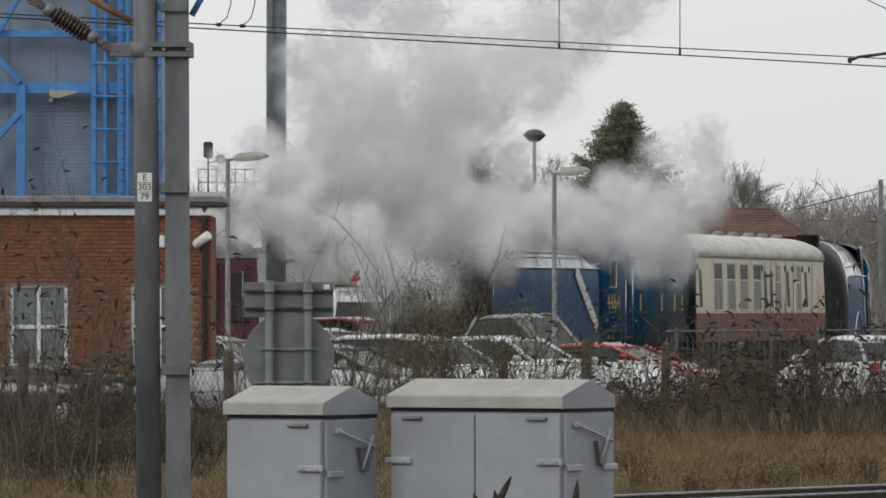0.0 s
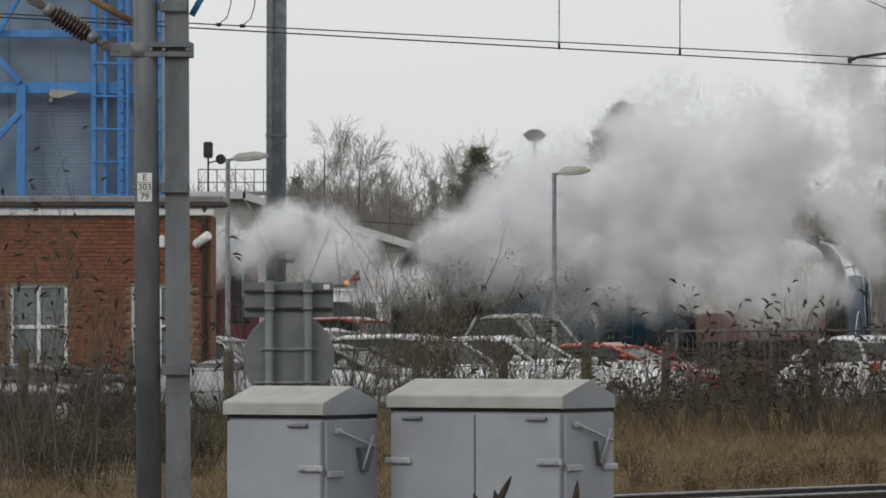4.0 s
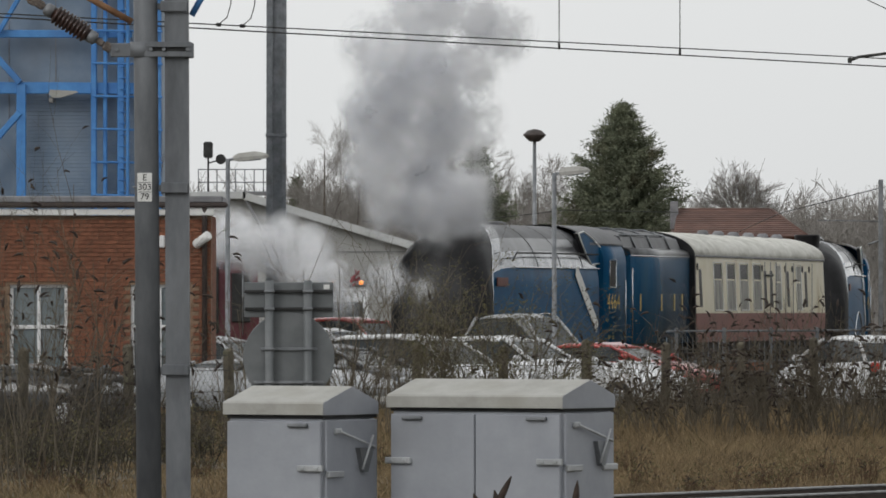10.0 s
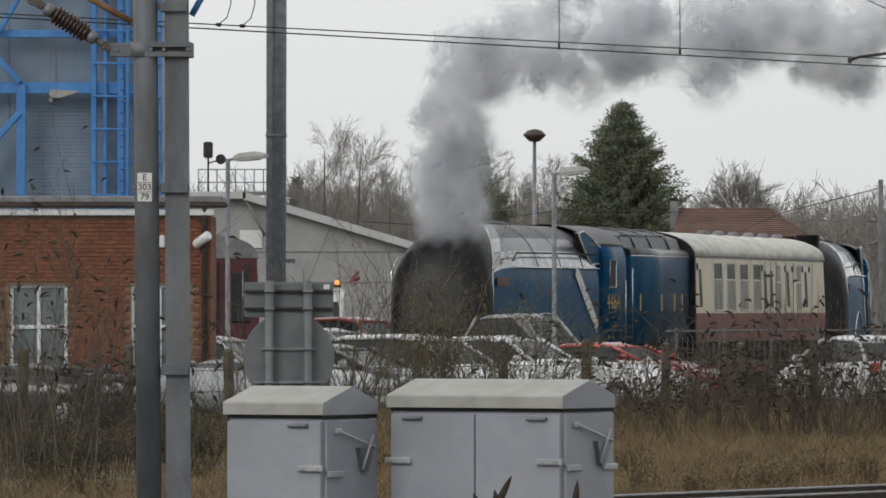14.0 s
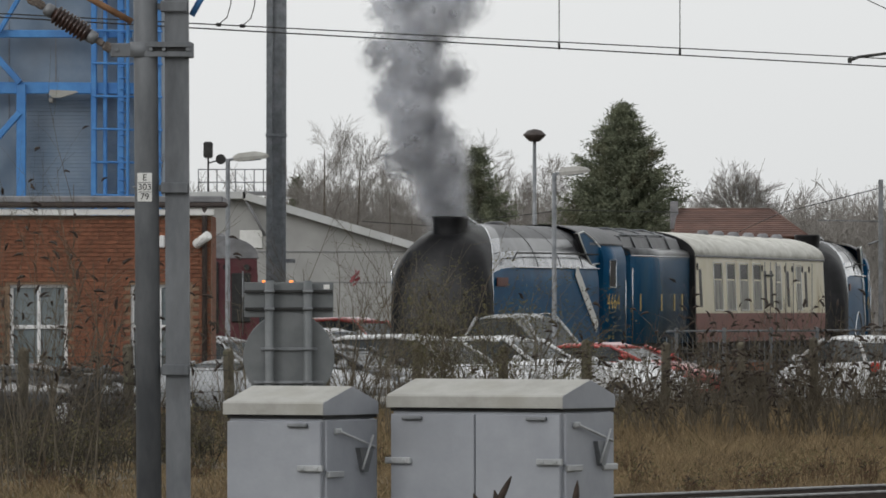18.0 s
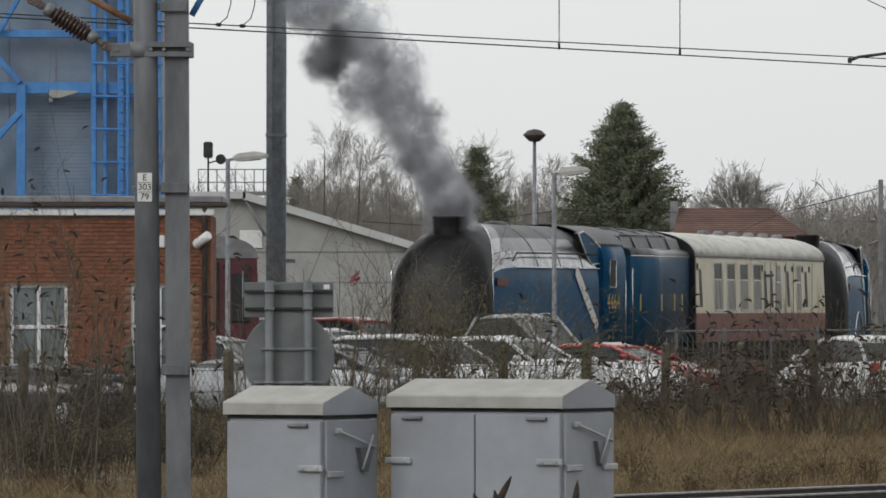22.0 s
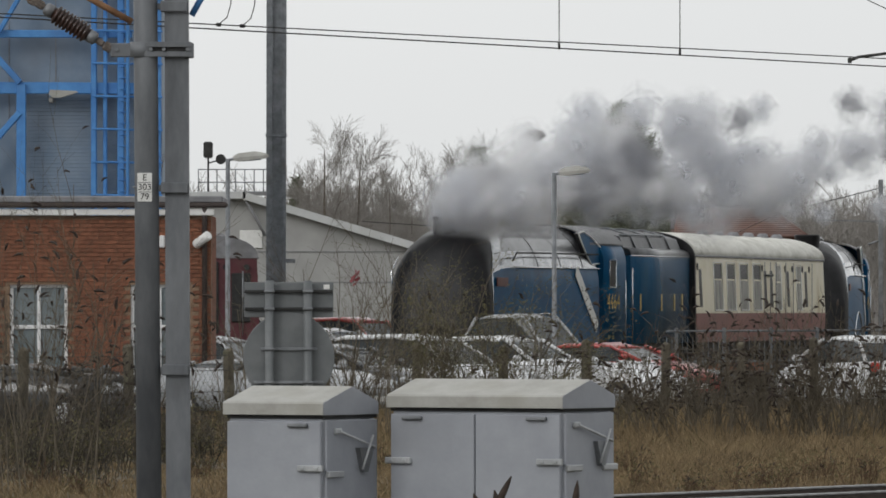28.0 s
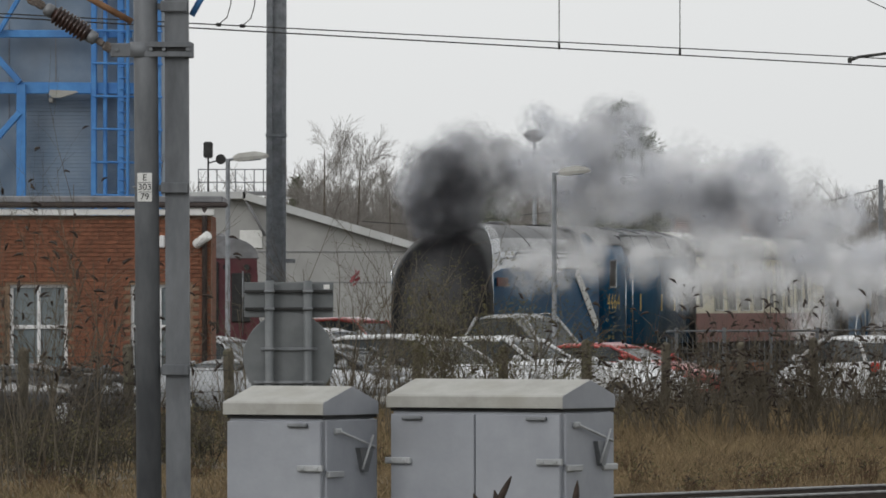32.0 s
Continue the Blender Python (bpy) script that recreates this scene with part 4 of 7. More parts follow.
def car(paint, label, L=4.3, W=1.78, H=1.46, hood=0.27, tail=0.1, nose_z=0.78, estate=False):
    """A parked car, nose along +x, wheels on z = 0."""
    t = thing("parked_car", pose(0, 0, 0), label, "car", "parked cars")
    w = W / 2
    xf, xr = L / 2, -L / 2
    belt = 0.95
    hx = xf - L * hood                 # foot of the windscreen
    tx = xr + L * tail                 # foot of the rear window
    body = Shape()
    rows = []
    for x, k, zt, zb in ((xr, 0.8, 0.78, 0.42), (xr + 0.06, 0.92, 0.88, 0.3), (xr + 0.3, 0.98, belt, 0.24), (tx, 1.0, belt + 0.02, 0.22), (-0.6, 1.0, belt, 0.2), (0.4, 1.0, belt - 0.01, 0.2),
                         (hx, 0.99, belt - 0.02, 0.2), (hx + 0.4, 0.98, belt - 0.07, 0.21), (xf - 0.45, 0.95, nose_z + 0.03, 0.23), (xf - 0.12, 0.86, nose_z - 0.1, 0.27), (xf, 0.7, 0.58, 0.34)):
        ww = w * k
        rows.append([(x, -ww * 0.93, zb), (x, -ww, zb + 0.14), (x, -ww, (zb + zt) / 2 + 0.05), (x, -ww * 0.95, zt - 0.07), (x, -ww * 0.84, zt), (x, 0, zt + 0.025), (x, ww * 0.84, zt), (x, ww * 0.95, zt - 0.07), (x, ww, (zb + zt) / 2 + 0.05), (x, ww, zb + 0.14), (x, ww * 0.93, zb)])
    body.loft(rows)
    part("body", body, paint, t)
    rx0, rx1 = tx + (0.12 if estate else 0.42), hx - 0.72
    gl = Shape()
    gl.loft([[(x, s * yy, z) for s, yy in ((-1, y), (1, y))] + [] for x, y, z in ()] or [[(tx - 0.12, -w * 0.86, belt - 0.02), (tx - 0.12, w * 0.86, belt - 0.02), (rx0 + 0.02, w * 0.68, H - 0.05), (rx0 + 0.02, -w * 0.68, H - 0.05)],
             [(-0.2, -w * 0.9, belt - 0.03), (-0.2, w * 0.9, belt - 0.03), (-0.2, w * 0.72, H - 0.02), (-0.2, -w * 0.72, H - 0.02)],
             [(hx + 0.04, -w * 0.86, belt - 0.04), (hx + 0.04, w * 0.86, belt - 0.04), (rx1, w * 0.68, H - 0.05), (rx1, -w * 0.68, H - 0.05)]], smooth=False)
    part("glazing", gl, CAR_GLASS, t, "dark car windows")
    rf = Shape()
    rows = []
    for x, y, z in ((rx0 - 0.05, 0.66, H - 0.07), (rx0 + 0.2, 0.71, H - 0.015), (-0.2, 0.745, H + 0.01), (rx1 - 0.3, 0.72, H - 0.02), (rx1 + 0.06, 0.67, H - 0.08)):
        rows.append([(x, -w * y - 0.02, z - 0.06), (x, -w * y, z), (x, -w * y * 0.6, z + 0.035), (x, w * y * 0.6, z + 0.035), (x, w * y, z), (x, w * y + 0.02, z - 0.06)])
    rf.loft(rows)
    part("roof", rf, paint, t)
    for s_ in (-1, 1):
        for (xa, xb) in ((hx + 0.06, rx1), (tx - 0.1, rx0), (-0.25, -0.22)):
            p = Shape()
            p.tube([(xa, s_ * w * 0.9, belt - 0.02), (xb, s_ * w * 0.735, H - 0.03)], 0.04 if xa != -0.25 else 0.035, 6)
            part("pillar", p, paint if xa != -0.25 else CAR_TRIM, t)
        m = Shape()
        m.box((hx - 0.25, s_ * (w + 0.07), belt + 0.06), (0.16, 0.2, 0.14), 0.05)
        part("door_mirror", m, paint, t)
        hl = Shape()
        hl.box((xf - 0.22, s_ * w * 0.68, nose_z - 0.1), (0.22, 0.36, 0.13), 0.04, pose(0, 0, 0, 0, 12, s_ * -18))
        part("headlight", hl, CAR_LAMP, t, "clear headlight")
        tl = Shape()
        tl.box((xr + 0.1, s_ * w * 0.8, 0.82), (0.14, 0.22, 0.24), 0.04)
        part("tail_light", tl, CAR_TAIL, t, "red tail light")
        for x in (xf - 0.85, xr + 0.78):
            ty = Shape()
            ty.tube([(x, s_ * (w - 0.22), 0.31), (x, s_ * (w - 0.02), 0.31), (x, s_ * (w + 0.005), 0.31)], [0.31, 0.31, 0.27], 22)
            wh = part("wheel", ty, TYRE, t)
            ri = Shape()
            ri.tube([(x, s_ * (w - 0.01), 0.31), (x, s_ * (w + 0.014), 0.31)], [0.2, 0.17], 10)
            part("rim", ri, SILVER, wh)
        dl = Shape()
        dl.tube([(hx - 0.15, s_ * (w + 0.002), 0.3), (hx - 0.05, s_ * (w + 0.002), 0.6), (hx - 0.1, s_ * (w * 0.96), belt - 0.06)], 0.006, 4)
        dl.tube([(-0.25, s_ * (w + 0.002), 0.28), (-0.25, s_ * (w + 0.002), 0.6), (-0.25, s_ * w * 0.96, belt - 0.06)], 0.006, 4)
        part("door_seam", dl, CAR_TRIM, t)
    gr = Shape()
    gr.box((xf - 0.04, 0, 0.5), (0.08, 0.9, 0.14), 0.03)
    part("grille", gr, CAR_TRIM, t)
    pl = Shape()
    pl.box((xf + 0.005, 0, 0.42), (0.02, 0.5, 0.1), 0.005)
    part("front_plate", pl, WHITE, t)
    pl = Shape()
    pl.box((xr - 0.002, 0, 0.62), (0.02, 0.5, 0.1), 0.005)
    part("rear_plate", pl, YELLOW_PLATE, t)
    return t


CAR_GLASS = mat("car_glass", (0.022, 0.027, 0.03), (0.05, 0.058, 0.062), 1.5, 0.08, spec=0.3)
CAR_TRIM = mat("car_trim", (0.015, 0.015, 0.015), (0.03, 0.03, 0.03), 5.0, 0.6)
CAR_LAMP = mat("car_lamp", (0.4, 0.42, 0.43), (0.6, 0.62, 0.63), 6.0, 0.1, 0.3, coat=0.6)
CAR_TAIL = mat("car_tail_lamp", (0.4, 0.02, 0.015), (0.55, 0.035, 0.02), 6.0, 0.2, coat=0.5)
YELLOW_PLATE = mat("yellow_plate", (0.55, 0.4, 0.03), (0.62, 0.46, 0.05), 6.0, 0.5)
CAR_WHITE = mat("car_white", (0.62, 0.63, 0.64), (0.7, 0.71, 0.72), 1.0, 0.28, coat=0.7, stain=(0.5, 0.5, 0.48), stain_scale=1.5)
CAR_SILVER = mat("car_silver", (0.3, 0.31, 0.32), (0.38, 0.39, 0.4), 1.0, 0.3, 0.4, coat=0.7)
CAR_DARK = mat("car_dark", (0.03, 0.033, 0.038), (0.06, 0.063, 0.068), 1.0, 0.28, 0.2, coat=0.8)
CAR_RED = mat("car_red", (0.3, 0.02, 0.015), (0.4, 0.035, 0.025), 1.0, 0.28, coat=0.7)
for paint, label, x, d, turn, kw in (
        (CAR_WHITE, "white estate car parked nose to the fence", -0.365, 139.5, -33, dict(H=1.47, estate=True, L=4.5)),
        (CAR_WHITE, "white hatchback parked beside another white car", 1.35, 145.0, -33, dict(H=1.42)),
        (CAR_RED, "red hatchback parked in the row", 3.588, 150.0, -33, dict(H=1.26, L=4.1)),
        (CAR_WHITE, "white small car parked behind the fence", 2.831, 141.0, -33, dict(H=1.0, nose_z=0.7, L=4.0)),
        (CAR_WHITE, "white hatchback with its tail to the fence", 8.21, 146.0, 118, dict(H=1.42, L=4.0)),
        (CAR_SILVER, "silver high-roofed car parked by the locomotive", 1.98, 158.5, -33, dict(H=1.84, L=3.7)),
        (CAR_DARK, "dark grey hatchback parked before the brick office", -6.55, 119.0, -20, dict(H=1.06, L=3.4, hood=0.2)),
        (CAR_SILVER, "silver saloon parked at the office corner", -2.917, 129.0, -33, dict(H=1.08, L=4.3)),
        (CAR_SILVER, "pale silver car parked beyond the office corner", -4.399, 147.0, -33, dict(H=1.4, L=4.3)),
        (CAR_RED, "red car parked near the shed", -1.938, 175.0, -33, dict(H=1.75, L=4.2)),
        (CAR_WHITE, "white car parked near the shed", -2.537, 170.0, -33, dict(H=1.5, L=4.2)),
        (CAR_DARK, "black car parked in the row", -1.911, 135.0, -33, dict(H=1.3, L=4.2))):
    c = car(paint, label, **kw)
    c.matrix_world = pose(x, d, -0.08, 0, 0, turn)

lot = Shape()
lot.add([(-30, 118, -0.08), (-7.3, 118, -0.08), (8.5, 149, -0.08), (30, 152, -0.08), (30, 163, -0.08), (-30, 163, -0.08),
         (-30, 118, -0.32), (-7.3, 118, -0.32), (8.5, 149, -0.32), (30, 152, -0.32), (30, 163, -0.32), (-30, 163, -0.32)],
        [(0, 1, 2, 3, 4, 5), (11, 10, 9, 8, 7, 6)] + [(i, (i + 1) % 6, 6 + (i + 1) % 6, 6 + i) for i in range(6)])
solid("car_park", lot, ASPHALT, None, "worn dark asphalt car park surface", "car park", kind="structure")


def far_mast():
    D = 205.0
    t = thing("yard_mast", pose(12.221, D, -0.3), "slim grey steel mast with a bracket arm", "mast")
    s = Shape()
    s.box((0, 0, (5.51 + 0.3) / 2), (0.13, 0.13, 5.51 + 0.3), 0.01)
    part("post", s, GALV, t)
    a = Shape()
    a.tube([(0, 0, 4.343 + 0.3), (-1.7662, 0, 4.374 + 0.3)], 0.018, 6)
    a.tube([(0, 0, 3.822 + 0.3), (-0.3469, 0, 3.696 + 0.3)], 0.03, 6)
    part("arm", a, GALV, t)
    w = Shape()
    w.tube([(0.3, 0, 5.352 + 0.3), (-1.4192, 30, 5.163 + 0.1), (-2.9962, 60, 4.926 - 0.6)], 0.012, 4)
    part("cable", w, WIRE, t)
    t.matrix_world = Matrix.Identity(4)
    for o in t.children:
        o.location = (12.221, D, -0.3)
    return t


far_mast_thing = far_mast()
s = Shape()
s.tube([(-2.526, 228.0, 4.613), (-0.421, 228.0, 4.473), (3.855, 232.0, 5.017), (7.52, 235.0, 4.985)], 0.012, 4)
part("cable", s, WIRE, far_mast_thing)

# ---- the van with amber beacons that creeps past behind the sign ----
def beacon_van():
    """Seen nose on; z = 0 at the wheels."""
    t = thing("works_van", pose(0, 0, 0), "white works van with amber roof beacons", "van")
    b = Shape()
    rows = []
    for y, w, zt in ((0.0, 0.82, 0.85), (0.1, 0.92, 1.05), (0.9, 0.96, 1.2), (1.6, 0.97, 2.35), (2.0, 0.98, 2.55), (5.0, 0.98, 2.6), (5.2, 0.96, 2.5)):
        rows.append([(-w, y, 0.35), (w, y, 0.35), (w, y, min(zt, 1.15)), (w * 0.9, y, zt - 0.08), (w * 0.8, y, zt), (-w * 0.8, y, zt), (-w * 0.9, y, zt - 0.08), (-w, y, min(zt, 1.15))])
    b.loft(rows, smooth=False)
    part("body", b, CAR_WHITE, t)
    g = Shape()
    g.add([(-0.82, 0.93, 1.3), (0.82, 0.93, 1.3), (0.72, 1.5, 2.22), (-0.72, 1.5, 2.22), (-0.82, 1.0, 1.3), (0.82, 1.0, 1.3), (0.72, 1.6, 2.22), (-0.72, 1.6, 2.22)], [(0, 1, 2, 3), (7, 6, 5, 4), (0, 4, 5, 1), (1, 5, 6, 2), (2, 6, 7, 3), (3, 7, 4, 0)])
    part("windscreen", g, CAR_GLASS, t, "dark windscreen")
    bar = Shape()
    bar.box((0, 1.9, 2.68), (1.6, 0.3, 0.09), 0.02)
    light = part("light_bar", bar, GUTTER, t, "dark roof light bar")
    for x in (-0.1, 0.68):
        s = Shape()
        s.tube([(x, 1.8, 2.71), (x, 1.8, 2.8), (x, 1.8, 2.83)], [0.07, 0.06, 0.03], 12)
        part("beacon", s, AMBER, light, "glowing amber beacon")
    for x in (-0.68, 0.68):
        s = Shape()
        s.box((x, 0.05, 0.85), (0.3, 0.14, 0.22), 0.04)
        part("headlight", s, CAR_LAMP, t)
        for y in (0.9, 4.2):
            w = Shape()
            w.tube([(x * 1.2, y, 0.34), (x * 1.42, y, 0.34)], 0.34, 20)
            part("wheel", w, TYRE, t)
        m = Shape()
        m.box((math.copysign(1.12, x), 1.2, 1.55), (0.2, 0.1, 0.32), 0.04)
        part("door_mirror", m, CAR_TRIM, t)
    s = Shape()
    s.box((0, -0.02, 0.72), (1.0, 0.08, 0.2), 0.03)
    part("grille", s, CAR_TRIM, t)
    return t


AMBER = bpy.data.materials.new("amber_glow")
AMBER.use_nodes = True
AMBER.node_tree.nodes["Principled BSDF"].inputs["Base Color"].default_value = (0.7, 0.22, 0.02, 1)
AMBER.node_tree.nodes["Principled BSDF"].inputs["Emission Color"].default_value = (1.0, 0.27, 0.05, 1)
AMBER.node_tree.nodes["Principled BSDF"].inputs["Emission Strength"].default_value = 1.6
van = beacon_van()

# ---- trains ----
def casing(w, zs, h, zb, n=22, p=2.4, y=0.0):
    """One cross-section: straight sides to zs, then a rounded top to h."""
    ring = [(-w, y, zb)]
    for i in range(n + 1):
        a = math.pi * (1 - i / n)
        c, s = math.cos(a), math.sin(a)
        ring.append((w * math.copysign(abs(c) ** (2 / p), c), y, zs + (h - zs) * abs(s) ** (2 / p)))
    ring.append((w, y, zb))
    return ring


def streamlined_locomotive():
    """Front at y = 0, running back along +y, rail at z = 0."""
    t = thing("steam_locomotive", pose(0, 0, 0), "blue streamlined steam locomotive with sooty black front", "locomotive")
    # blunt rounded front in black, sweeping back over the crown; painted highlight band, sooty crown, blue sides
    n = 22
    table = ((1.2, 0.7, 1.1, 1.5), (1.32, 0.95, 1.5, 2.3), (1.5, 1.11, 1.9, 2.95), (1.75, 1.17, 2.2, 3.38), (2.05, 1.19, 2.3, 3.62), (2.7, 1.21, 2.35, 3.8), (3.5, 1.24, 2.37, 3.86), (4.6, 1.29, 2.37, 3.88), (6.0, 1.31, 2.37, 3.88), (10.9, 1.31, 2.37, 3.88))

    def at(y, i):
        for p_, q_ in zip(table, table[1:]):
            if y <= q_[0]:
                break
        k = (y - p_[0]) / (q_[0] - p_[0])
        w, zs, h = (u + (v - u) * k for u, v in zip(p_[1:], q_[1:]))
        return casing(w, zs, h, 0.6 if y < 2.2 else 0.75, p=2.25, y=y)[i]

    def sweep(i):
        """Where the black front ends along the casing's line i."""
        c = 1 - abs(i - (n + 2) / 2) / ((n + 2) / 2)
        return 1.95 + 1.75 * max(0.0, min(1.0, (c - 0.2) / 0.6)) ** 1.3

    def panel(name, ids, y0, y1, mt, lab="", steps=12):
        s = Shape()
        s.loft([[at(y0(i) + (y1(i) - y0(i)) * v / steps, i) for i in ids] for v in range(steps + 1)], closed=False)
        part(name, s, mt, t, lab)

    k1, k2 = 3, 5
    panel("front_casing", range(0, n + 3), lambda i: 1.2, sweep, LOCO_BLACK, "sooty black rounded front casing")
    nose = Shape()
    nose.add([at(1.2, i) for i in range(n + 3)], [tuple(range(n + 3))])
    part("front_cover", nose, LOCO_BLACK, t)
    # upper panels: the sky's reflection painted grey above the blue sides
    for ids, mt, name, lab in ((range(0, k1 + 1), LOCO_BLUE, "side_panel", ""), (range(k1, k2 + 1), SKY_GLINT, "upper_panel", "upper casing panel painted grey for the sky's reflection"),
                               (range(n + 2 - k2, n + 3 - k1), SKY_GLINT, "upper_panel", "upper casing panel painted grey for the sky's reflection"), (range(n + 2 - k1, n + 3), LOCO_BLUE, "side_panel", "")):
        panel(name, ids, sweep, lambda i: 10.9, mt, lab)
    # front band and sheen panels: highlights painted in grey along the curve
    for ids in (range(k2, k2 + 3), range(n - k2, n + 3 - k2)):
        panel("front_band", ids, sweep, lambda i: sweep(i) + 0.7, SKY_GLINT, "pale painted highlight band behind the smokebox", 3)
    panel("front_band", range(k2 + 2, n + 1 - k2), sweep, lambda i: sweep(i) + 0.7, SHEEN, "grey painted sheen band behind the smokebox", 3)
    for ids in (range(k2, k2 + 3), range(n - k2, n + 3 - k2)):
        panel("sheen_panel", ids, lambda i: sweep(i) + 0.7, lambda i: 10.9, SHEEN, "grey casing panel with a painted sheen")
    panel("crown", range(k2 + 2, n + 1 - k2), lambda i: sweep(i) + 0.7, lambda i: 10.9, SOOT_TOP, "soot-stained dark crown of the casing")
    for y in (5.6, 7.6, 9.6):
        b = Shape()
        ring = [(x * 1.004, y, z + 0.006) for x, _, z in casing(1.31, 2.37, 3.87, 0.75, p=2.25)][3:n]
        b.tube(ring, 0.007, 5)
        part("cleading_band", b, SOOT_TOP, t)
    for sd in (-1, 1):
        e = Shape()
        e.tube([(lambda q: (q[0] * 1.004, q[1], q[2] + 0.004))(at(sweep(i), i)) for i in (range(0, n // 2 + 2) if sd < 0 else range(n // 2 + 1, n + 3))], 0.016, 6)
        part("front_beading", e, SILVER, t, "bright beading")
        hr = Shape()
        hr.tube([(sd * 1.22, 2.0, 2.3), (sd * 1.27, 2.1, 2.75), (sd * 1.16, 2.3, 3.1)] if sd < 0 else [(sd * 1.3, 3.2, 3.0), (sd * 1.31, 3.5, 3.19), (sd * 1.3, 6, 3.2), (sd * 1.3, 10.9, 3.2)], 0.02, 8)
        part("handrail", hr, SILVER if sd < 0 else DARK_GAP, t, "slim handrail")
        be = Shape()
        be.tube([(sd * 1.315, 3.3, 2.86), (sd * 1.315, 10.9, 2.86)], 0.02, 6)
        part("beading", be, SILVER, t, "bright beading")
        pl = Shape()
        pl.box((sd * 1.225, 2.6, 2.52), (0.03, 0.9, 0.2), 0.008)
        part("nameplate", pl, RED_PLATE, t, "small red nameplate")
        # slanting strip: white paint stands in for the shine of metal
        st = Shape()
        st.box((sd * 1.33, 9.7, 2.13), (0.02, 0.3, 2.35), 0.006, pose(0, 0, 0, 55, 0, 0))
        part("shine_strip", st, WHITE, t, "slanting metal strip with its shine painted white")
        # curved splasher valance
        va = Shape()
        va.tube([(sd * 1.33, 3.3 + 5.2 * k, 1.05 + 0.75 * math.sin(math.pi * k) ** 0.7) for k in [i / 16 for i in range(17)]], 0.02, 6)
        part("valance_line", va, SILVER, t)
    # chimney
    c = Shape()
    rr = []
    for z, k in ((3.2, 1.0), (3.7, 0.96), (3.95, 0.98), (4.0, 1.02), (4.02, 0.98)):
        rr.append([(0.37 * k * math.copysign(abs(math.cos(a)) ** 0.6, math.cos(a)), 2.55 + 0.55 * k * math.copysign(abs(math.sin(a)) ** 0.8, math.sin(a)), z) for a in [2 * math.pi * i / 24 for i in range(24)]])
    rr.append([(x * 0.8, 2.55 + (y - 2.55) * 0.8, 3.9) for x, y, z in rr[-1]])
    c.loft(rr, caps=(False, True))
    part("chimney", c, LOCO_BLACK, t, "black double chimney")
    d = Shape()
    d.loft([[(0.3 * k * math.cos(a), 6.4 + 0.5 * k * math.sin(a), z) for a in [2 * math.pi * i / 20 for i in range(20)]] for z, k in ((3.8, 1.0), (3.92, 0.8), (3.95, 0.4))])
    part("dome", d, SOOT_TOP, t)
    wh = Shape()
    wh.tube([(-0.1, 3.1, 3.85), (0.25, 3.1, 4.0), (0.45, 3.1, 3.86)], 0.03, 8)
    part("whistle", wh, SILVER, t)
    # buffer beam and bits below
    bb = Shape()
    bb.box((0, 1.2, 1.05), (2.3, 0.12, 0.35), 0.03)
    part("buffer_beam", bb, LOCO_BLACK, t)
    for sd in (-1, 1):
        b = Shape()
        b.tube([(sd * 0.87, 1.2, 1.06), (sd * 0.87, 0.73, 1.06)], 0.09, 14)
        b.tube([(sd * 0.87, 0.73, 1.06), (sd * 0.87, 0.69, 1.06)], 0.23, 20)
        part("buffer", b, LOCO_BLACK, t)
    fr = Shape()
    fr.box((0, 7.3, 0.72), (2.0, 12.0, 0.5), 0.03)
    part("frame", fr, LOCO_BLACK, t)
    for sd in (-1, 1):
        for y, r in ((1.9, 0.48), (3.4, 0.48), (4.9, 1.01), (7.1, 1.01), (9.3, 1.01), (11.6, 0.56)):
            wl_ = Shape()
            wl_.tube([(sd * 0.68, y, r), (sd * 0.82, y, r)], r, 28)
            part("wheel", wl_, LOCO_BLACK, t)
        rod = Shape()
        rod.box((sd * 0.9, 7.1, 0.75), (0.06, 4.6, 0.14), 0.02)
        part("coupling_rod", rod, SILVER, t)
    # cab
    cb = Shape()
    cb.loft([casing(1.34, 3.0, 3.86, 0.8, p=2.3, y=y) for y in (11.2, 13.35)])
    cab = part("cab", cb, LOCO_BLUE, t)
    rf = Shape()
    rows = [[(x * 1.012, y, z + 0.03) for x, _, z in casing(1.34, 3.0, 3.86, 0.8, p=2.3)[4:n - 1]] for y in (10.3, 13.45)]
    rows2 = [[(x, y, z + 0.03) for x, y, z in r] for r in rows]
    rf.loft(rows, closed=False)
    rf.loft(rows2, closed=False)
    part("cab_roof", rf, SOOT_TOP, t, "dark cab roof")
    for sd in (-1, 1):
        wn = Shape()
        wn.box((sd * 1.345, 12.05, 2.75), (0.02, 0.55, 0.62), 0.004)
        part("cab_window", wn, DARK_GLASS, cab)
        wf = Shape()
        wf.tube([(sd * 1.355, 11.75, 2.42), (sd * 1.355, 12.35, 2.42), (sd * 1.355, 12.35, 3.08), (sd * 1.355, 11.75, 3.08), (sd * 1.355, 11.75, 2.42)], 0.016, 5)
        part("window_frame", wf, SILVER, cab)
        # the raked spectacle panel in front of the cab, edged white
        pts = [(9.27, 3.69), (9.76, 3.74), (10.5, 3.6), (11.3, 3.38), (11.57, 3.0), (10.5, 2.96), (10.0, 3.2)]
        sp = Shape()
        sp.tube([(sd * 1.235, y, z) for y, z in pts + pts[:1]], 0.02, 6)
        part("spectacle_edge", sp, WHITE, cab, "white-lined window edge")
        pn = Shape()
        pn.loft([[(sd * x, y, z) for y, z in pts] for x in (1.12, 1.225)], smooth=False)
        part("spectacle_panel", pn, SOOT_TOP, cab)
        gp = Shape()
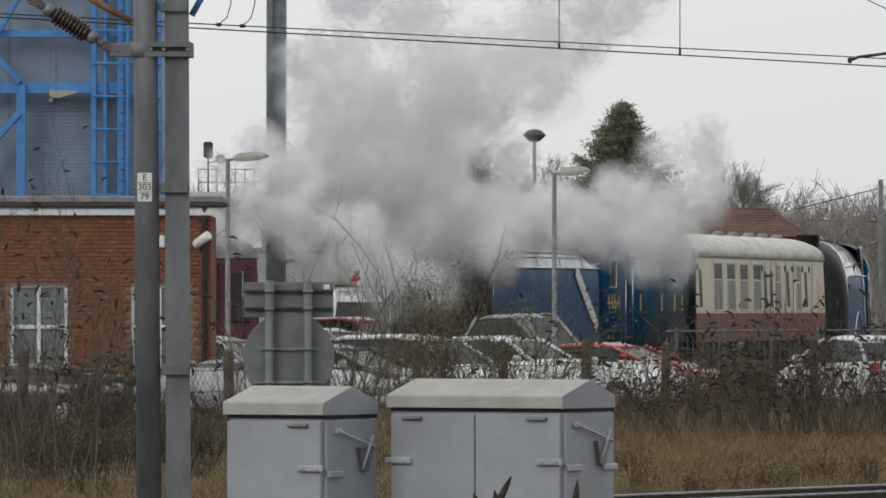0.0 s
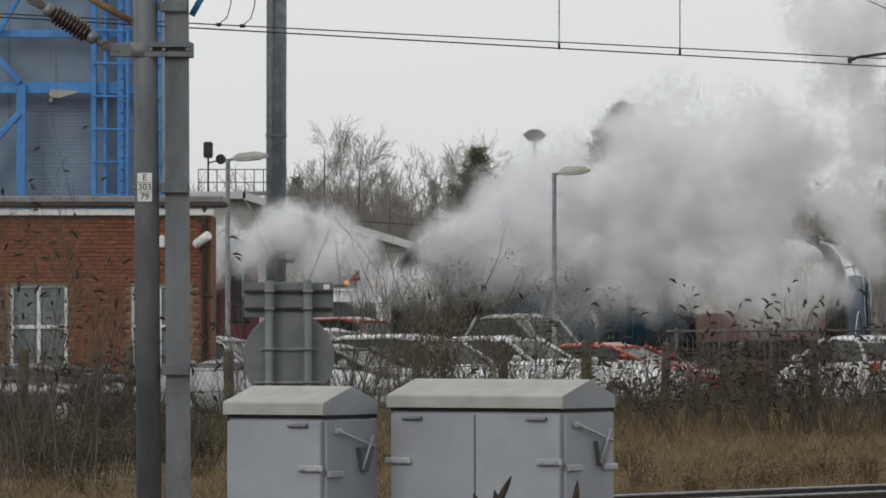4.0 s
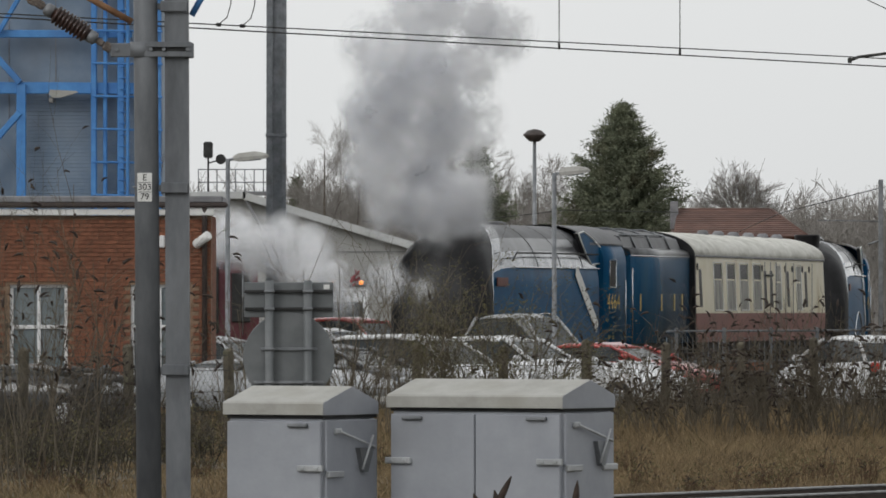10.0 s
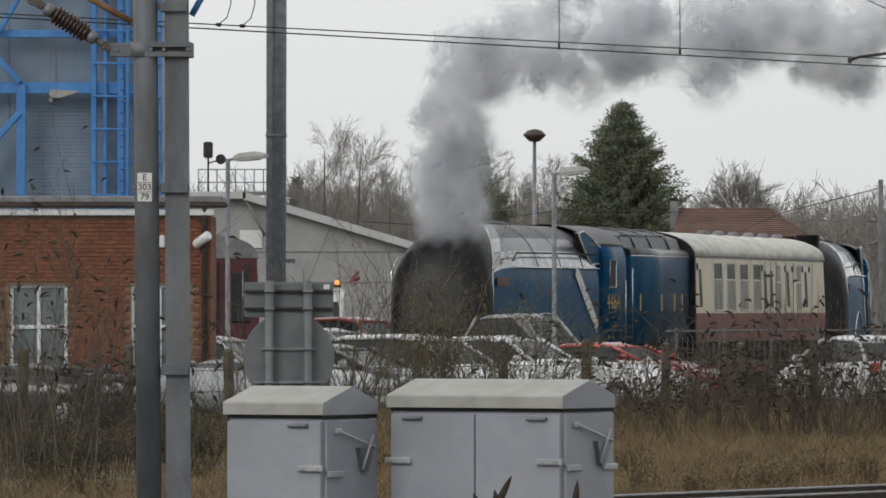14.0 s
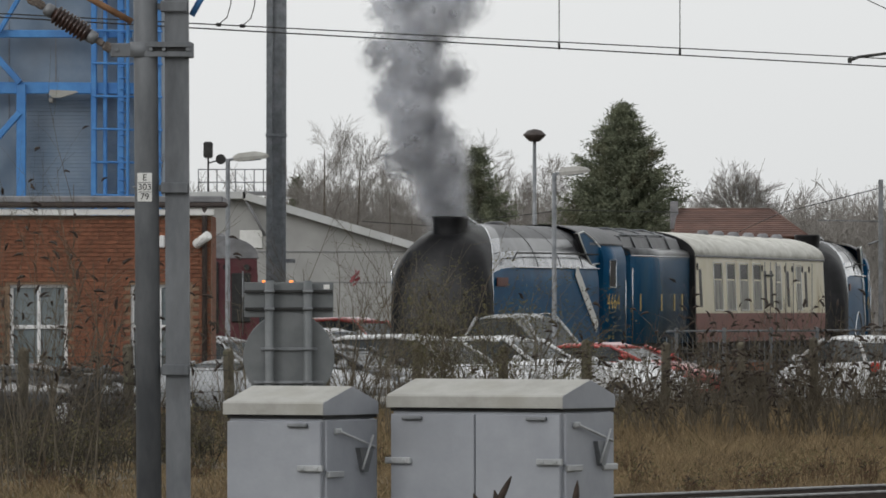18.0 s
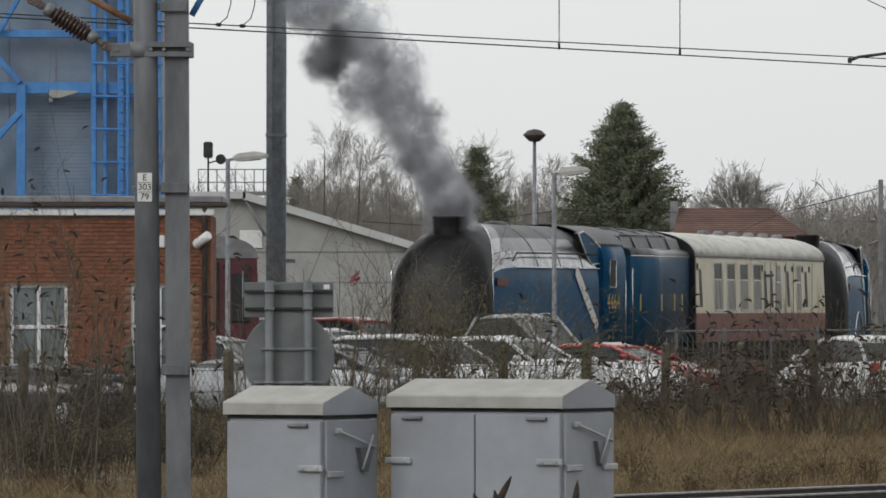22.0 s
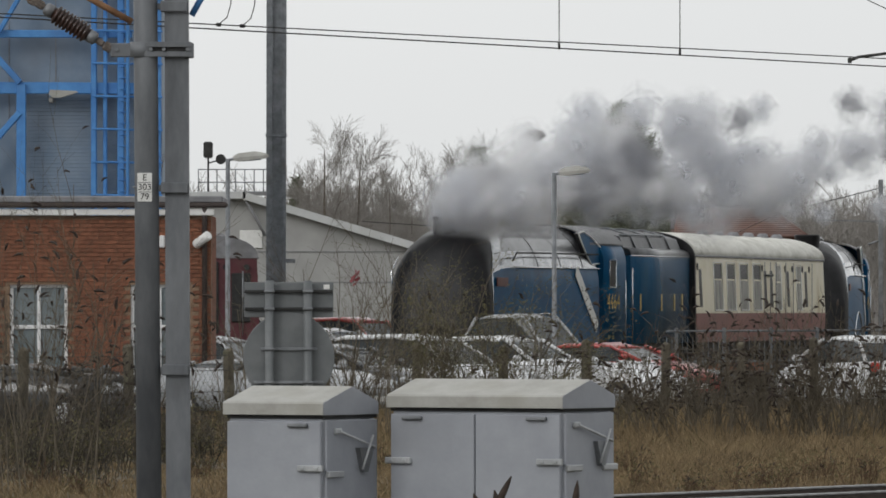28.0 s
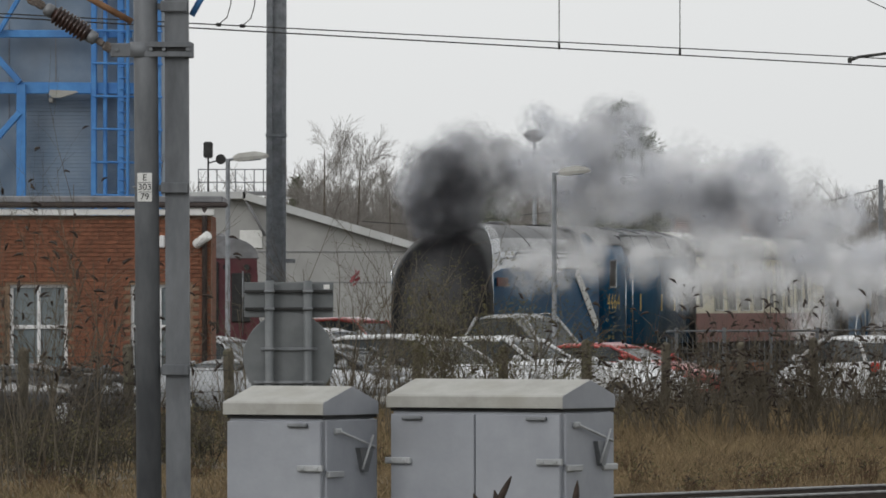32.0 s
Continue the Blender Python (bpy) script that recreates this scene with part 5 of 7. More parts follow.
        gp.loft([[(sd * x, 10.35 + (y - 10.35) * 0.93, 3.32 + (z - 3.32) * 0.93) for y, z in pts] for x in (1.222, 1.232)], smooth=False)
        part("spectacle_glass", gp, LOCO_BLUE, cab)
        for i, digit in enumerate("4464"):
            ob = part("numeral", lettering(digit, 0.54, GOLD), GOLD, cab, "gold painted numeral")
            ob.matrix_basis = pose(sd * 1.347, 12.15 + sd * (i - 1.5) * 0.31, 2.06, 90, 0, 90 * sd)
        h = Shape()
        h.tube([(sd * 1.37, 13.2, 1.1), (sd * 1.37, 13.2, 2.6)], 0.018, 6)
        part("grab_rail", h, SILVER, cab)
    return t


def tender():
    t = thing("tender", pose(0, 0, 0), "blue corridor tender with gold letter marks", "tender")
    L = 7.9
    b = Shape()
    b.loft([casing(1.33, 3.14, 3.42, 1.05, p=3.4, y=y) for y in (0.0, L)])
    part("body", b, TENDER_SHINE_BLUE, t)
    f = Shape()
    f.loft([casing(1.335, 3.24, 3.46, 3.2, p=3.2, y=y) for y in (0.0, L)])
    part("coping_panel", f, SHEEN, t, "dull grey upper panel")
    c = Shape()
    c.loft([[(x, y, z) for x, z in ((-1.2, 3.3), (-1.05, 3.66), (-0.5, 3.84), (0.5, 3.84), (1.05, 3.66), (1.2, 3.3))] for y in (0.0, L - 0.3)], smooth=False)
    part("coal_hood", c, SOOT_TOP, t, "black coal space cover")
    for y in (1.4, 3.6, 6.0):
        s = Shape()
        s.tube([(-1.2, y, 3.36), (-1.05, y, 3.7), (-0.5, y, 3.88), (0.5, y, 3.88), (1.05, y, 3.7), (1.2, y, 3.36)], 0.025, 6)
        part("hoop", s, GALV, t)
    s = Shape()
    s.tube([(1.0, 0.3, 3.7), (1.0, 3.0, 3.72), (0.9, 6.5, 3.75)], 0.03, 6)
    part("fire_iron", s, GALV, t)
    for sd in (-1, 1):
        for y in (1.3, 4.1, 5.85, 6.9):
            g = Shape()
            g.box((sd * 1.336, y, 2.06), (0.012, 0.12, 0.42), 0.003)
            part("letter_bar", g, GOLD, t)
        be = Shape()
        be.tube([(sd * 1.34, 0, 3.2), (sd * 1.34, L, 3.2)], 0.02, 6)
        part("beading", be, SILVER, t)
        h = Shape()
        h.tube([(sd * 1.36, 0.1, 1.2), (sd * 1.36, 0.1, 2.9)], 0.018, 6)
        part("grab_rail", h, SILVER, t)
        for y in (1.2, 3.1, 5.0, 6.9):
            w = Shape()
            w.tube([(sd * 0.68, y, 0.63), (sd * 0.82, y, 0.63)], 0.63, 24)
            part("wheel", w, LOCO_BLACK, t)
    u = Shape()
    u.box((0, L / 2, 0.85), (2.2, L - 0.3, 0.4), 0.03)
    part("frame", u, LOCO_BLACK, t)
    e = Shape()
    e.box((0, -0.28, 2.0), (2.2, 0.5, 2.6), 0.1)
    part("cab_curtain", e, DARK_GAP, t)
    return t


def carriage(upper, lower, label, L=20.0, top=None):
    """A passenger coach; the window side is at +x."""
    t = thing("railway_coach", pose(0, 0, 0), label, "railway coach")
    w = 1.37
    cs = Shape()
    cs.loft([[(-w, y, 1.05), (w, y, 1.05), (w * 1.012, y, 1.79), (-w * 1.012, y, 1.79)] for y in (0, L)], smooth=False)
    part("lower_body", cs, lower, t)
    up = Shape()
    up.loft([[(-w * 1.012, y, 1.79), (w * 1.012, y, 1.79), (w * 0.965, y, 3.26), (-w * 0.965, y, 3.26)] for y in (0, L)], smooth=False)
    part("upper_body", up, upper, t)
    rf = Shape()
    rows = []
    for k, y in enumerate((-0.03, 0.25, 3, 8, 12, 17, L - 0.25, L + 0.03)):
        e = 0.96 if y in (-0.03, L + 0.03) else 1.0
        rows.append([(1.36 * c, y, 3.24 + 0.64 * e * s) for c, s in [(math.cos(math.pi * i / 18), math.sin(math.pi * i / 18) ** 0.85) for i in range(19)]])
    rf.loft(rows)
    roof = part("roof", rf, top or COACH_ROOF, t, "weathered grey domed roof")
    for sd in (-1, 1):
        g = Shape()
        g.box((sd * 1.345, L / 2, 3.25), (0.06, L, 0.05), 0.01)
        part("gutter", g, COPING, t)
    for i in range(6):
        v = Shape()
        y = 6.5 + i * 2.3
        v.loft([[(0.35 + 0.17 * k * math.cos(a), y + 0.2 * k * math.sin(a), z) for a in [2 * math.pi * j / 12 for j in range(12)]] for z, k in ((3.75, 1), (3.86, 1), (3.93, 0.84), (3.97, 0.5))])
        part("roof_vent", v, COPING, roof)
    return t


def dress_coach(t):
    """Windows, doors and handles along the side that shows."""
    def face(z):
        return 1.37 * (1.01 - 0.045 * (z - 1.9) / 1.36)
    def glass(y, wd, z0, z1, parent, m, name="window"):
        s = Shape()
        for zz in (0,):
            s.add([(face(z0) + 0.004, y - wd / 2, z0), (face(z0) + 0.004, y + wd / 2, z0), (face(z1) + 0.004, y + wd / 2, z1), (face(z1) + 0.004, y - wd / 2, z1),
                   (face(z0) - 0.03, y - wd / 2, z0), (face(z0) - 0.03, y + wd / 2, z0), (face(z1) - 0.03, y + wd / 2, z1), (face(z1) - 0.03, y - wd / 2, z1)],
                  [(0, 1, 2, 3), (4, 7, 6, 5), (0, 4, 5, 1), (1, 5, 6, 2), (2, 6, 7, 3), (3, 7, 4, 0)])
        return part(name, s, m, parent)
    def outline(y, wd, z0, z1, parent):
        s = Shape()
        pts = [(y - wd / 2, z0), (y + wd / 2, z0), (y + wd / 2, z1), (y - wd / 2, z1), (y - wd / 2, z0)]
        s.tube([(face(z) + 0.01, yy, z) for yy, z in pts], 0.018, 5)
        return part("window_frame", s, WHITE, parent)
    for y in (3.2, 5.1, 7.05, 9.05):
        w = glass(y, 1.15, 1.88, 2.64, t, COACH_GLASS, "main_window")
        outline(y, 1.25, 1.86, 3.1, w)
        glass(y, 1.15, 2.68, 3.06, w, DARK_GLASS, "vent_window")
    for y in (12.4, 15.7):
        w = glass(y, 0.75, 1.88, 2.6, t, COACH_GLASS, "main_window")
        outline(y, 0.8, 1.86, 3.1, w)
        glass(y, 0.75, 2.64, 3.06, w, COACH_GLASS, "vent_window")
    for y in (0.7, 10.35, 11.3, 13.95, 16.9):
        s = Shape()
        s.add([(face(1.95) + 0.003, y - 0.2, 1.95), (face(1.95) + 0.003, y + 0.2, 1.95), (face(2.92) + 0.003, y + 0.2, 2.92), (face(2.92) + 0.003, y - 0.2, 2.92)], [(0, 1, 2, 3)])
        s.add([(face(1.95) - 0.04, y - 0.2, 1.95), (face(1.95) - 0.04, y + 0.2, 1.95), (face(2.92) - 0.04, y + 0.2, 2.92), (face(2.92) - 0.04, y - 0.2, 2.92)], [(0, 1, 2, 3)])
        d = part("door_window", s, DARK_GLASS, t, "dark narrow door window")
    for y in (0.3, 9.9, 13.55, 14.7, 16.35, 17.5):
        s = Shape()
        s.tube([(face(2.98) - 0.01, y, 2.98), (face(2.98) + 0.02, y, 2.98)], 0.09, 12)
        part("round_vent", s, DARK_GAP, t, "small round dark vent")
    for y in (9.95, 10.85, 11.75, 13.3, 14.5, 17.6):
        s = Shape()
        s.tube([(face(2) + 0.03, y, 1.5), (face(2) + 0.03, y, 3.15)], 0.012, 5)
        part("door_seam", s, COPING, t)
    ew = Shape()
    ew.loft([[(1.34 * k * math.cos(a), y, 3.24 + 0.64 * k * math.sin(a)) for a in [math.pi * i / 18 for i in range(19)]] + [(-1.37 * k, y, 1.0), (1.37 * k, y, 1.0)] for y, k in ((-0.1, 1.0), (-0.04, 1.01), (0.02, 1.01))], smooth=False)
    part("end_wall", ew, LOCO_BLACK, t, "black coach end")
    s = Shape()
    s.box((face(2.8) + 0.04, 10.85, 2.8), (0.05, 1.1, 0.05), 0.01)
    part("door_bar", s, DARK_GAP, t)
    return t


def running_gear(t):
    for y in (2.8, 17.2):
        b = Shape()
        b.box((0, y, 0.6), (2.2, 3.4, 0.35), 0.05)
        bg = part("bogie", b, LOCO_BLACK, t)
        for yy in (y - 1.25, y + 1.25):
            for sd in (-1, 1):
                w = Shape()
                w.tube([(sd * 0.68, yy, 0.46), (sd * 0.82, yy, 0.46)], 0.46, 20)
                part("wheel", w, LOCO_BLACK, bg)
    u = Shape()
    u.box((0, 10, 0.85), (1.6, 12.0, 0.4), 0.05)
    part("underframe", u, LOCO_BLACK, t)
    return t


def heading(x, d, deg):
    return pose(x, d, 0.0, 0, 0, -deg)


LOCO_AT, LOCO_TURN = (-0.535, 165.5), 16.0
loco = streamlined_locomotive()
loco.matrix_world = heading(*LOCO_AT, LOCO_TURN)
b = loco.matrix_world @ Vector((0, 13.75, 0))
td = tender()
td.matrix_world = heading(b.x, b.y, 12.3)
b = td.matrix_world @ Vector((0, 8.12, 0))
coach = running_gear(dress_coach(carriage(CREAM, CRIMSON, "crimson and cream railway coach with a weathered grey roof")))
coach.matrix_world = heading(b.x + 0.1, b.y, 12.35)
b = coach.matrix_world @ Vector((0, 21.6, 0))
loco2 = copy_thing(loco, heading(b.x + 0.47, b.y, 5.7))
tagged(loco2, "second blue streamlined steam locomotive behind the coach")
coach2 = carriage(MAROON := mat("coach_maroon", (0.075, 0.02, 0.026), (0.115, 0.032, 0.038), 2.0, 0.4, stain=(0.09, 0.04, 0.04)), MAROON, "plain maroon railway coach in front of the shed", top=COPING)
running_gear(coach2)
coach2.matrix_world = heading(-6.238, 194.0, -2.0)
def yard_track(p, deg, length):
    for g in (-0.7175, 0.7175):
        m = pose(p[0], p[1], 0, 0, 0, -deg)
        s = Shape()
        s.box((g, length / 2, -0.02), (0.07, length, 0.04), 0.01)
        s.box((g, length / 2, -0.13), (0.14, length, 0.2), 0.01)
        solid("yard_rail", s, RAIL_RUST, m, "rusty brown yard rail", "rail", "yard rails")
yard_track((loco.matrix_world @ Vector((0, -20, 0))).xy, LOCO_TURN, 33)
yard_track(td.matrix_world.translation.xy, 12.3, 8.3)
yard_track(coach.matrix_world.translation.xy, 12.2, 60)
yard_track(coach2.matrix_world.translation.xy, -2.0, 21)
for x, z, sx, sz, mt, nm in ((0.0, 2.2, 0.62, 1.9, DARK_GAP, "gangway_door"), (0.9, 2.2, 0.5, 1.3, DARK_GAP, "end_window")):
    s = Shape()
    s.box((x, -0.03, z), (sx, 0.05, sz), 0.02)
    part(nm, s, mt, coach2)
for x in (-0.75, -0.1, 0.5, 1.05):
    s = Shape()
    s.tube([(x, -0.06, 3.0), (x, 0.02, 3.0)], 0.08, 12)
    part("end_vent", s, DARK_GAP, coach2)
for x in (-1.0, 0.95):
    s = Shape()
    s.tube([(x, -0.07, 1.2), (x, -0.07, 2.9)], 0.02, 6)
    part("end_handrail", s, GALV, coach2)

# ---- trees, shrubs and grass ----
def branch(s, tips, rnd, p, d, length, r, level, spread, droop, kids, keep=0.6, n=3, least=0.0):
    """One limb and, from it, its smaller limbs."""
    steps = 3 if level > 1 else 2
    pts, rad = [p.copy()], [r]
    q = p.copy()
    for i in range(steps):
        d = (d + Vector((rnd.gauss(0, 0.13), rnd.gauss(0, 0.13), rnd.gauss(0, 0.1) - droop * (1 if level <= 1 else 0.3)))).normalized()
        q = q + d * (length / steps)
        pts.append(q.copy())
        rad.append(r * (1 - 0.62 * (i + 1) / steps))
    s.tube(pts, [max(v, least) for v in rad], n if level < 3 else 5, caps=False)
    if level == 0:
        tips.append((q.copy(), d.copy()))
        return
    for k in range(kids):
        u = 0.3 + 0.7 * (k + rnd.random()) / kids
        j = min(int(u * steps), steps - 1)
        base = pts[j].lerp(pts[j + 1], u * steps - j)
        side = Vector((rnd.gauss(0, 1), rnd.gauss(0, 1), rnd.gauss(0, 0.4)))
        side = (side - d * side.dot(d)).normalized()
        nd = (d * math.cos(spread) + side * math.sin(spread)).normalized()
        branch(s, tips, rnd, base, nd, length * keep * rnd.uniform(0.75, 1.2), r * 0.5, level - 1, spread, droop, kids, keep, n, least)


def bare_tree(name, x, d, h, width, seed, levels=3, kids=5, twig=None, label="", r=0.12, lean=0.0, stems=1, material=None, group="bare trees", rise=(0.7, 1.2)):
    rnd = random.Random(seed)
    t = thing(name, pose(x, d, -0.3), label, "tree", group)
    tr = Shape()
    top = h * 0.42
    crown, tips = Shape(), []
    for i in range(stems):
        bx = rnd.uniform(-0.3, 0.3) * width * (stems > 1)
        pts = [Vector((bx, 0, 0)), Vector((bx + lean * 0.2 + rnd.gauss(0, 0.05), rnd.gauss(0, 0.05), top * 0.5)), Vector((bx + lean * 0.5, rnd.gauss(0, 0.1), top)), Vector((bx + lean, 0, h * 0.9))]
        tr.tube(pts, [r, r * 0.8, r * 0.6, r * 0.12], 8)
        count = 24
        for k in range(count):
            u = 0.22 + 0.74 * (k + rnd.random()) / count
            p = pts[0].lerp(pts[1], u * 3) if u < 1 / 3 else pts[1].lerp(pts[2], u * 3 - 1) if u < 2 / 3 else pts[2].lerp(pts[3], u * 3 - 2)
            a = rnd.uniform(0, 2 * math.pi)
            reach = h * 0.3 * (1.05 - 0.6 * u)
            nd = Vector((math.cos(a) * width / h * 1.6, math.sin(a) * 0.4, rnd.uniform(*rise))).normalized()
            branch(crown, tips, rnd, p, nd, reach * rnd.uniform(0.75, 1.15), r * 0.2 * (1.1 - u * 0.7), levels - 1, 0.5, -0.03, kids, 0.62, 3, 0.0048)
    part("trunk", tr, material or BARK, t)
    part("crown", crown.raw("crown"), twig or HAZY_TWIG, t, "bare twiggy crown")
    return t


def conifer(x, d, h, width, seed, label, dens=1.0):
    """A trunk with whorls of drooping boughs, each a spray of needle tufts."""
    rnd = random.Random(seed)
    t = thing("conifer", pose(x, d, -0.3), label, "tree", "conifers")
    tr = Shape()
    tr.tube([(0, 0, 0), (0.05, 0, h * 0.5), (0, 0, h)], [0.2, 0.12, 0.015], 8)
    part("trunk", tr, BARK, t)
    vs, fs, lv = [], [], Shape()
    n = int(340 * dens)
    for i in range(n):
        u = 0.1 + 0.9 * (i + rnd.random()) / n
        z = h * u
        reach = width / 2 * (1 - u) ** 0.85 * rnd.uniform(0.65, 1.15) + 0.1
        a = rnd.uniform(0, 2 * math.pi)
        out = Vector((math.cos(a), math.sin(a), 0))
        up = 0.45 + 0.5 * u
        p0 = Vector((0, 0, z))
        k = max(4, int(reach / 0.11))
        lv.tube([p0, p0 + out * reach * 0.6 + Vector((0, 0, up * reach * 0.5)), p0 + out * reach + Vector((0, 0, up * reach * 0.75))], [0.025, 0.015, 0.006], 3, caps=False)
        for j in range(k):
            w = 0.25 + 0.75 * (j + rnd.random()) / k
            c = p0 + out * reach * w + Vector((0, 0, up * reach * (0.9 * w - 0.15 * w * w)))
            for _ in range(9):
                dv = Vector((rnd.gauss(0, 0.6), rnd.gauss(0, 0.6), rnd.gauss(0.25, 0.45))) + out * 0.55
                dv = dv.normalized() * rnd.uniform(0.08, 0.24)
                sd = dv.cross(Vector((rnd.gauss(0, 1), rnd.gauss(0, 1), rnd.gauss(0, 1)))).normalized() * 0.024
                o = len(vs)
                b = c + Vector((rnd.gauss(0, 0.11), rnd.gauss(0, 0.11), rnd.gauss(0, 0.09)))
                vs += [b - sd, b + sd, b + dv]
                fs.append((o, o + 1, o + 2))
    lv.add(vs, fs)
    tagged(part("foliage", lv.raw("foliage"), HAZY_NEEDLES, t, "dark green needle sprays"))
    return t


conifer(6.972, 285.0, 9.713 + 0.3, 8.6, 11, "dense dark green conifer behind the train", 2.2)
conifer(1.431, 300.0, 8.322 + 0.3, 6.4, 12, "smaller dark green conifer with a feathery top")
conifer(-6.549, 330.0, 7.692 + 0.3, 2.4, 13, "small dark conifer at the shed's end", 0.6)
bare_tree("bare_tree", -5.04, 312.0, 9.682 + 0.3, 3.4, 21, 4, 5, label="tall slender bare tree with fine twigs")
bare_tree("bare_tree", -3.938, 316.0, 9.441 + 0.3, 3.0, 22, 4, 5, label="tall slender bare tree with fine twigs", lean=0.4)
for i, (x, y, w) in enumerate(((548, 290, 2.6), (600, 285, 3.0), (655, 290, 3.2), (690, 300, 3.0), (728, 298, 3.0), (765, 285, 2.6), (800, 262, 2.4), (835, 262, 2.4), (868, 280, 2.2), (912, 295, 2.2), (955, 290, 2.4), (990, 290, 2.2))):
    bare_tree("bare_tree", (x - 784) * 322.0 / 13000, 322.0 + (i % 3) * 6, 1.93 - (y - 545) * 322 / 13000 + 0.3, w * 1.2, 30 + i, 4, 5, label="bare winter tree in the tree line behind the yard", r=0.1)


def round_tree(x, d, h, width, seed, label):
    """A bare tree whose limbs fan out from the head of a short trunk into a round crown."""
    rnd = random.Random(seed)
    t = thing("bare_tree", pose(x, d, -0.3), label, "tree", "bare trees")
    fork = h - width * 0.62
    tr = Shape()
    tr.tube([(0, 0, 0), (0.06, 0, fork * 0.5), (0, 0, fork + 0.4)], [0.2, 0.16, 0.1], 8)
    part("trunk", tr, BARK, t)
    crown, tips = Shape(), []
    for k in range(34):
        a = math.radians(-8 + 196 * (k + rnd.random()) / 34)
        nd = Vector((math.cos(a), rnd.gauss(0, 0.35), math.sin(a) * 1.02)).normalized()
        p = Vector((0, 0, fork + rnd.uniform(-0.3, 0.5)))
        branch(crown, tips, rnd, p, nd, width * 0.33 * rnd.uniform(0.85, 1.1), 0.03, 3, 0.42, -0.02, 5, 0.58, 3, 0.0055)
    part("crown", crown.raw("crown"), HAZY_TWIG, t, "round crown of fine bare twigs")


round_tree(13.452, 335.0, 8.243 + 0.3, 3.9, 50, "round-crowned bare tree behind the house")
for i, (x, y, w) in enumerate(((1215, 345, 2.2), (1250, 340, 2.0), (1365, 350, 2.6), (1400, 352, 3.6), (1440, 348, 4.0), (1480, 340, 4.0), (1515, 335, 4.0), (1550, 330, 4.0), (1590, 328, 4.0))):
    bare_tree("bare_tree", (x - 784) * 420.0 / 13000, 420.0 + (i % 3) * 8, 1.93 - (y - 545) * 420 / 13000 + 0.3, w, 60 + i, 4, 4, label="bare tree in the distant wood", r=0.12)


def far_wood():
    """The distant scrub that closes the yard: a brown mass with a ragged edge of fine branches."""
    rnd = random.Random(5)
    s, tips = Shape(), []
    for i in range(780):
        d = rnd.uniform(345, 445)
        x = rnd.uniform(-31, 31) * d / 400
        y = 348 if x < 5 else 364
        top = max(1.93 - (y + rnd.uniform(-22, 40) - 545) * d / 13000, 1.5)
        branch(s, tips, rnd, Vector((x, d, top * 0.2)), Vector((rnd.gauss(0, 0.15), 0, 1)).normalized(), top * 0.52, 0.05, 3, 0.42, -0.05, 4, 0.55, 3, 0.013)
    solid("distant_wood", s.raw("distant_wood"), HAZY_TWIG, None, "tangled leafless brown scrub beyond the yard", "woodland", kind="stuff")
    # the ridge runs full circle; its unseen part only darkens reflections
    ridge = Shape()
    rows = []
    for j, (back, k) in enumerate(((0.0, 0.0), (1.0, 0.55), (3.0, 0.9), (7.0, 1.0), (14.0, 0.9))):
        row = []
        for i in range(1441):
            a = 2 * math.pi * i / 1440
            r = 455 + back
            x, y = r * math.sin(a), r * math.cos(a)
            h = 7.6 + 1.3 * noise.noise((i * 0.31, j * 0.2, 1.0)) + 0.9 * noise.noise((i * 1.7, j, 4.0)) + 0.6 * noise.noise((i * 5.1, j, 2.0))
            row.append((x, y, -0.5 + h * k))
        rows.append(row)
    ridge.loft(rows, closed=False)
    solid("woodland_backdrop", ridge, HAZY_WOOD, None, "brown-grey woodland mass on the horizon", "woodland", kind="structure")
    # added belt out of view, for the train's glossy sides to reflect
    side = Shape()
    rows = []
    for j, (off, k) in enumerate(((0.0, 0.0), (0.6, 0.6), (2.0, 0.95), (4.0, 1.0), (7.0, 0.8), (8.0, 0.0))):
        rows.append([(19 + i * 0.55 + off + noise.noise((i * 0.9, j, 7.0)), 150 + i * 3.0, -0.4 + k * (6.5 + 1.8 * noise.noise((i * 0.45, j * 0.5, 9.0)))) for i in range(100)])
    side.loft(rows, closed=False)
    solid("unseen_tree_belt", side, HAZY_WOOD, None, "unseen brown-grey tree belt added to darken reflections on the train", "woodland", kind="structure")


# wood tone lightened to carry the haze of distance
HAZY_WOOD = mat("far_wood", (0.13, 0.122, 0.116), (0.2, 0.188, 0.178), 1.6, 0.95, stain=(0.125, 0.125, 0.1), stain_scale=0.15, bump=0.6, bump_scale=3.0)
far_wood()


def seed_spike(s, rnd, p, d, length):
    """A drooping, tapered dead flower head."""
    pts, q, d = [p.copy()], p.copy(), d.copy()
    for i in range(4):
        d = (d + Vector((rnd.gauss(0, 0.1), rnd.gauss(0, 0.1), -0.28))).normalized()
        q = q + d * length / 4
        pts.append(q.copy())
    k = length * 0.13
    s.tube(pts, [k * 0.5, k, k * 0.95, k * 0.6, k * 0.12], 5, caps=False)


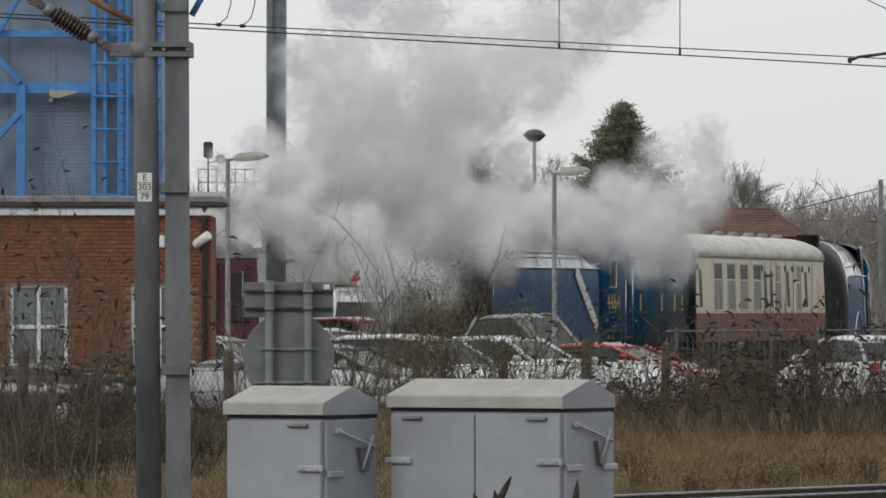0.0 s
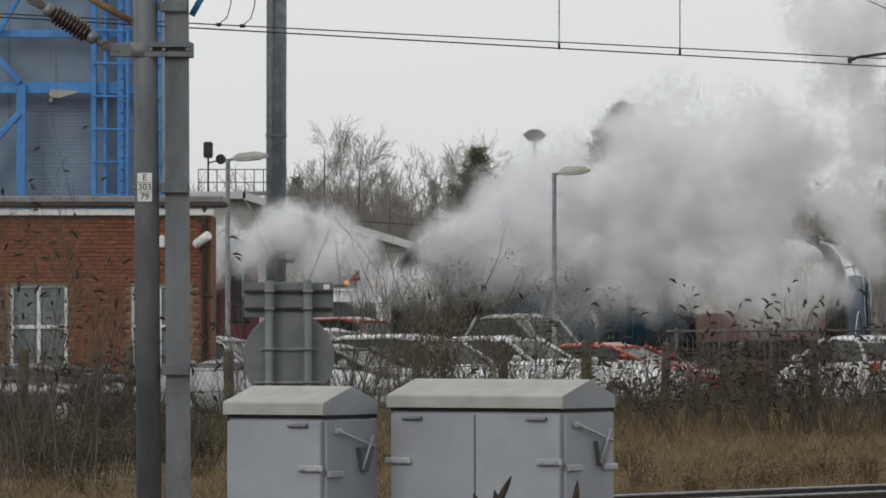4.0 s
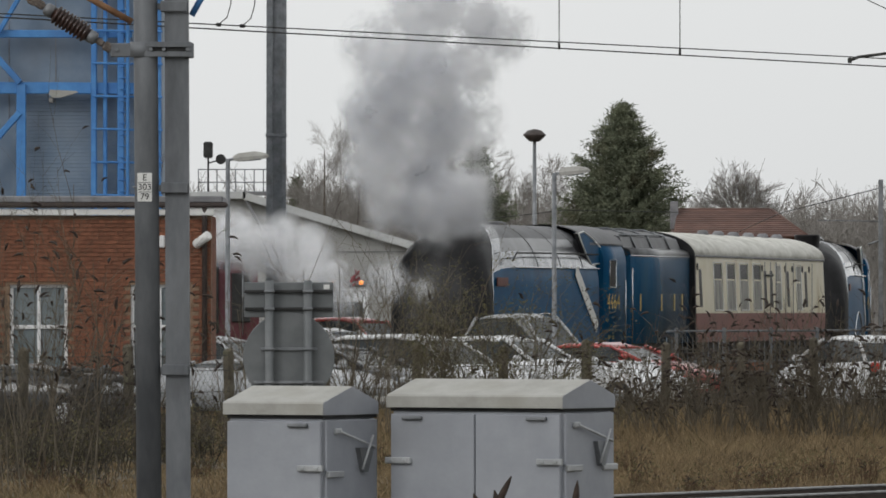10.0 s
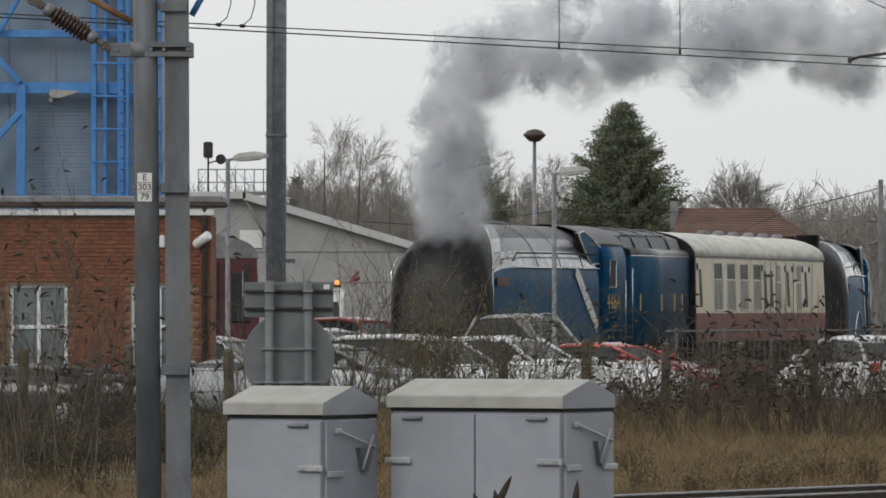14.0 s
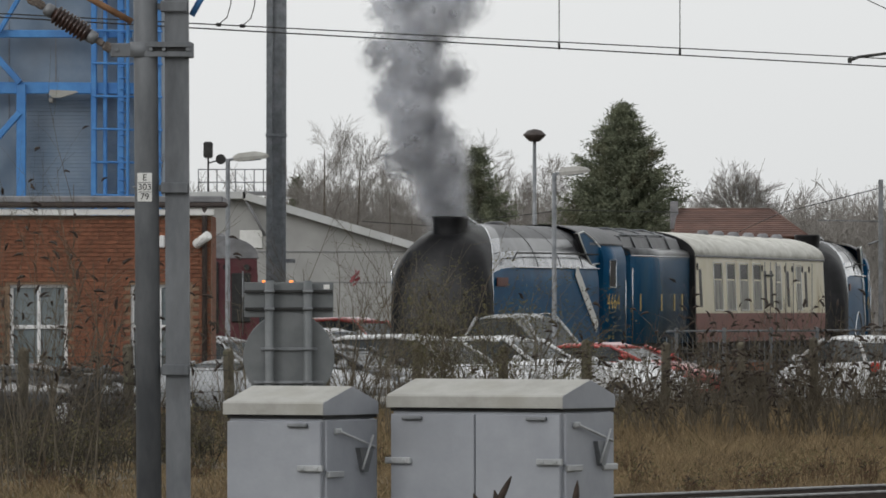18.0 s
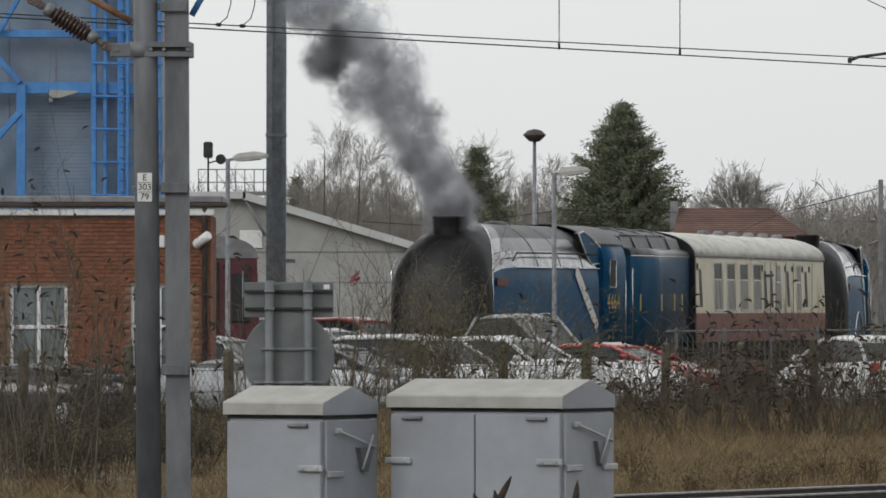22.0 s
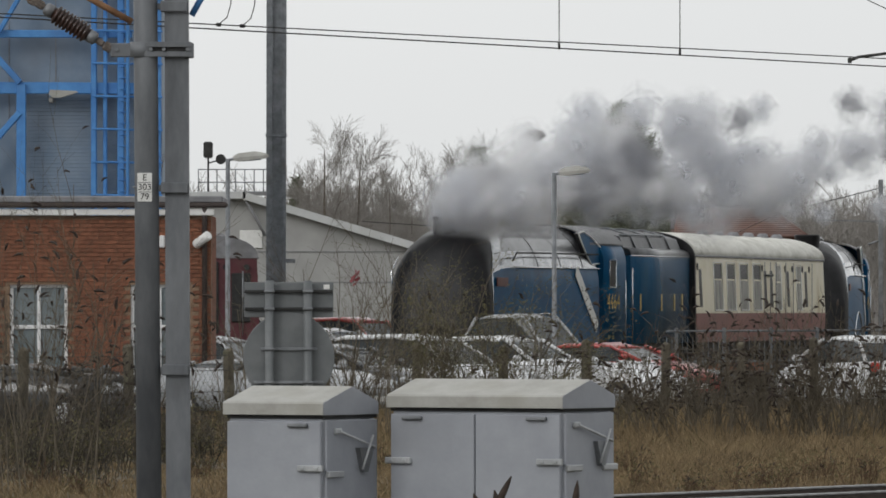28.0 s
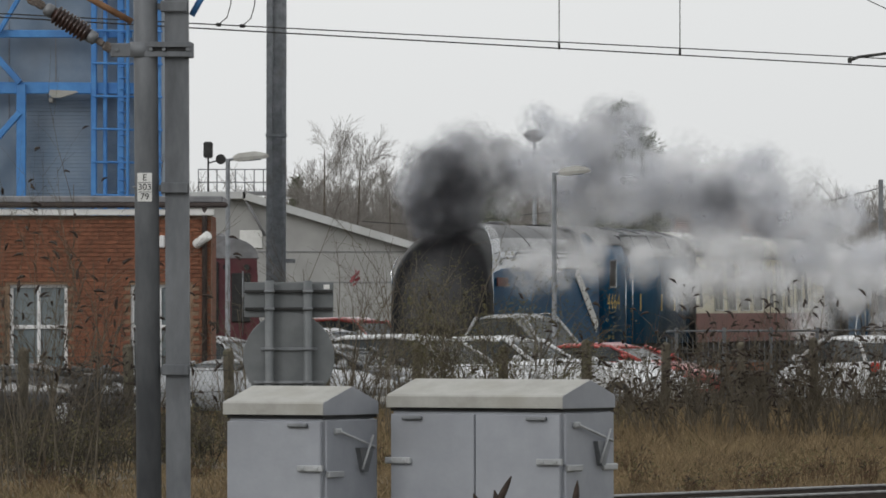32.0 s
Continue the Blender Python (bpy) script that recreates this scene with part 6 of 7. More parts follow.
def shrub(x, d, h, width, seed, stems=10, heads=1.0, leaves=0.0, label="", spike=0.17, levels=2, twig=None, z=-0.3, r=0.012):
    rnd = random.Random(seed)
    t = thing("shrub", pose(x, d, z), label, "shrub", "lineside shrubs")
    st, tips = Shape(), []
    for i in range(stems):
        a = rnd.uniform(0, 2 * math.pi)
        b = Vector((rnd.uniform(-0.32, 0.32) * width, rnd.uniform(-0.3, 0.3) * width, 0))
        nd = Vector((math.cos(a) * 0.3 + b.x * 0.4 / width, math.sin(a) * 0.3, 1)).normalized()
        branch(st, tips, rnd, b, nd, h * rnd.uniform(0.52, 0.86), r * rnd.uniform(0.8, 1.3), levels, 0.5, 0.06, 4, 0.45)
    part("branchwork", st.raw("branchwork"), twig or TWIG, t, "thin brown bare stems")["kind"] = "stuff"
    if heads:
        hd = Shape()
        for p, dv in tips:
            if rnd.random() < heads and p.z > h * 0.35:
                seed_spike(hd, rnd, p, dv, spike * rnd.uniform(0.7, 1.25))
        part("dead_bloom", hd.raw("dead_bloom"), SEED_HEAD, t, "dark drooping dead flower heads")["kind"] = "stuff"
    if leaves:
        lf = Shape()
        vs, fs = [], []
        for p, dv in tips:
            for _ in range(int(leaves)):
                c = p + Vector((rnd.gauss(0, 0.07), rnd.gauss(0, 0.07), rnd.gauss(-0.02, 0.07)))
                u = Vector((rnd.gauss(0, 1), rnd.gauss(0, 1), rnd.gauss(0, 1))).normalized() * rnd.uniform(0.012, 0.028)
                v = u.cross(Vector((rnd.gauss(0, 1), rnd.gauss(0, 1), rnd.gauss(0, 1)))).normalized() * 0.009
                o = len(vs)
                vs += [c - u, c + v, c + u, c - v]
                fs.append((o, o + 1, o + 2, o + 3))
        lf.add(vs, fs)
        part("foliage", lf.raw("foliage"), DRY_LEAF, t, "sparse small olive leaves")["kind"] = "stuff"
    return t


WEED = mat("dead_weed", (0.06, 0.034, 0.02), (0.13, 0.08, 0.045), 5.0, 0.95)
B_LABEL = "leggy bare shrub with dark drooping seed heads"
# before the office
for i, (x, d, y, w, n, hd) in enumerate(((20, 84, 330, 1.6, 8, 0.5), (95, 86, 290, 1.5, 8, 0.5), (150, 88, 370, 1.4, 8, 0.5), (60, 96, 470, 2.0, 12, 0.4), (180, 98, 430, 1.5, 9, 0.5), (215, 100, 560, 1.5, 10, 0.4),
                                         (10, 90, 210, 1.3, 5, 0.1), (110, 104, 600, 2.2, 14, 0.2), (30, 106, 620, 2.2, 14, 0.2), (190, 108, 640, 2.0, 12, 0.2), (50, 101, 650, 2.2, 20, 0.08), (150, 102, 655, 2.2, 20, 0.08), (5, 99, 640, 2.0, 18, 0.08), (225, 103, 665, 1.6, 16, 0.08), (100, 95, 690, 2.0, 18, 0.05))):
    shrub((x - 784) * d / 13000, d, 1.93 - (y - 545) * d / 13000 + 0.3, w, 100 + i, max(4, n * 9 // 10), hd * 0.6, 0, B_LABEL, 0.13, 2, DARK_TWIG if d > 94 else TWIG, -0.3, 0.009)
# by the sign and the cabinets
for i, (x, d, y, w, n, hd, lv) in enumerate(((375, 112, 610, 1.2, 8, 0.1, 1), (470, 118, 470, 1.3, 6, 0.1, 0), (575, 106, 400, 0.9, 4, 0.0, 0), (610, 108, 430, 1.0, 6, 0.0, 0), (650, 108, 450, 1.2, 8, 0.0, 1), (720, 104, 385, 0.8, 4, 0.0, 0),
                                             (690, 110, 500, 1.4, 9, 0.0, 1), (760, 108, 510, 1.6, 14, 0.0, 9), (830, 108, 490, 1.7, 18, 0.0, 12), (890, 109, 505, 1.7, 16, 0.06, 10), (940, 110, 520, 1.4, 12, 0.1, 5),
                                             (1010, 112, 560, 1.4, 9, 0.1, 2), (640, 114, 580, 1.6, 12, 0.0, 1))):
    shrub((x - 784) * d / 13000, d, 1.93 - (y - 545) * d / 13000 + 0.3, w, 130 + i, n, hd, lv, "bare sapling and bramble shrub by the fence" if not lv else "thin shrub with sparse olive leaves by the fence", 0.16)
# the bank
for i, (x, d, y, w, n, hd) in enumerate(((1110, 116, 620, 1.4, 10, 0.25), (1180, 113, 580, 1.5, 10, 0.4), (1240, 112, 535, 1.6, 10, 0.6), (1300, 114, 590, 1.6, 10, 0.5), (1365, 112, 560, 1.5, 9, 0.6), (1420, 113, 545, 1.4, 9, 0.5),
                                         (1470, 112, 550, 1.5, 10, 0.6), (1530, 113, 560, 1.5, 10, 0.5), (1270, 118, 620, 2.0, 14, 0.3), (1390, 118, 640, 2.0, 14, 0.3), (1500, 118, 640, 2.0, 14, 0.3), (1200, 118, 650, 1.8, 12, 0.3), (1570, 116, 590, 1.5, 10, 0.4))):
    shrub((x - 784) * d / 13000, d, 1.93 - (y - 545) * d / 13000 + 0.3, w, 160 + i, n + 9, hd * 0.5, 0, B_LABEL, 0.14)
# low tangle before the office
for i, (x, d, hh, w) in enumerate(((15, 90, 0.85, 1.3), (70, 92, 0.7, 1.3), (125, 91, 0.8, 1.3), (185, 93, 0.7, 1.3), (40, 97, 0.9, 1.4), (105, 98, 0.85, 1.4), (165, 99, 0.9, 1.4), (225, 98, 0.75, 1.2), (340, 97, 0.8, 1.0), (300, 99, 0.7, 1.0), (365, 101, 0.95, 1.0), (325, 103, 1.0, 1.0))):
    shrub((x - 784) * d / 13000, d, hh, w, 260 + i, 26, 0.05, 1, "low tangle of bare dark bramble stems", 0.06, 2, DARK_TWIG, -0.3, 0.008)
# dead weeds on the bank
for i, (x, d, hh, w) in enumerate(((1150, 88, 0.35, 0.6), (1235, 86, 0.3, 0.5), (1330, 87, 0.42, 0.8), (1375, 88, 0.36, 0.7), (1450, 91, 0.45, 0.8), (1530, 90, 0.5, 0.7), (1110, 92, 0.55, 0.6), (350, 92, 0.4, 0.6), (680, 95, 0.5, 0.5), (90, 86, 0.5, 0.8), (160, 84, 0.4, 0.8))):
    shrub((x - 784) * d / 13000, d, hh, w, 230 + i, 22, 0.15, 2, "low clump of dead brown weeds in the grass", 0.06, 1, WEED, -0.3, 0.006)
# close to the cabinets
for i, (x, y, tilt, size) in enumerate(((905, 843, 0.5, 0.2), (875, 868, -0.2, 0.14), (1022, 852, 0.1, 0.2), (838, 874, -0.4, 0.12))):
    d = 44.0
    zt = 1.93 - (y - 545) * d / 13000 + 0.3
    t = thing("dead_flower_stem", pose((x - 784) * d / 13000, d, -0.3), "upright dead flower spike on a thin stem", "plant", "dead flower stems")
    st = Shape()
    st.tube([(-tilt * 0.5, 0, 0), (-tilt * 0.35, 0, zt * 0.6), (-tilt * size, 0, zt - size)], 0.004, 5)
    part("stem", st, TWIG, t)
    hd = Shape()
    rnd = random.Random(i)
    p0, p1 = Vector((-tilt * size, 0, zt - size)), Vector((0, 0, zt))
    hd.tube([p0.lerp(p1, k / 7) for k in range(8)], [0.006, 0.02, 0.024, 0.022, 0.021, 0.017, 0.012, 0.003], 7)
    for k in range(60):
        u = rnd.random()
        c = p0.lerp(p1, u)
        e = Vector((rnd.gauss(0, 1), rnd.gauss(0, 1), 0.6)).normalized() * (0.034 * (1.1 - u))
        hd.tube([c, c + e], [0.007, 0.003], 4, caps=False)
    part("flower_spike", hd.raw("flower_spike"), SEED_HEAD, t, "dark brown dead flower spike")


def rough_grass():
    rnd = random.Random(8)
    vs, fs = [], []
    for i in range(130000):
        d = 80 + 58 * rnd.random() ** 0.8
        x = rnd.uniform(-0.0625, 0.0625) * d
        side = (x - RAIL_AT[0]) * -TRACK[1] + (d - RAIL_AT[1]) * TRACK[0]
        if side < 1.6:
            continue
        clump = noise.noise((x * 0.55, d * 0.3, 3.0))
        if clump < -0.35 and rnd.random() < 0.7:
            continue
        tuft = max(0.0, noise.noise((x * 1.9, d * 0.8, 8.0)) - 0.05)
        h = rnd.uniform(0.05, 0.22) * (1 + 1.2 * max(0, clump) + 2.2 * tuft) * (0.45 + 0.55 * min(1, max(0, (side - 1.6) / 8)))
        if x < -0.0235 * d and d > 84:
            h *= 0.3 + 0.4 * max(0.0, clump)
        z = -0.32 + 0.010 * max(0.0, side - 3)
        a = rnd.gauss(0, 0.6)
        wd = rnd.uniform(0.003, 0.008)
        o = len(vs)
        vs += [(x - wd, d, z), (x + wd, d, z), (x + wd * 0.7 + a * h * 0.5, d, z + h * 0.6), (x - wd * 0.7 + a * h * 0.5, d, z + h * 0.6), (x + a * h * 1.1, d + rnd.gauss(0, 0.05), z + h)]
        fs += [(o, 1 + o, 2 + o, 3 + o), (3 + o, 2 + o, 4 + o)]
    s = Shape()
    s.add(vs, fs)
    solid("rough_grass", s.raw("rough_grass"), GRASS, None, "long straw-coloured winter grass on the bank", "grass", kind="stuff")
    bank = Shape()
    rows = []
    for side in (1.7, 3, 6, 10, 16, 24, 30):
        rows.append([(*along(RAIL_AT, k, side), -0.31 + 0.010 * max(0.0, side - 3)) for k in range(-50, 110, 5)])
    bank.loft(rows, closed=False)
    solid("grass_bank", bank, SOIL, None, "mossy earth bank under the grass", "bank", kind="structure")


rough_grass()


SCRAP_RED = mat("faded_red_plastic", (0.16, 0.02, 0.03), (0.24, 0.04, 0.05), 9.0, 0.5)


def red_scrap():
    """A shred of red plastic caught in a sapling."""
    rnd = random.Random(4)
    t = thing("plastic_scrap", pose(-1.284, 107.0, 2.383), "torn red plastic strip caught in bare twigs", "litter")
    for k in range(5):
        s = Shape()
        pts = [Vector((rnd.uniform(-0.08, 0.08), rnd.uniform(-0.05, 0.05), rnd.uniform(-0.14, 0.14))) for _ in range(4)]
        for p, q in zip(pts, pts[1:]):
            up = Vector((0.0, 0.015, 0.018))
            s.add([p - up, q - up, q + up, p + up], [(0, 1, 2, 3)])
        part("strip", s.raw("strip"), SCRAP_RED, t)


red_scrap()

# ---- bricks of the office wall ----
def lay_bricks():
    x0, x1, zb, zt, wins = OFFICE
    rnd = random.Random(3)
    bw, bh, j = 0.215, 0.065, 0.01
    one = Shape()
    one.box((0, 0, 0), (bw, 0.03, bh), 0.003)
    full = one.raw("brick")
    full.materials.append(BRICK)
    rest = Shape()
    row, made = 0, 0
    z = zb + bh / 2
    xa = -8.1
    while z + bh / 2 < zt:
        x = x1 - bw - 0.004 - (0.1125 if row % 2 else 0)
        if row % 2:
            rest.box((x1 - 0.058, -0.003, z), (0.1025, 0.03, bh))
        while x > xa:
            cx = x + bw / 2
            if not any(w[0] - 0.09 < cx < w[1] + 0.09 and w[2] - 0.05 < z < w[3] + 0.02 for w in wins):
                y = -0.003 + rnd.uniform(-0.002, 0.002)
                if made < 300 and z > 1.55 and cx > -7.9 and rnd.random() < 0.45:
                    ob = new("brick", full)
                    ob.parent = office_wall
                    ob.location = (cx, y, z)
                    made += 1
                else:
                    rest.box((cx, y, z), (bw, 0.03, bh))
            x -= bw + j
        z += bh + j
        row += 1
    tagged(part("brickwork", rest.raw("brickwork"), BRICK_REST, office_wall, "red facing bricks"), kind="stuff")


BRICK_REST = mat("brickwork", (0.15, 0.057, 0.032), (0.262, 0.108, 0.06), 5.0, 0.85, bump=0.4, bump_scale=60.0, stain=(0.22, 0.08, 0.05), stain_scale=0.5)
lay_bricks()

# ---- smoke and steam ----
def puff_mesh(name, seed, radius, material):
    """A billow: three lumpy skins, one inside the other, and crumpled sheets of droplets through its middle, all joined at the core."""
    rnd = random.Random(seed)
    s = Shape()
    bm = bmesh.new()
    bmesh.ops.create_icosphere(bm, subdivisions=3, radius=1.0)
    base = [v.co.copy() for v in bm.verts]
    faces = [tuple(v.index for v in f.verts) for f in bm.faces]
    bm.free()
    off = Vector((rnd.uniform(0, 50), rnd.uniform(0, 50), rnd.uniform(0, 50)))
    roots = []
    for k, r in enumerate((1.0, 0.74, 0.46)):
        roots.append(len(s.v))
        vs = []
        for p in base:
            d = 1 + 0.5 * noise.noise(p * 1.2 + off + Vector((k * 1.1, 0, 0))) + 0.3 * noise.noise(p * 2.7 + off) + 0.14 * noise.noise(p * 5.5 + off)
            vs.append(p * r * d * radius)
        s.add(vs, faces, True)
    rings, spokes = 6, 18
    for k in range(6):
        roots.append(len(s.v))
        turn = Matrix.Rotation(rnd.uniform(0, math.pi), 3, "Z") @ Matrix.Rotation(math.acos(rnd.uniform(-1, 1)), 3, "X")
        heave = Vector((rnd.gauss(0, 0.1), rnd.gauss(0, 0.1), rnd.gauss(0, 0.1)))
        vs = [heave * radius]
        for i in range(1, rings + 1):
            for j in range(spokes):
                a, r = 2 * math.pi * j / spokes, 1.05 * i / rings
                flat = Vector((r * math.cos(a), r * math.sin(a), 0))
                flat.z = 0.6 * noise.noise(flat * 1.3 + off + Vector((0, 0, k * 3.0))) + 0.2 * noise.noise(flat * 3.5 + off)
                vs.append((turn @ flat + heave * (1 - r)) * radius)
        fs = [(0, 1 + j, 1 + (j + 1) % spokes) for j in range(spokes)]
        for i in range(rings - 1):
            fs += [(1 + i * spokes + j, 1 + (i + 1) * spokes + j, 1 + (i + 1) * spokes + (j + 1) % spokes, 1 + i * spokes + (j + 1) % spokes) for j in range(spokes)]
        s.add(vs, fs, True)
    for a, b in zip(roots, roots[1:]):
        s.f.append((a, b, b + 1))
        s.s.append(True)
    me = s.raw(name)
    me.materials.append(material)
    return me


class Plume:
    """A drifting plume: its middle line and spread at a row of moments; each puff leaves the source in turn and travels along the line as it is then."""

    def __init__(self, name, label, source, first, last, count, life, sizes, materials, depth, seed, mix=lambda t: None, widen=1.0):
        self.source, self.life, self.depth = source, life, depth
        self.start = loco.matrix_world @ Vector((0, 4.0, 2.1))
        self.moments, self.widen = [], widen
        self.rnd = random.Random(seed)
        self.top = thing(name, pose(0, 0, 0), label, "smoke" if "smoke" in name else "steam")
        self.puffs = []
        shapes = [[puff_mesh("puff", seed * 100 + k * 7 + j, sizes[0] + (sizes[1] - sizes[0]) * j / 3, m) for j in range(4)] for k, m in enumerate(materials)]
        for i in range(count):
            born = first + (last - first) * (i + self.rnd.random()) / count
            weights = mix(born)
            k = self.rnd.choices(range(len(materials)), weights)[0]
            j = self.rnd.randrange(4)
            ob = part("puff", shapes[k][j], materials[k], self.top)
            g = [self.rnd.gauss(0, 1) for _ in range(3)]
            far = self.rnd.random() ** 0.45 / max(1e-6, math.sqrt(sum(v * v for v in g)))
            g = [v * far * 1.15 for v in g]
            self.puffs.append((ob, born, [max(-1.35, min(1.35, v)) for v in g],
                               [self.rnd.uniform(-25, 25) for _ in range(3)], [self.rnd.uniform(0, 360) for _ in range(3)]))

    def at(self, t, *line):
        self.moments.append((t, line))

    def line(self, t):
        ms = self.moments
        if t <= ms[0][0]:
            return ms[0][1]
        for (a, la), (b, lb) in zip(ms, ms[1:]):
            if t <= b:
                k = (t - a) / (b - a)
                return [tuple(u + (v - u) * k for u, v in zip(p, q)) for p, q in zip(la, lb)]
        return ms[-1][1]

    def place(self, t, s, g):
        pts = [(self.start.x, self.start.z, 0.05), *self.line(t)]
        u = s * (len(pts) - 1)
        i = min(int(max(u, 0)), len(pts) - 2)
        k = max(u - i, 0.0)
        a, b = pts[i], pts[i + 1]
        x, z, r = (p + (q - p) * min(k, 6) for p, q in zip(a, b))
        r = min(r * self.widen, 3.3)
        y = self.start.y + (self.depth - self.start.y) * min(1.0, u)
        return (x + r * g[0], y + r * 0.8 * g[2], z + r * g[1])

    def drift(self):
        for ob, t0, g, spin, start in self.puffs:
            rows = []
            end = t0 + self.life * 1.9
            times = sorted({0.0, 32.0, *(round(t0 + self.life * q, 2) for q in (0, 0.1, 0.2, 0.32, 0.45, 0.6, 0.75, 0.9, 1.05, 1.25, 1.55, 1.9))})
            for t in times:
                if 0.0 <= t <= 32.0:
                    s = (min(t, end) - t0) / self.life
                    q = max(0.0, min(t, end) - t0)
                    rows.append((t, pose(*self.place(t if t < end else end, max(s, 0.0), g), *(c + v * q for c, v in zip(start, spin)))))
            walk(ob, rows)


CHIMNEY = (0.206, 3.125, 0.0771)
A = Plume("steam_cloud", "billowing grey-white steam cloud over the locomotive", (0.206, 2.893, 0.0771), -4.6, 4.5, 330, 4.4, (0.68, 1.08), (STEAM,), 167.0, 1, widen=1.2)
A.at(0.0, (0.077, 3.407, 0.6423), (-1.336, 4.178, 1.67), (-1.593, 5.72, 2.4408), (0.206, 7.261, 2.9546), (1.49, 9.702, 3.0831))
A.at(1.0, (0.077, 3.407, 0.8992), (-1.85, 4.435, 2.0554), (-1.079, 6.105, 3.0831), (0.848, 7.647, 3.0831), (2.132, 10.216, 3.0831))
A.at(2.0, (0.206, 3.407, 1.0277), (-1.208, 4.435, 2.3123), (0.206, 5.977, 3.2115), (3.032, 6.49, 3.2115), (4.059, 9.702, 3.2115))
A.at(2.5, (0.719, 3.407, 0.7708), (0.334, 4.178, 2.0554), (1.747, 5.334, 2.8262), (3.674, 6.105, 2.8262), (4.702, 9.702, 2.8262))
A.at(3.0, (0.848, 3.279, 0.7708), (1.876, 3.921, 1.9269), (3.289, 4.692, 2.5692), (5.087, 5.848, 2.5692), (6.886, 8.16, 2.5692))
A.at(3.5, (0.848, 3.15, 0.6423), (2.518, 3.664, 1.4131), (4.059, 4.178, 1.9269), (5.858, 4.82, 2.0554), (8.556, 6.876, 2.3123))
A.at(5.5, (-0.18, 3.536, 0.5138), (1.49, 3.793, 0.7708), (3.546, 3.664, 0.8992), (5.986, 3.664, 1.1562), (8.941, 4.692, 1.5415))
A.at(6.0, (-0.051, 3.407, 0.3212), (1.49, 3.407, 0.5138), (4.059, 3.536, 0.7065), (6.629, 3.407, 0.7965), (9.969, 3.279, 1.0277))
A.at(7.0, (3.802, 3.15, 0.5138), (6.5, 3.022, 0.8992), (9.455, 2.765, 1.0277), (13.052, 2.893, 1.1562), (16.263, 3.536, 1.1562))
A.at(8.0, (6.629, 3.536, 0.3854), (9.198, 3.279, 0.6423), (11.125, 3.279, 0.7708), (13.052, 3.279, 0.8992), (15.621, 3.536, 1.1562))

B = Plume("rising_steam", "thick grey-white steam column rising from the chimney", CHIMNEY, 4.0, 14.6, 420, 3.3, (0.46, 0.86), (STEAM, GREY_STEAM), 167.5, 2, lambda t: (4, 1) if t < 10 else (1, 1), 1.12)
B.at(5.5, (-0.051, 3.407, 0.3212), (-1.079, 3.921, 0.7708), (-1.336, 4.563, 0.8992), (-1.336, 4.82, 0.7708), (-1.208, 5.077, 0.7708))
B.at(6.0, (-0.437, 3.407, 0.4496), (-1.657, 4.114, 1.0919), (-1.85, 5.142, 1.0277), (-1.85, 5.206, 0.7708), (-1.721, 5.334, 0.7708))
B.at(6.5, (-0.565, 3.407, 0.3854), (-1.85, 3.536, 1.0277), (-2.364, 4.563, 1.0277), (-2.107, 5.463, 0.8992), (-2.107, 5.977, 0.6423))
B.at(7.0, (-0.308, 3.536, 0.3854), (-2.107, 3.407, 1.0277), (-2.621, 4.563, 1.0277), (-2.107, 6.105, 1.0277), (-1.721, 7.518, 0.7708))
B.at(8.0, (-0.3, 3.8, 0.45), (-2.0, 3.9, 1.1), (-2.4, 5.2, 1.25), (-1.6, 6.9, 1.25), (-0.9, 8.803, 1.2))
B.at(9.0, (-0.051, 3.9, 0.45), (-1.4, 4.1, 1.1562), (-1.5, 5.463, 1.2846), (-1.208, 7.39, 1.2846), (-0.308, 9.959, 1.4131))
B.at(10.0, (0.1, 4.0, 0.42), (-0.5, 4.9, 1.0277), (-0.55, 6.2, 1.2), (-0.2, 7.647, 1.3), (0.591, 9.959, 1.4131))
B.at(11.0, (0.206, 4.05, 0.3212), (-0.437, 4.949, 0.8992), (-0.565, 6.362, 1.0277), (0.206, 7.775, 1.1562), (1.49, 9.702, 1.2846))
B.at(12.0, (0.27, 3.921, 0.3212), (0.077, 5.206, 0.6423), (0.077, 6.619, 0.835), (1.233, 8.032, 1.0277), (3.546, 9.445, 1.1562))
B.at(13.0, (0.36, 3.536, 0.2569), (0.527, 5.077, 0.5395), (0.398, 6.619, 0.6423), (1.876, 7.903, 0.6423), (4.959, 8.417, 0.835))
B.at(14.0, (0.206, 3.921, 0.2569), (0.013, 5.463, 0.5781), (0.848, 7.39, 0.7065), (3.032, 8.032, 0.835), (5.729, 7.903, 0.7708))
B.at(14.5, (0.141, 4.307, 0.2569), (0.206, 5.977, 0.7065), (1.49, 7.518, 0.835), (4.059, 8.032, 0.9635), (6.886, 8.546, 1.0277))
B.at(16.5, (0.141, 4.692, 0.3212), (0.206, 6.619, 0.7708), (2.132, 8.674, 1.0277), (5.344, 10.473, 1.1562), (9.198, 11.5, 1.1562))

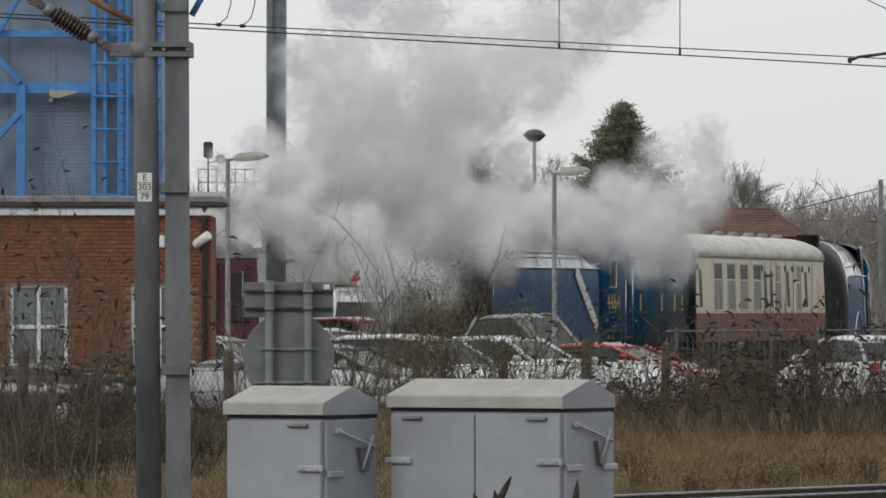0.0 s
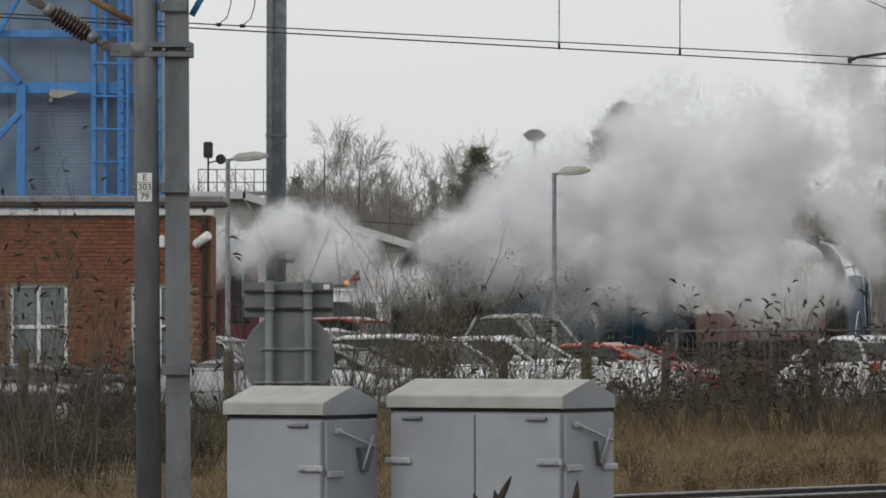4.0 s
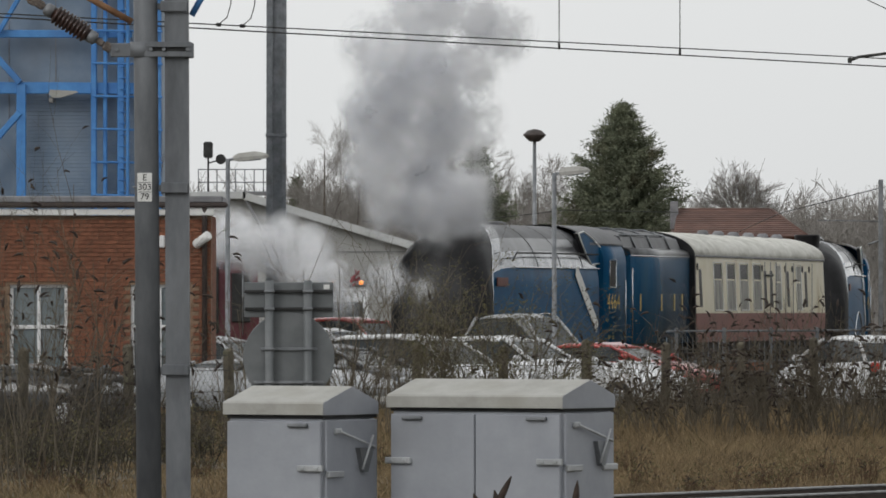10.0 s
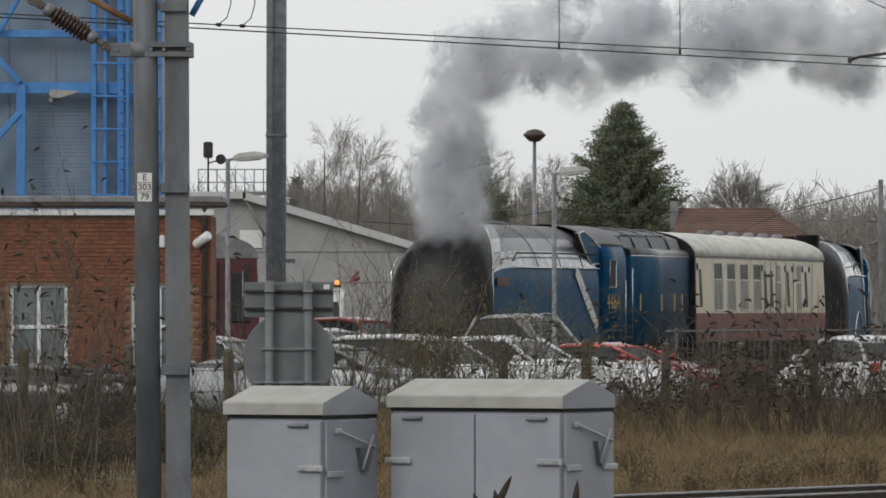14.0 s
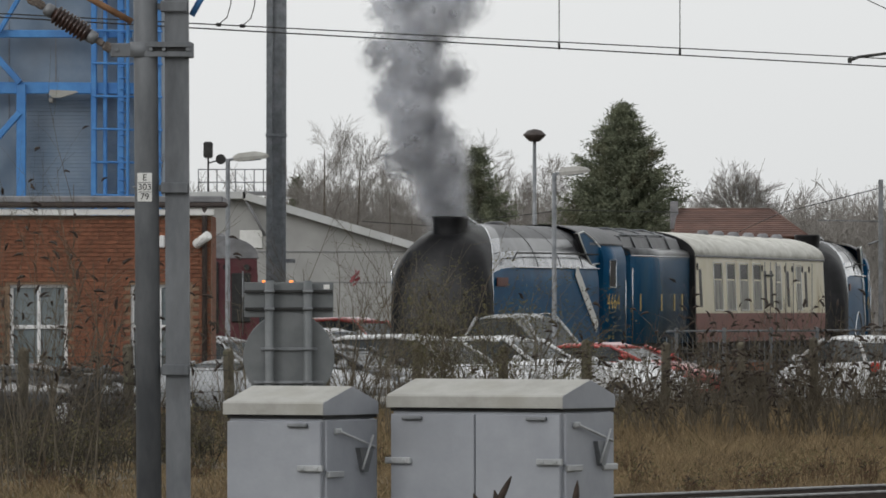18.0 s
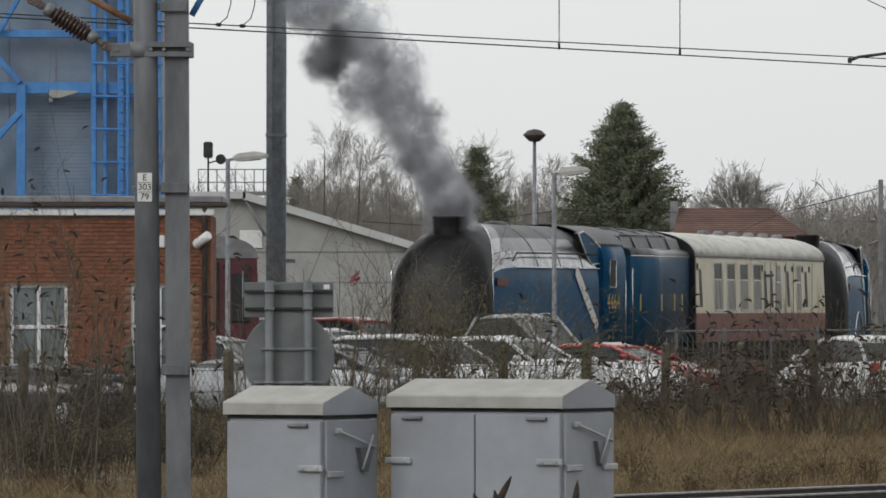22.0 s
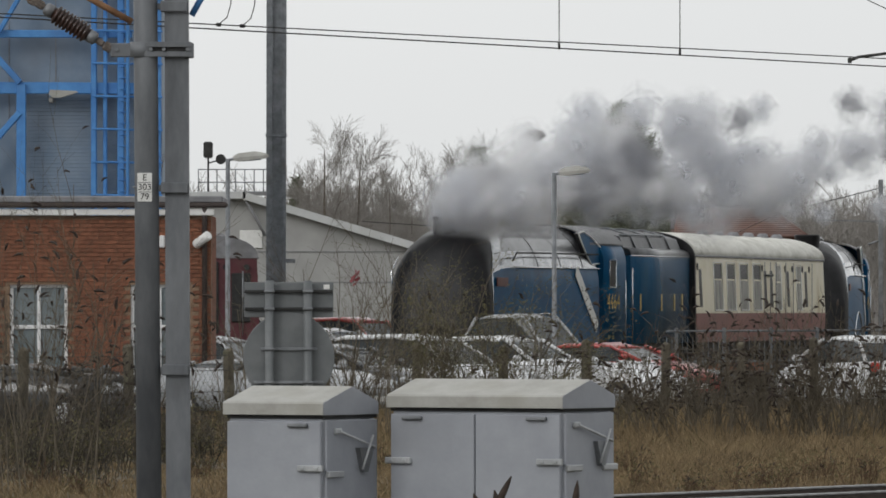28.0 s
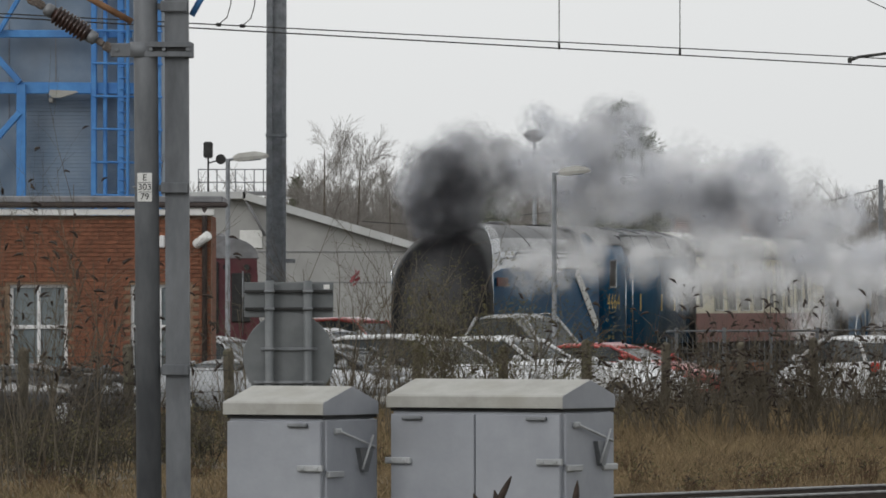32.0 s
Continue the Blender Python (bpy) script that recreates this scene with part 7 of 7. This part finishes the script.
C = Plume("low_steam", "thin white steam drifting low before the shed", (-0.565, 1.93, 0.0771), -4.0, 10.0, 130, 4.2, (0.4, 0.65), (STEAM,), 160.0, 3)
C.at(0.0, (-1.079, 2.765, 0.5138), (-2.364, 3.536, 1.0277), (-3.391, 4.307, 1.1562), (-4.034, 4.435, 1.0277), (-5.19, 3.793, 0.8992))
C.at(2.0, (-1.336, 2.765, 0.5138), (-2.492, 3.407, 1.0277), (-3.391, 4.05, 1.1562), (-4.162, 4.05, 1.0277), (-5.575, 3.536, 0.8992))
C.at(3.2, (-1.85, 2.765, 0.5138), (-2.878, 3.279, 0.7708), (-3.648, 3.664, 0.8992), (-4.548, 3.536, 0.7708), (-5.961, 3.279, 0.7708))
C.at(5.5, (-1.2, 2.251, 0.3854), (-1.7, 2.765, 0.5138), (-2.0, 3.3, 0.5), (-2.4, 3.6, 0.5), (-3.2, 3.3, 0.5))
C.at(7.0, (-1.6, 2.508, 0.5138), (-2.4, 3.022, 0.6423), (-2.9, 3.536, 0.7), (-3.5, 3.7, 0.65), (-4.8, 3.279, 0.6))
C.at(9.0, (-2.107, 2.508, 0.5138), (-3.134, 3.15, 0.7065), (-4.034, 3.536, 0.7065), (-4.676, 3.664, 0.6423), (-6.346, 3.15, 0.5781))
C.at(10.5, (-2.364, 2.508, 0.5138), (-3.391, 3.022, 0.5781), (-4.291, 3.15, 0.5781), (-5.061, 3.15, 0.5138), (-6.86, 2.765, 0.5138))
C.at(12.0, (-2.878, 2.508, 0.3854), (-4.034, 2.765, 0.4496), (-4.933, 2.893, 0.4496), (-5.832, 2.893, 0.4496), (-7.502, 2.508, 0.5138))
C.at(14.0, (-4.419, 2.765, 0.3854), (-5.575, 2.765, 0.4496), (-6.218, 2.765, 0.4496), (-7.502, 2.508, 0.4496), (-8.787, 2.251, 0.5138))

D = Plume("side_steam", "white steam rolling along the side of the train", (0.976, 2.508, 0.0771), -4.0, 3.8, 150, 4.2, (0.5, 0.8), (STEAM,), 166.0, 4)
D.at(0.0, (1.233, 3.407, 0.3854), (2.775, 4.05, 0.7708), (4.188, 3.921, 0.7708), (5.087, 3.536, 0.7708), (6.372, 6.362, 1.0277))
D.at(1.5, (1.105, 3.407, 0.5138), (2.775, 3.664, 1.0277), (4.059, 3.664, 1.1562), (4.959, 3.793, 1.0277), (5.986, 6.362, 1.1562))
D.at(3.0, (1.49, 2.893, 0.3854), (3.032, 2.765, 0.7708), (4.702, 2.637, 0.7708), (6.372, 2.508, 0.7708), (8.941, 3.536, 0.8992))
D.at(3.5, (1.49, 2.893, 0.3854), (3.417, 2.765, 0.7708), (5.344, 2.637, 0.7708), (7.014, 2.508, 0.8992), (9.198, 3.279, 1.0277))
D.at(6.0, (1.49, 3.022, 0.3854), (3.032, 3.022, 0.6423), (5.344, 2.893, 0.8992), (7.656, 2.637, 0.8992), (9.712, 2.251, 0.8992))
D.at(7.0, (3.417, 3.022, 0.5138), (6.115, 3.022, 0.7708), (8.941, 2.637, 0.7708), (10.996, 2.251, 0.7708), (13.694, 2.251, 0.7708))
D.at(8.0, (6.629, 3.022, 0.3854), (9.198, 2.893, 0.6423), (11.767, 2.765, 0.7708), (13.052, 2.251, 0.7708), (14.336, 2.251, 0.7708))


def smoke_moments(p):
    p.at(14.5, (0.141, 4.307, 0.1798), (0.206, 5.848, 0.6423), (1.362, 7.39, 0.7708), (3.802, 8.032, 0.9635), (6.886, 8.546, 1.0277))
    p.at(16.5, (0.206, 4.178, 0.1798), (0.077, 5.463, 0.4111), (0.206, 7.004, 0.835), (0.976, 8.546, 1.0919), (2.132, 10.473, 1.1562))
    p.at(17.5, (0.103, 4.242, 0.1798), (-0.373, 5.463, 0.4368), (-0.308, 6.812, 0.5781), (0.206, 8.16, 0.7708), (0.848, 10.087, 0.8992))
    p.at(18.0, (0.077, 4.307, 0.1798), (-0.501, 5.655, 0.4368), (-0.758, 7.004, 0.6166), (-0.629, 8.417, 0.7965), (-0.244, 10.216, 0.9635))
    p.at(19.0, (0.141, 4.242, 0.1798), (-0.629, 5.334, 0.4368), (-1.272, 6.555, 0.7965), (-1.336, 8.16, 0.9635), (-1.208, 10.344, 1.0919))
    p.at(20.0, (0.18, 4.114, 0.1798), (-0.54, 5.013, 0.4368), (-1.529, 6.362, 0.7451), (-2.299, 7.775, 0.8478), (-2.621, 9.83, 0.8992))
    p.at(21.0, (0.077, 4.05, 0.1798), (-0.54, 5.206, 0.4111), (-1.567, 6.619, 0.6423), (-2.364, 7.775, 0.668), (-2.749, 9.445, 0.7065))
    p.at(22.0, (0.206, 4.114, 0.1798), (-0.411, 5.463, 0.3854), (-1.439, 7.004, 0.5652), (-2.428, 8.225, 0.5909), (-3.134, 9.573, 0.6423))
    p.at(22.5, (0.206, 4.178, 0.1798), (-0.154, 5.463, 0.3854), (-0.719, 7.004, 0.5909), (-1.657, 8.289, 0.668), (-2.492, 9.702, 0.7065))
    p.at(23.0, (0.231, 4.178, 0.1798), (0.103, 5.463, 0.3854), (-0.54, 6.812, 0.7708), (-0.796, 8.16, 0.8222), (-1.208, 9.83, 0.8992))
    p.at(24.0, (0.206, 4.242, 0.1798), (0.077, 5.72, 0.4368), (-0.501, 7.004, 0.8478), (-0.077, 8.289, 0.8735), (-0.051, 10.087, 0.9635))
    p.at(25.0, (0.308, 4.242, 0.1798), (0.65, 5.463, 0.52), (0.3, 6.812, 1.1), (-0.35, 7.775, 1.5), (-0.565, 9.702, 1.5))
    p.at(25.5, (0.334, 4.435, 0.1798), (0.848, 5.72, 0.4882), (0.822, 7.004, 0.9763), (0.206, 8.032, 1.1562), (-0.051, 9.959, 1.2204))
    p.at(27.5, (0.398, 4.242, 0.2569), (1.49, 4.756, 0.6423), (3.546, 5.463, 1.0919), (6.115, 5.848, 1.2846), (9.069, 7.133, 1.4131))
    p.at(28.0, (0.36, 4.178, 0.2569), (1.5, 4.6, 0.65), (3.2, 5.1, 1.15), (5.2, 5.2, 1.3), (8.8, 4.9, 1.3))
    p.at(28.5, (0.206, 4.114, 0.2569), (1.105, 4.371, 0.6166), (3.16, 4.499, 0.9763), (5.729, 5.206, 1.3488), (9.069, 5.463, 1.4131))
    p.at(29.0, (0.013, 3.664, 0.3083), (0.848, 3.793, 0.6423), (2.903, 3.921, 0.8478), (5.472, 5.077, 1.3488), (8.941, 4.563, 1.4131))
    p.at(30.0, (-0.244, 3.536, 0.3083), (0.591, 3.793, 0.7065), (2.646, 3.728, 1.0277), (5.472, 4.05, 1.1562), (8.941, 3.921, 1.4131))
    p.at(31.0, (0.206, 4.05, 0.4625), (1.105, 4.499, 0.7708), (3.289, 4.435, 1.0791), (5.986, 3.664, 1.1048), (9.198, 3.407, 1.1562))
    p.at(32.0, (-0.244, 4.628, 0.5138), (0.719, 4.949, 0.7708), (3.802, 5.013, 1.1305), (6.5, 4.242, 1.1562), (9.455, 2.893, 1.0277))


E1 = Plume("chimney_smoke", "dark grey smoke pouring from the locomotive's chimney", CHIMNEY, 13.9, 25.4, 380, 2.7, (0.4, 0.74), (SMOKE, MID_SMOKE, GREY_STEAM), 168.0, 5, lambda t: (0, 2, 7) if t < 16 else (0, 3, 8) if t < 19.3 else (1, 5, 5) if t < 24.4 else (0, 3, 7), 1.32)
smoke_moments(E1)
E2 = Plume("blown_smoke", "dark grey smoke and steam blown along the train", CHIMNEY, 24.9, 32.2, 350, 3.3, (0.46, 0.85), (SMOKE, MID_SMOKE, GREY_STEAM, STEAM), 167.5, 6, lambda t: (0, 1, 6, 3) if t < 25.6 else (2, 2, 4, 3) if 27.3 < t < 27.9 else (0, 1, 5, 6) if t < 30.65 else (5, 3, 1, 0), 1.15)
smoke_moments(E2)

F = Plume("trailing_steam", "white steam trailing low along the coach", (0.976, 2.508, 0.0771), 28.2, 31.6, 32, 3.2, (0.4, 0.7), (STEAM,), 166.0, 7)
F.at(28.0, (1.233, 2.893, 0.3854), (2.775, 2.765, 0.3854), (4.059, 2.765, 0.5138), (5.344, 2.765, 0.5138), (6.629, 2.765, 0.6423))
F.at(31.0, (1.747, 2.829, 0.3854), (3.417, 2.893, 0.6423), (5.344, 2.765, 0.7708), (7.656, 2.637, 0.7708), (9.712, 2.123, 0.6423))
F.at(32.0, (2.518, 2.893, 0.3854), (4.702, 2.893, 0.6423), (6.629, 2.508, 0.7708), (8.299, 2.123, 0.7708), (10.097, 2.123, 0.7708))

def motions():
    walk(van, [(t, pose((x - 784) * 0.016, 208.0 - 0.05 * t, -0.12)) for t, x in ((0.0, 640), (8.0, 604), (10.0, 596), (12.0, 576), (13.0, 570), (14.5, 542), (17.0, 494), (20.0, 425), (22.0, 395), (32.0, 385))])
    for plume in (A, B, C, D, E1, E2, F):
        plume.drift()


motions()
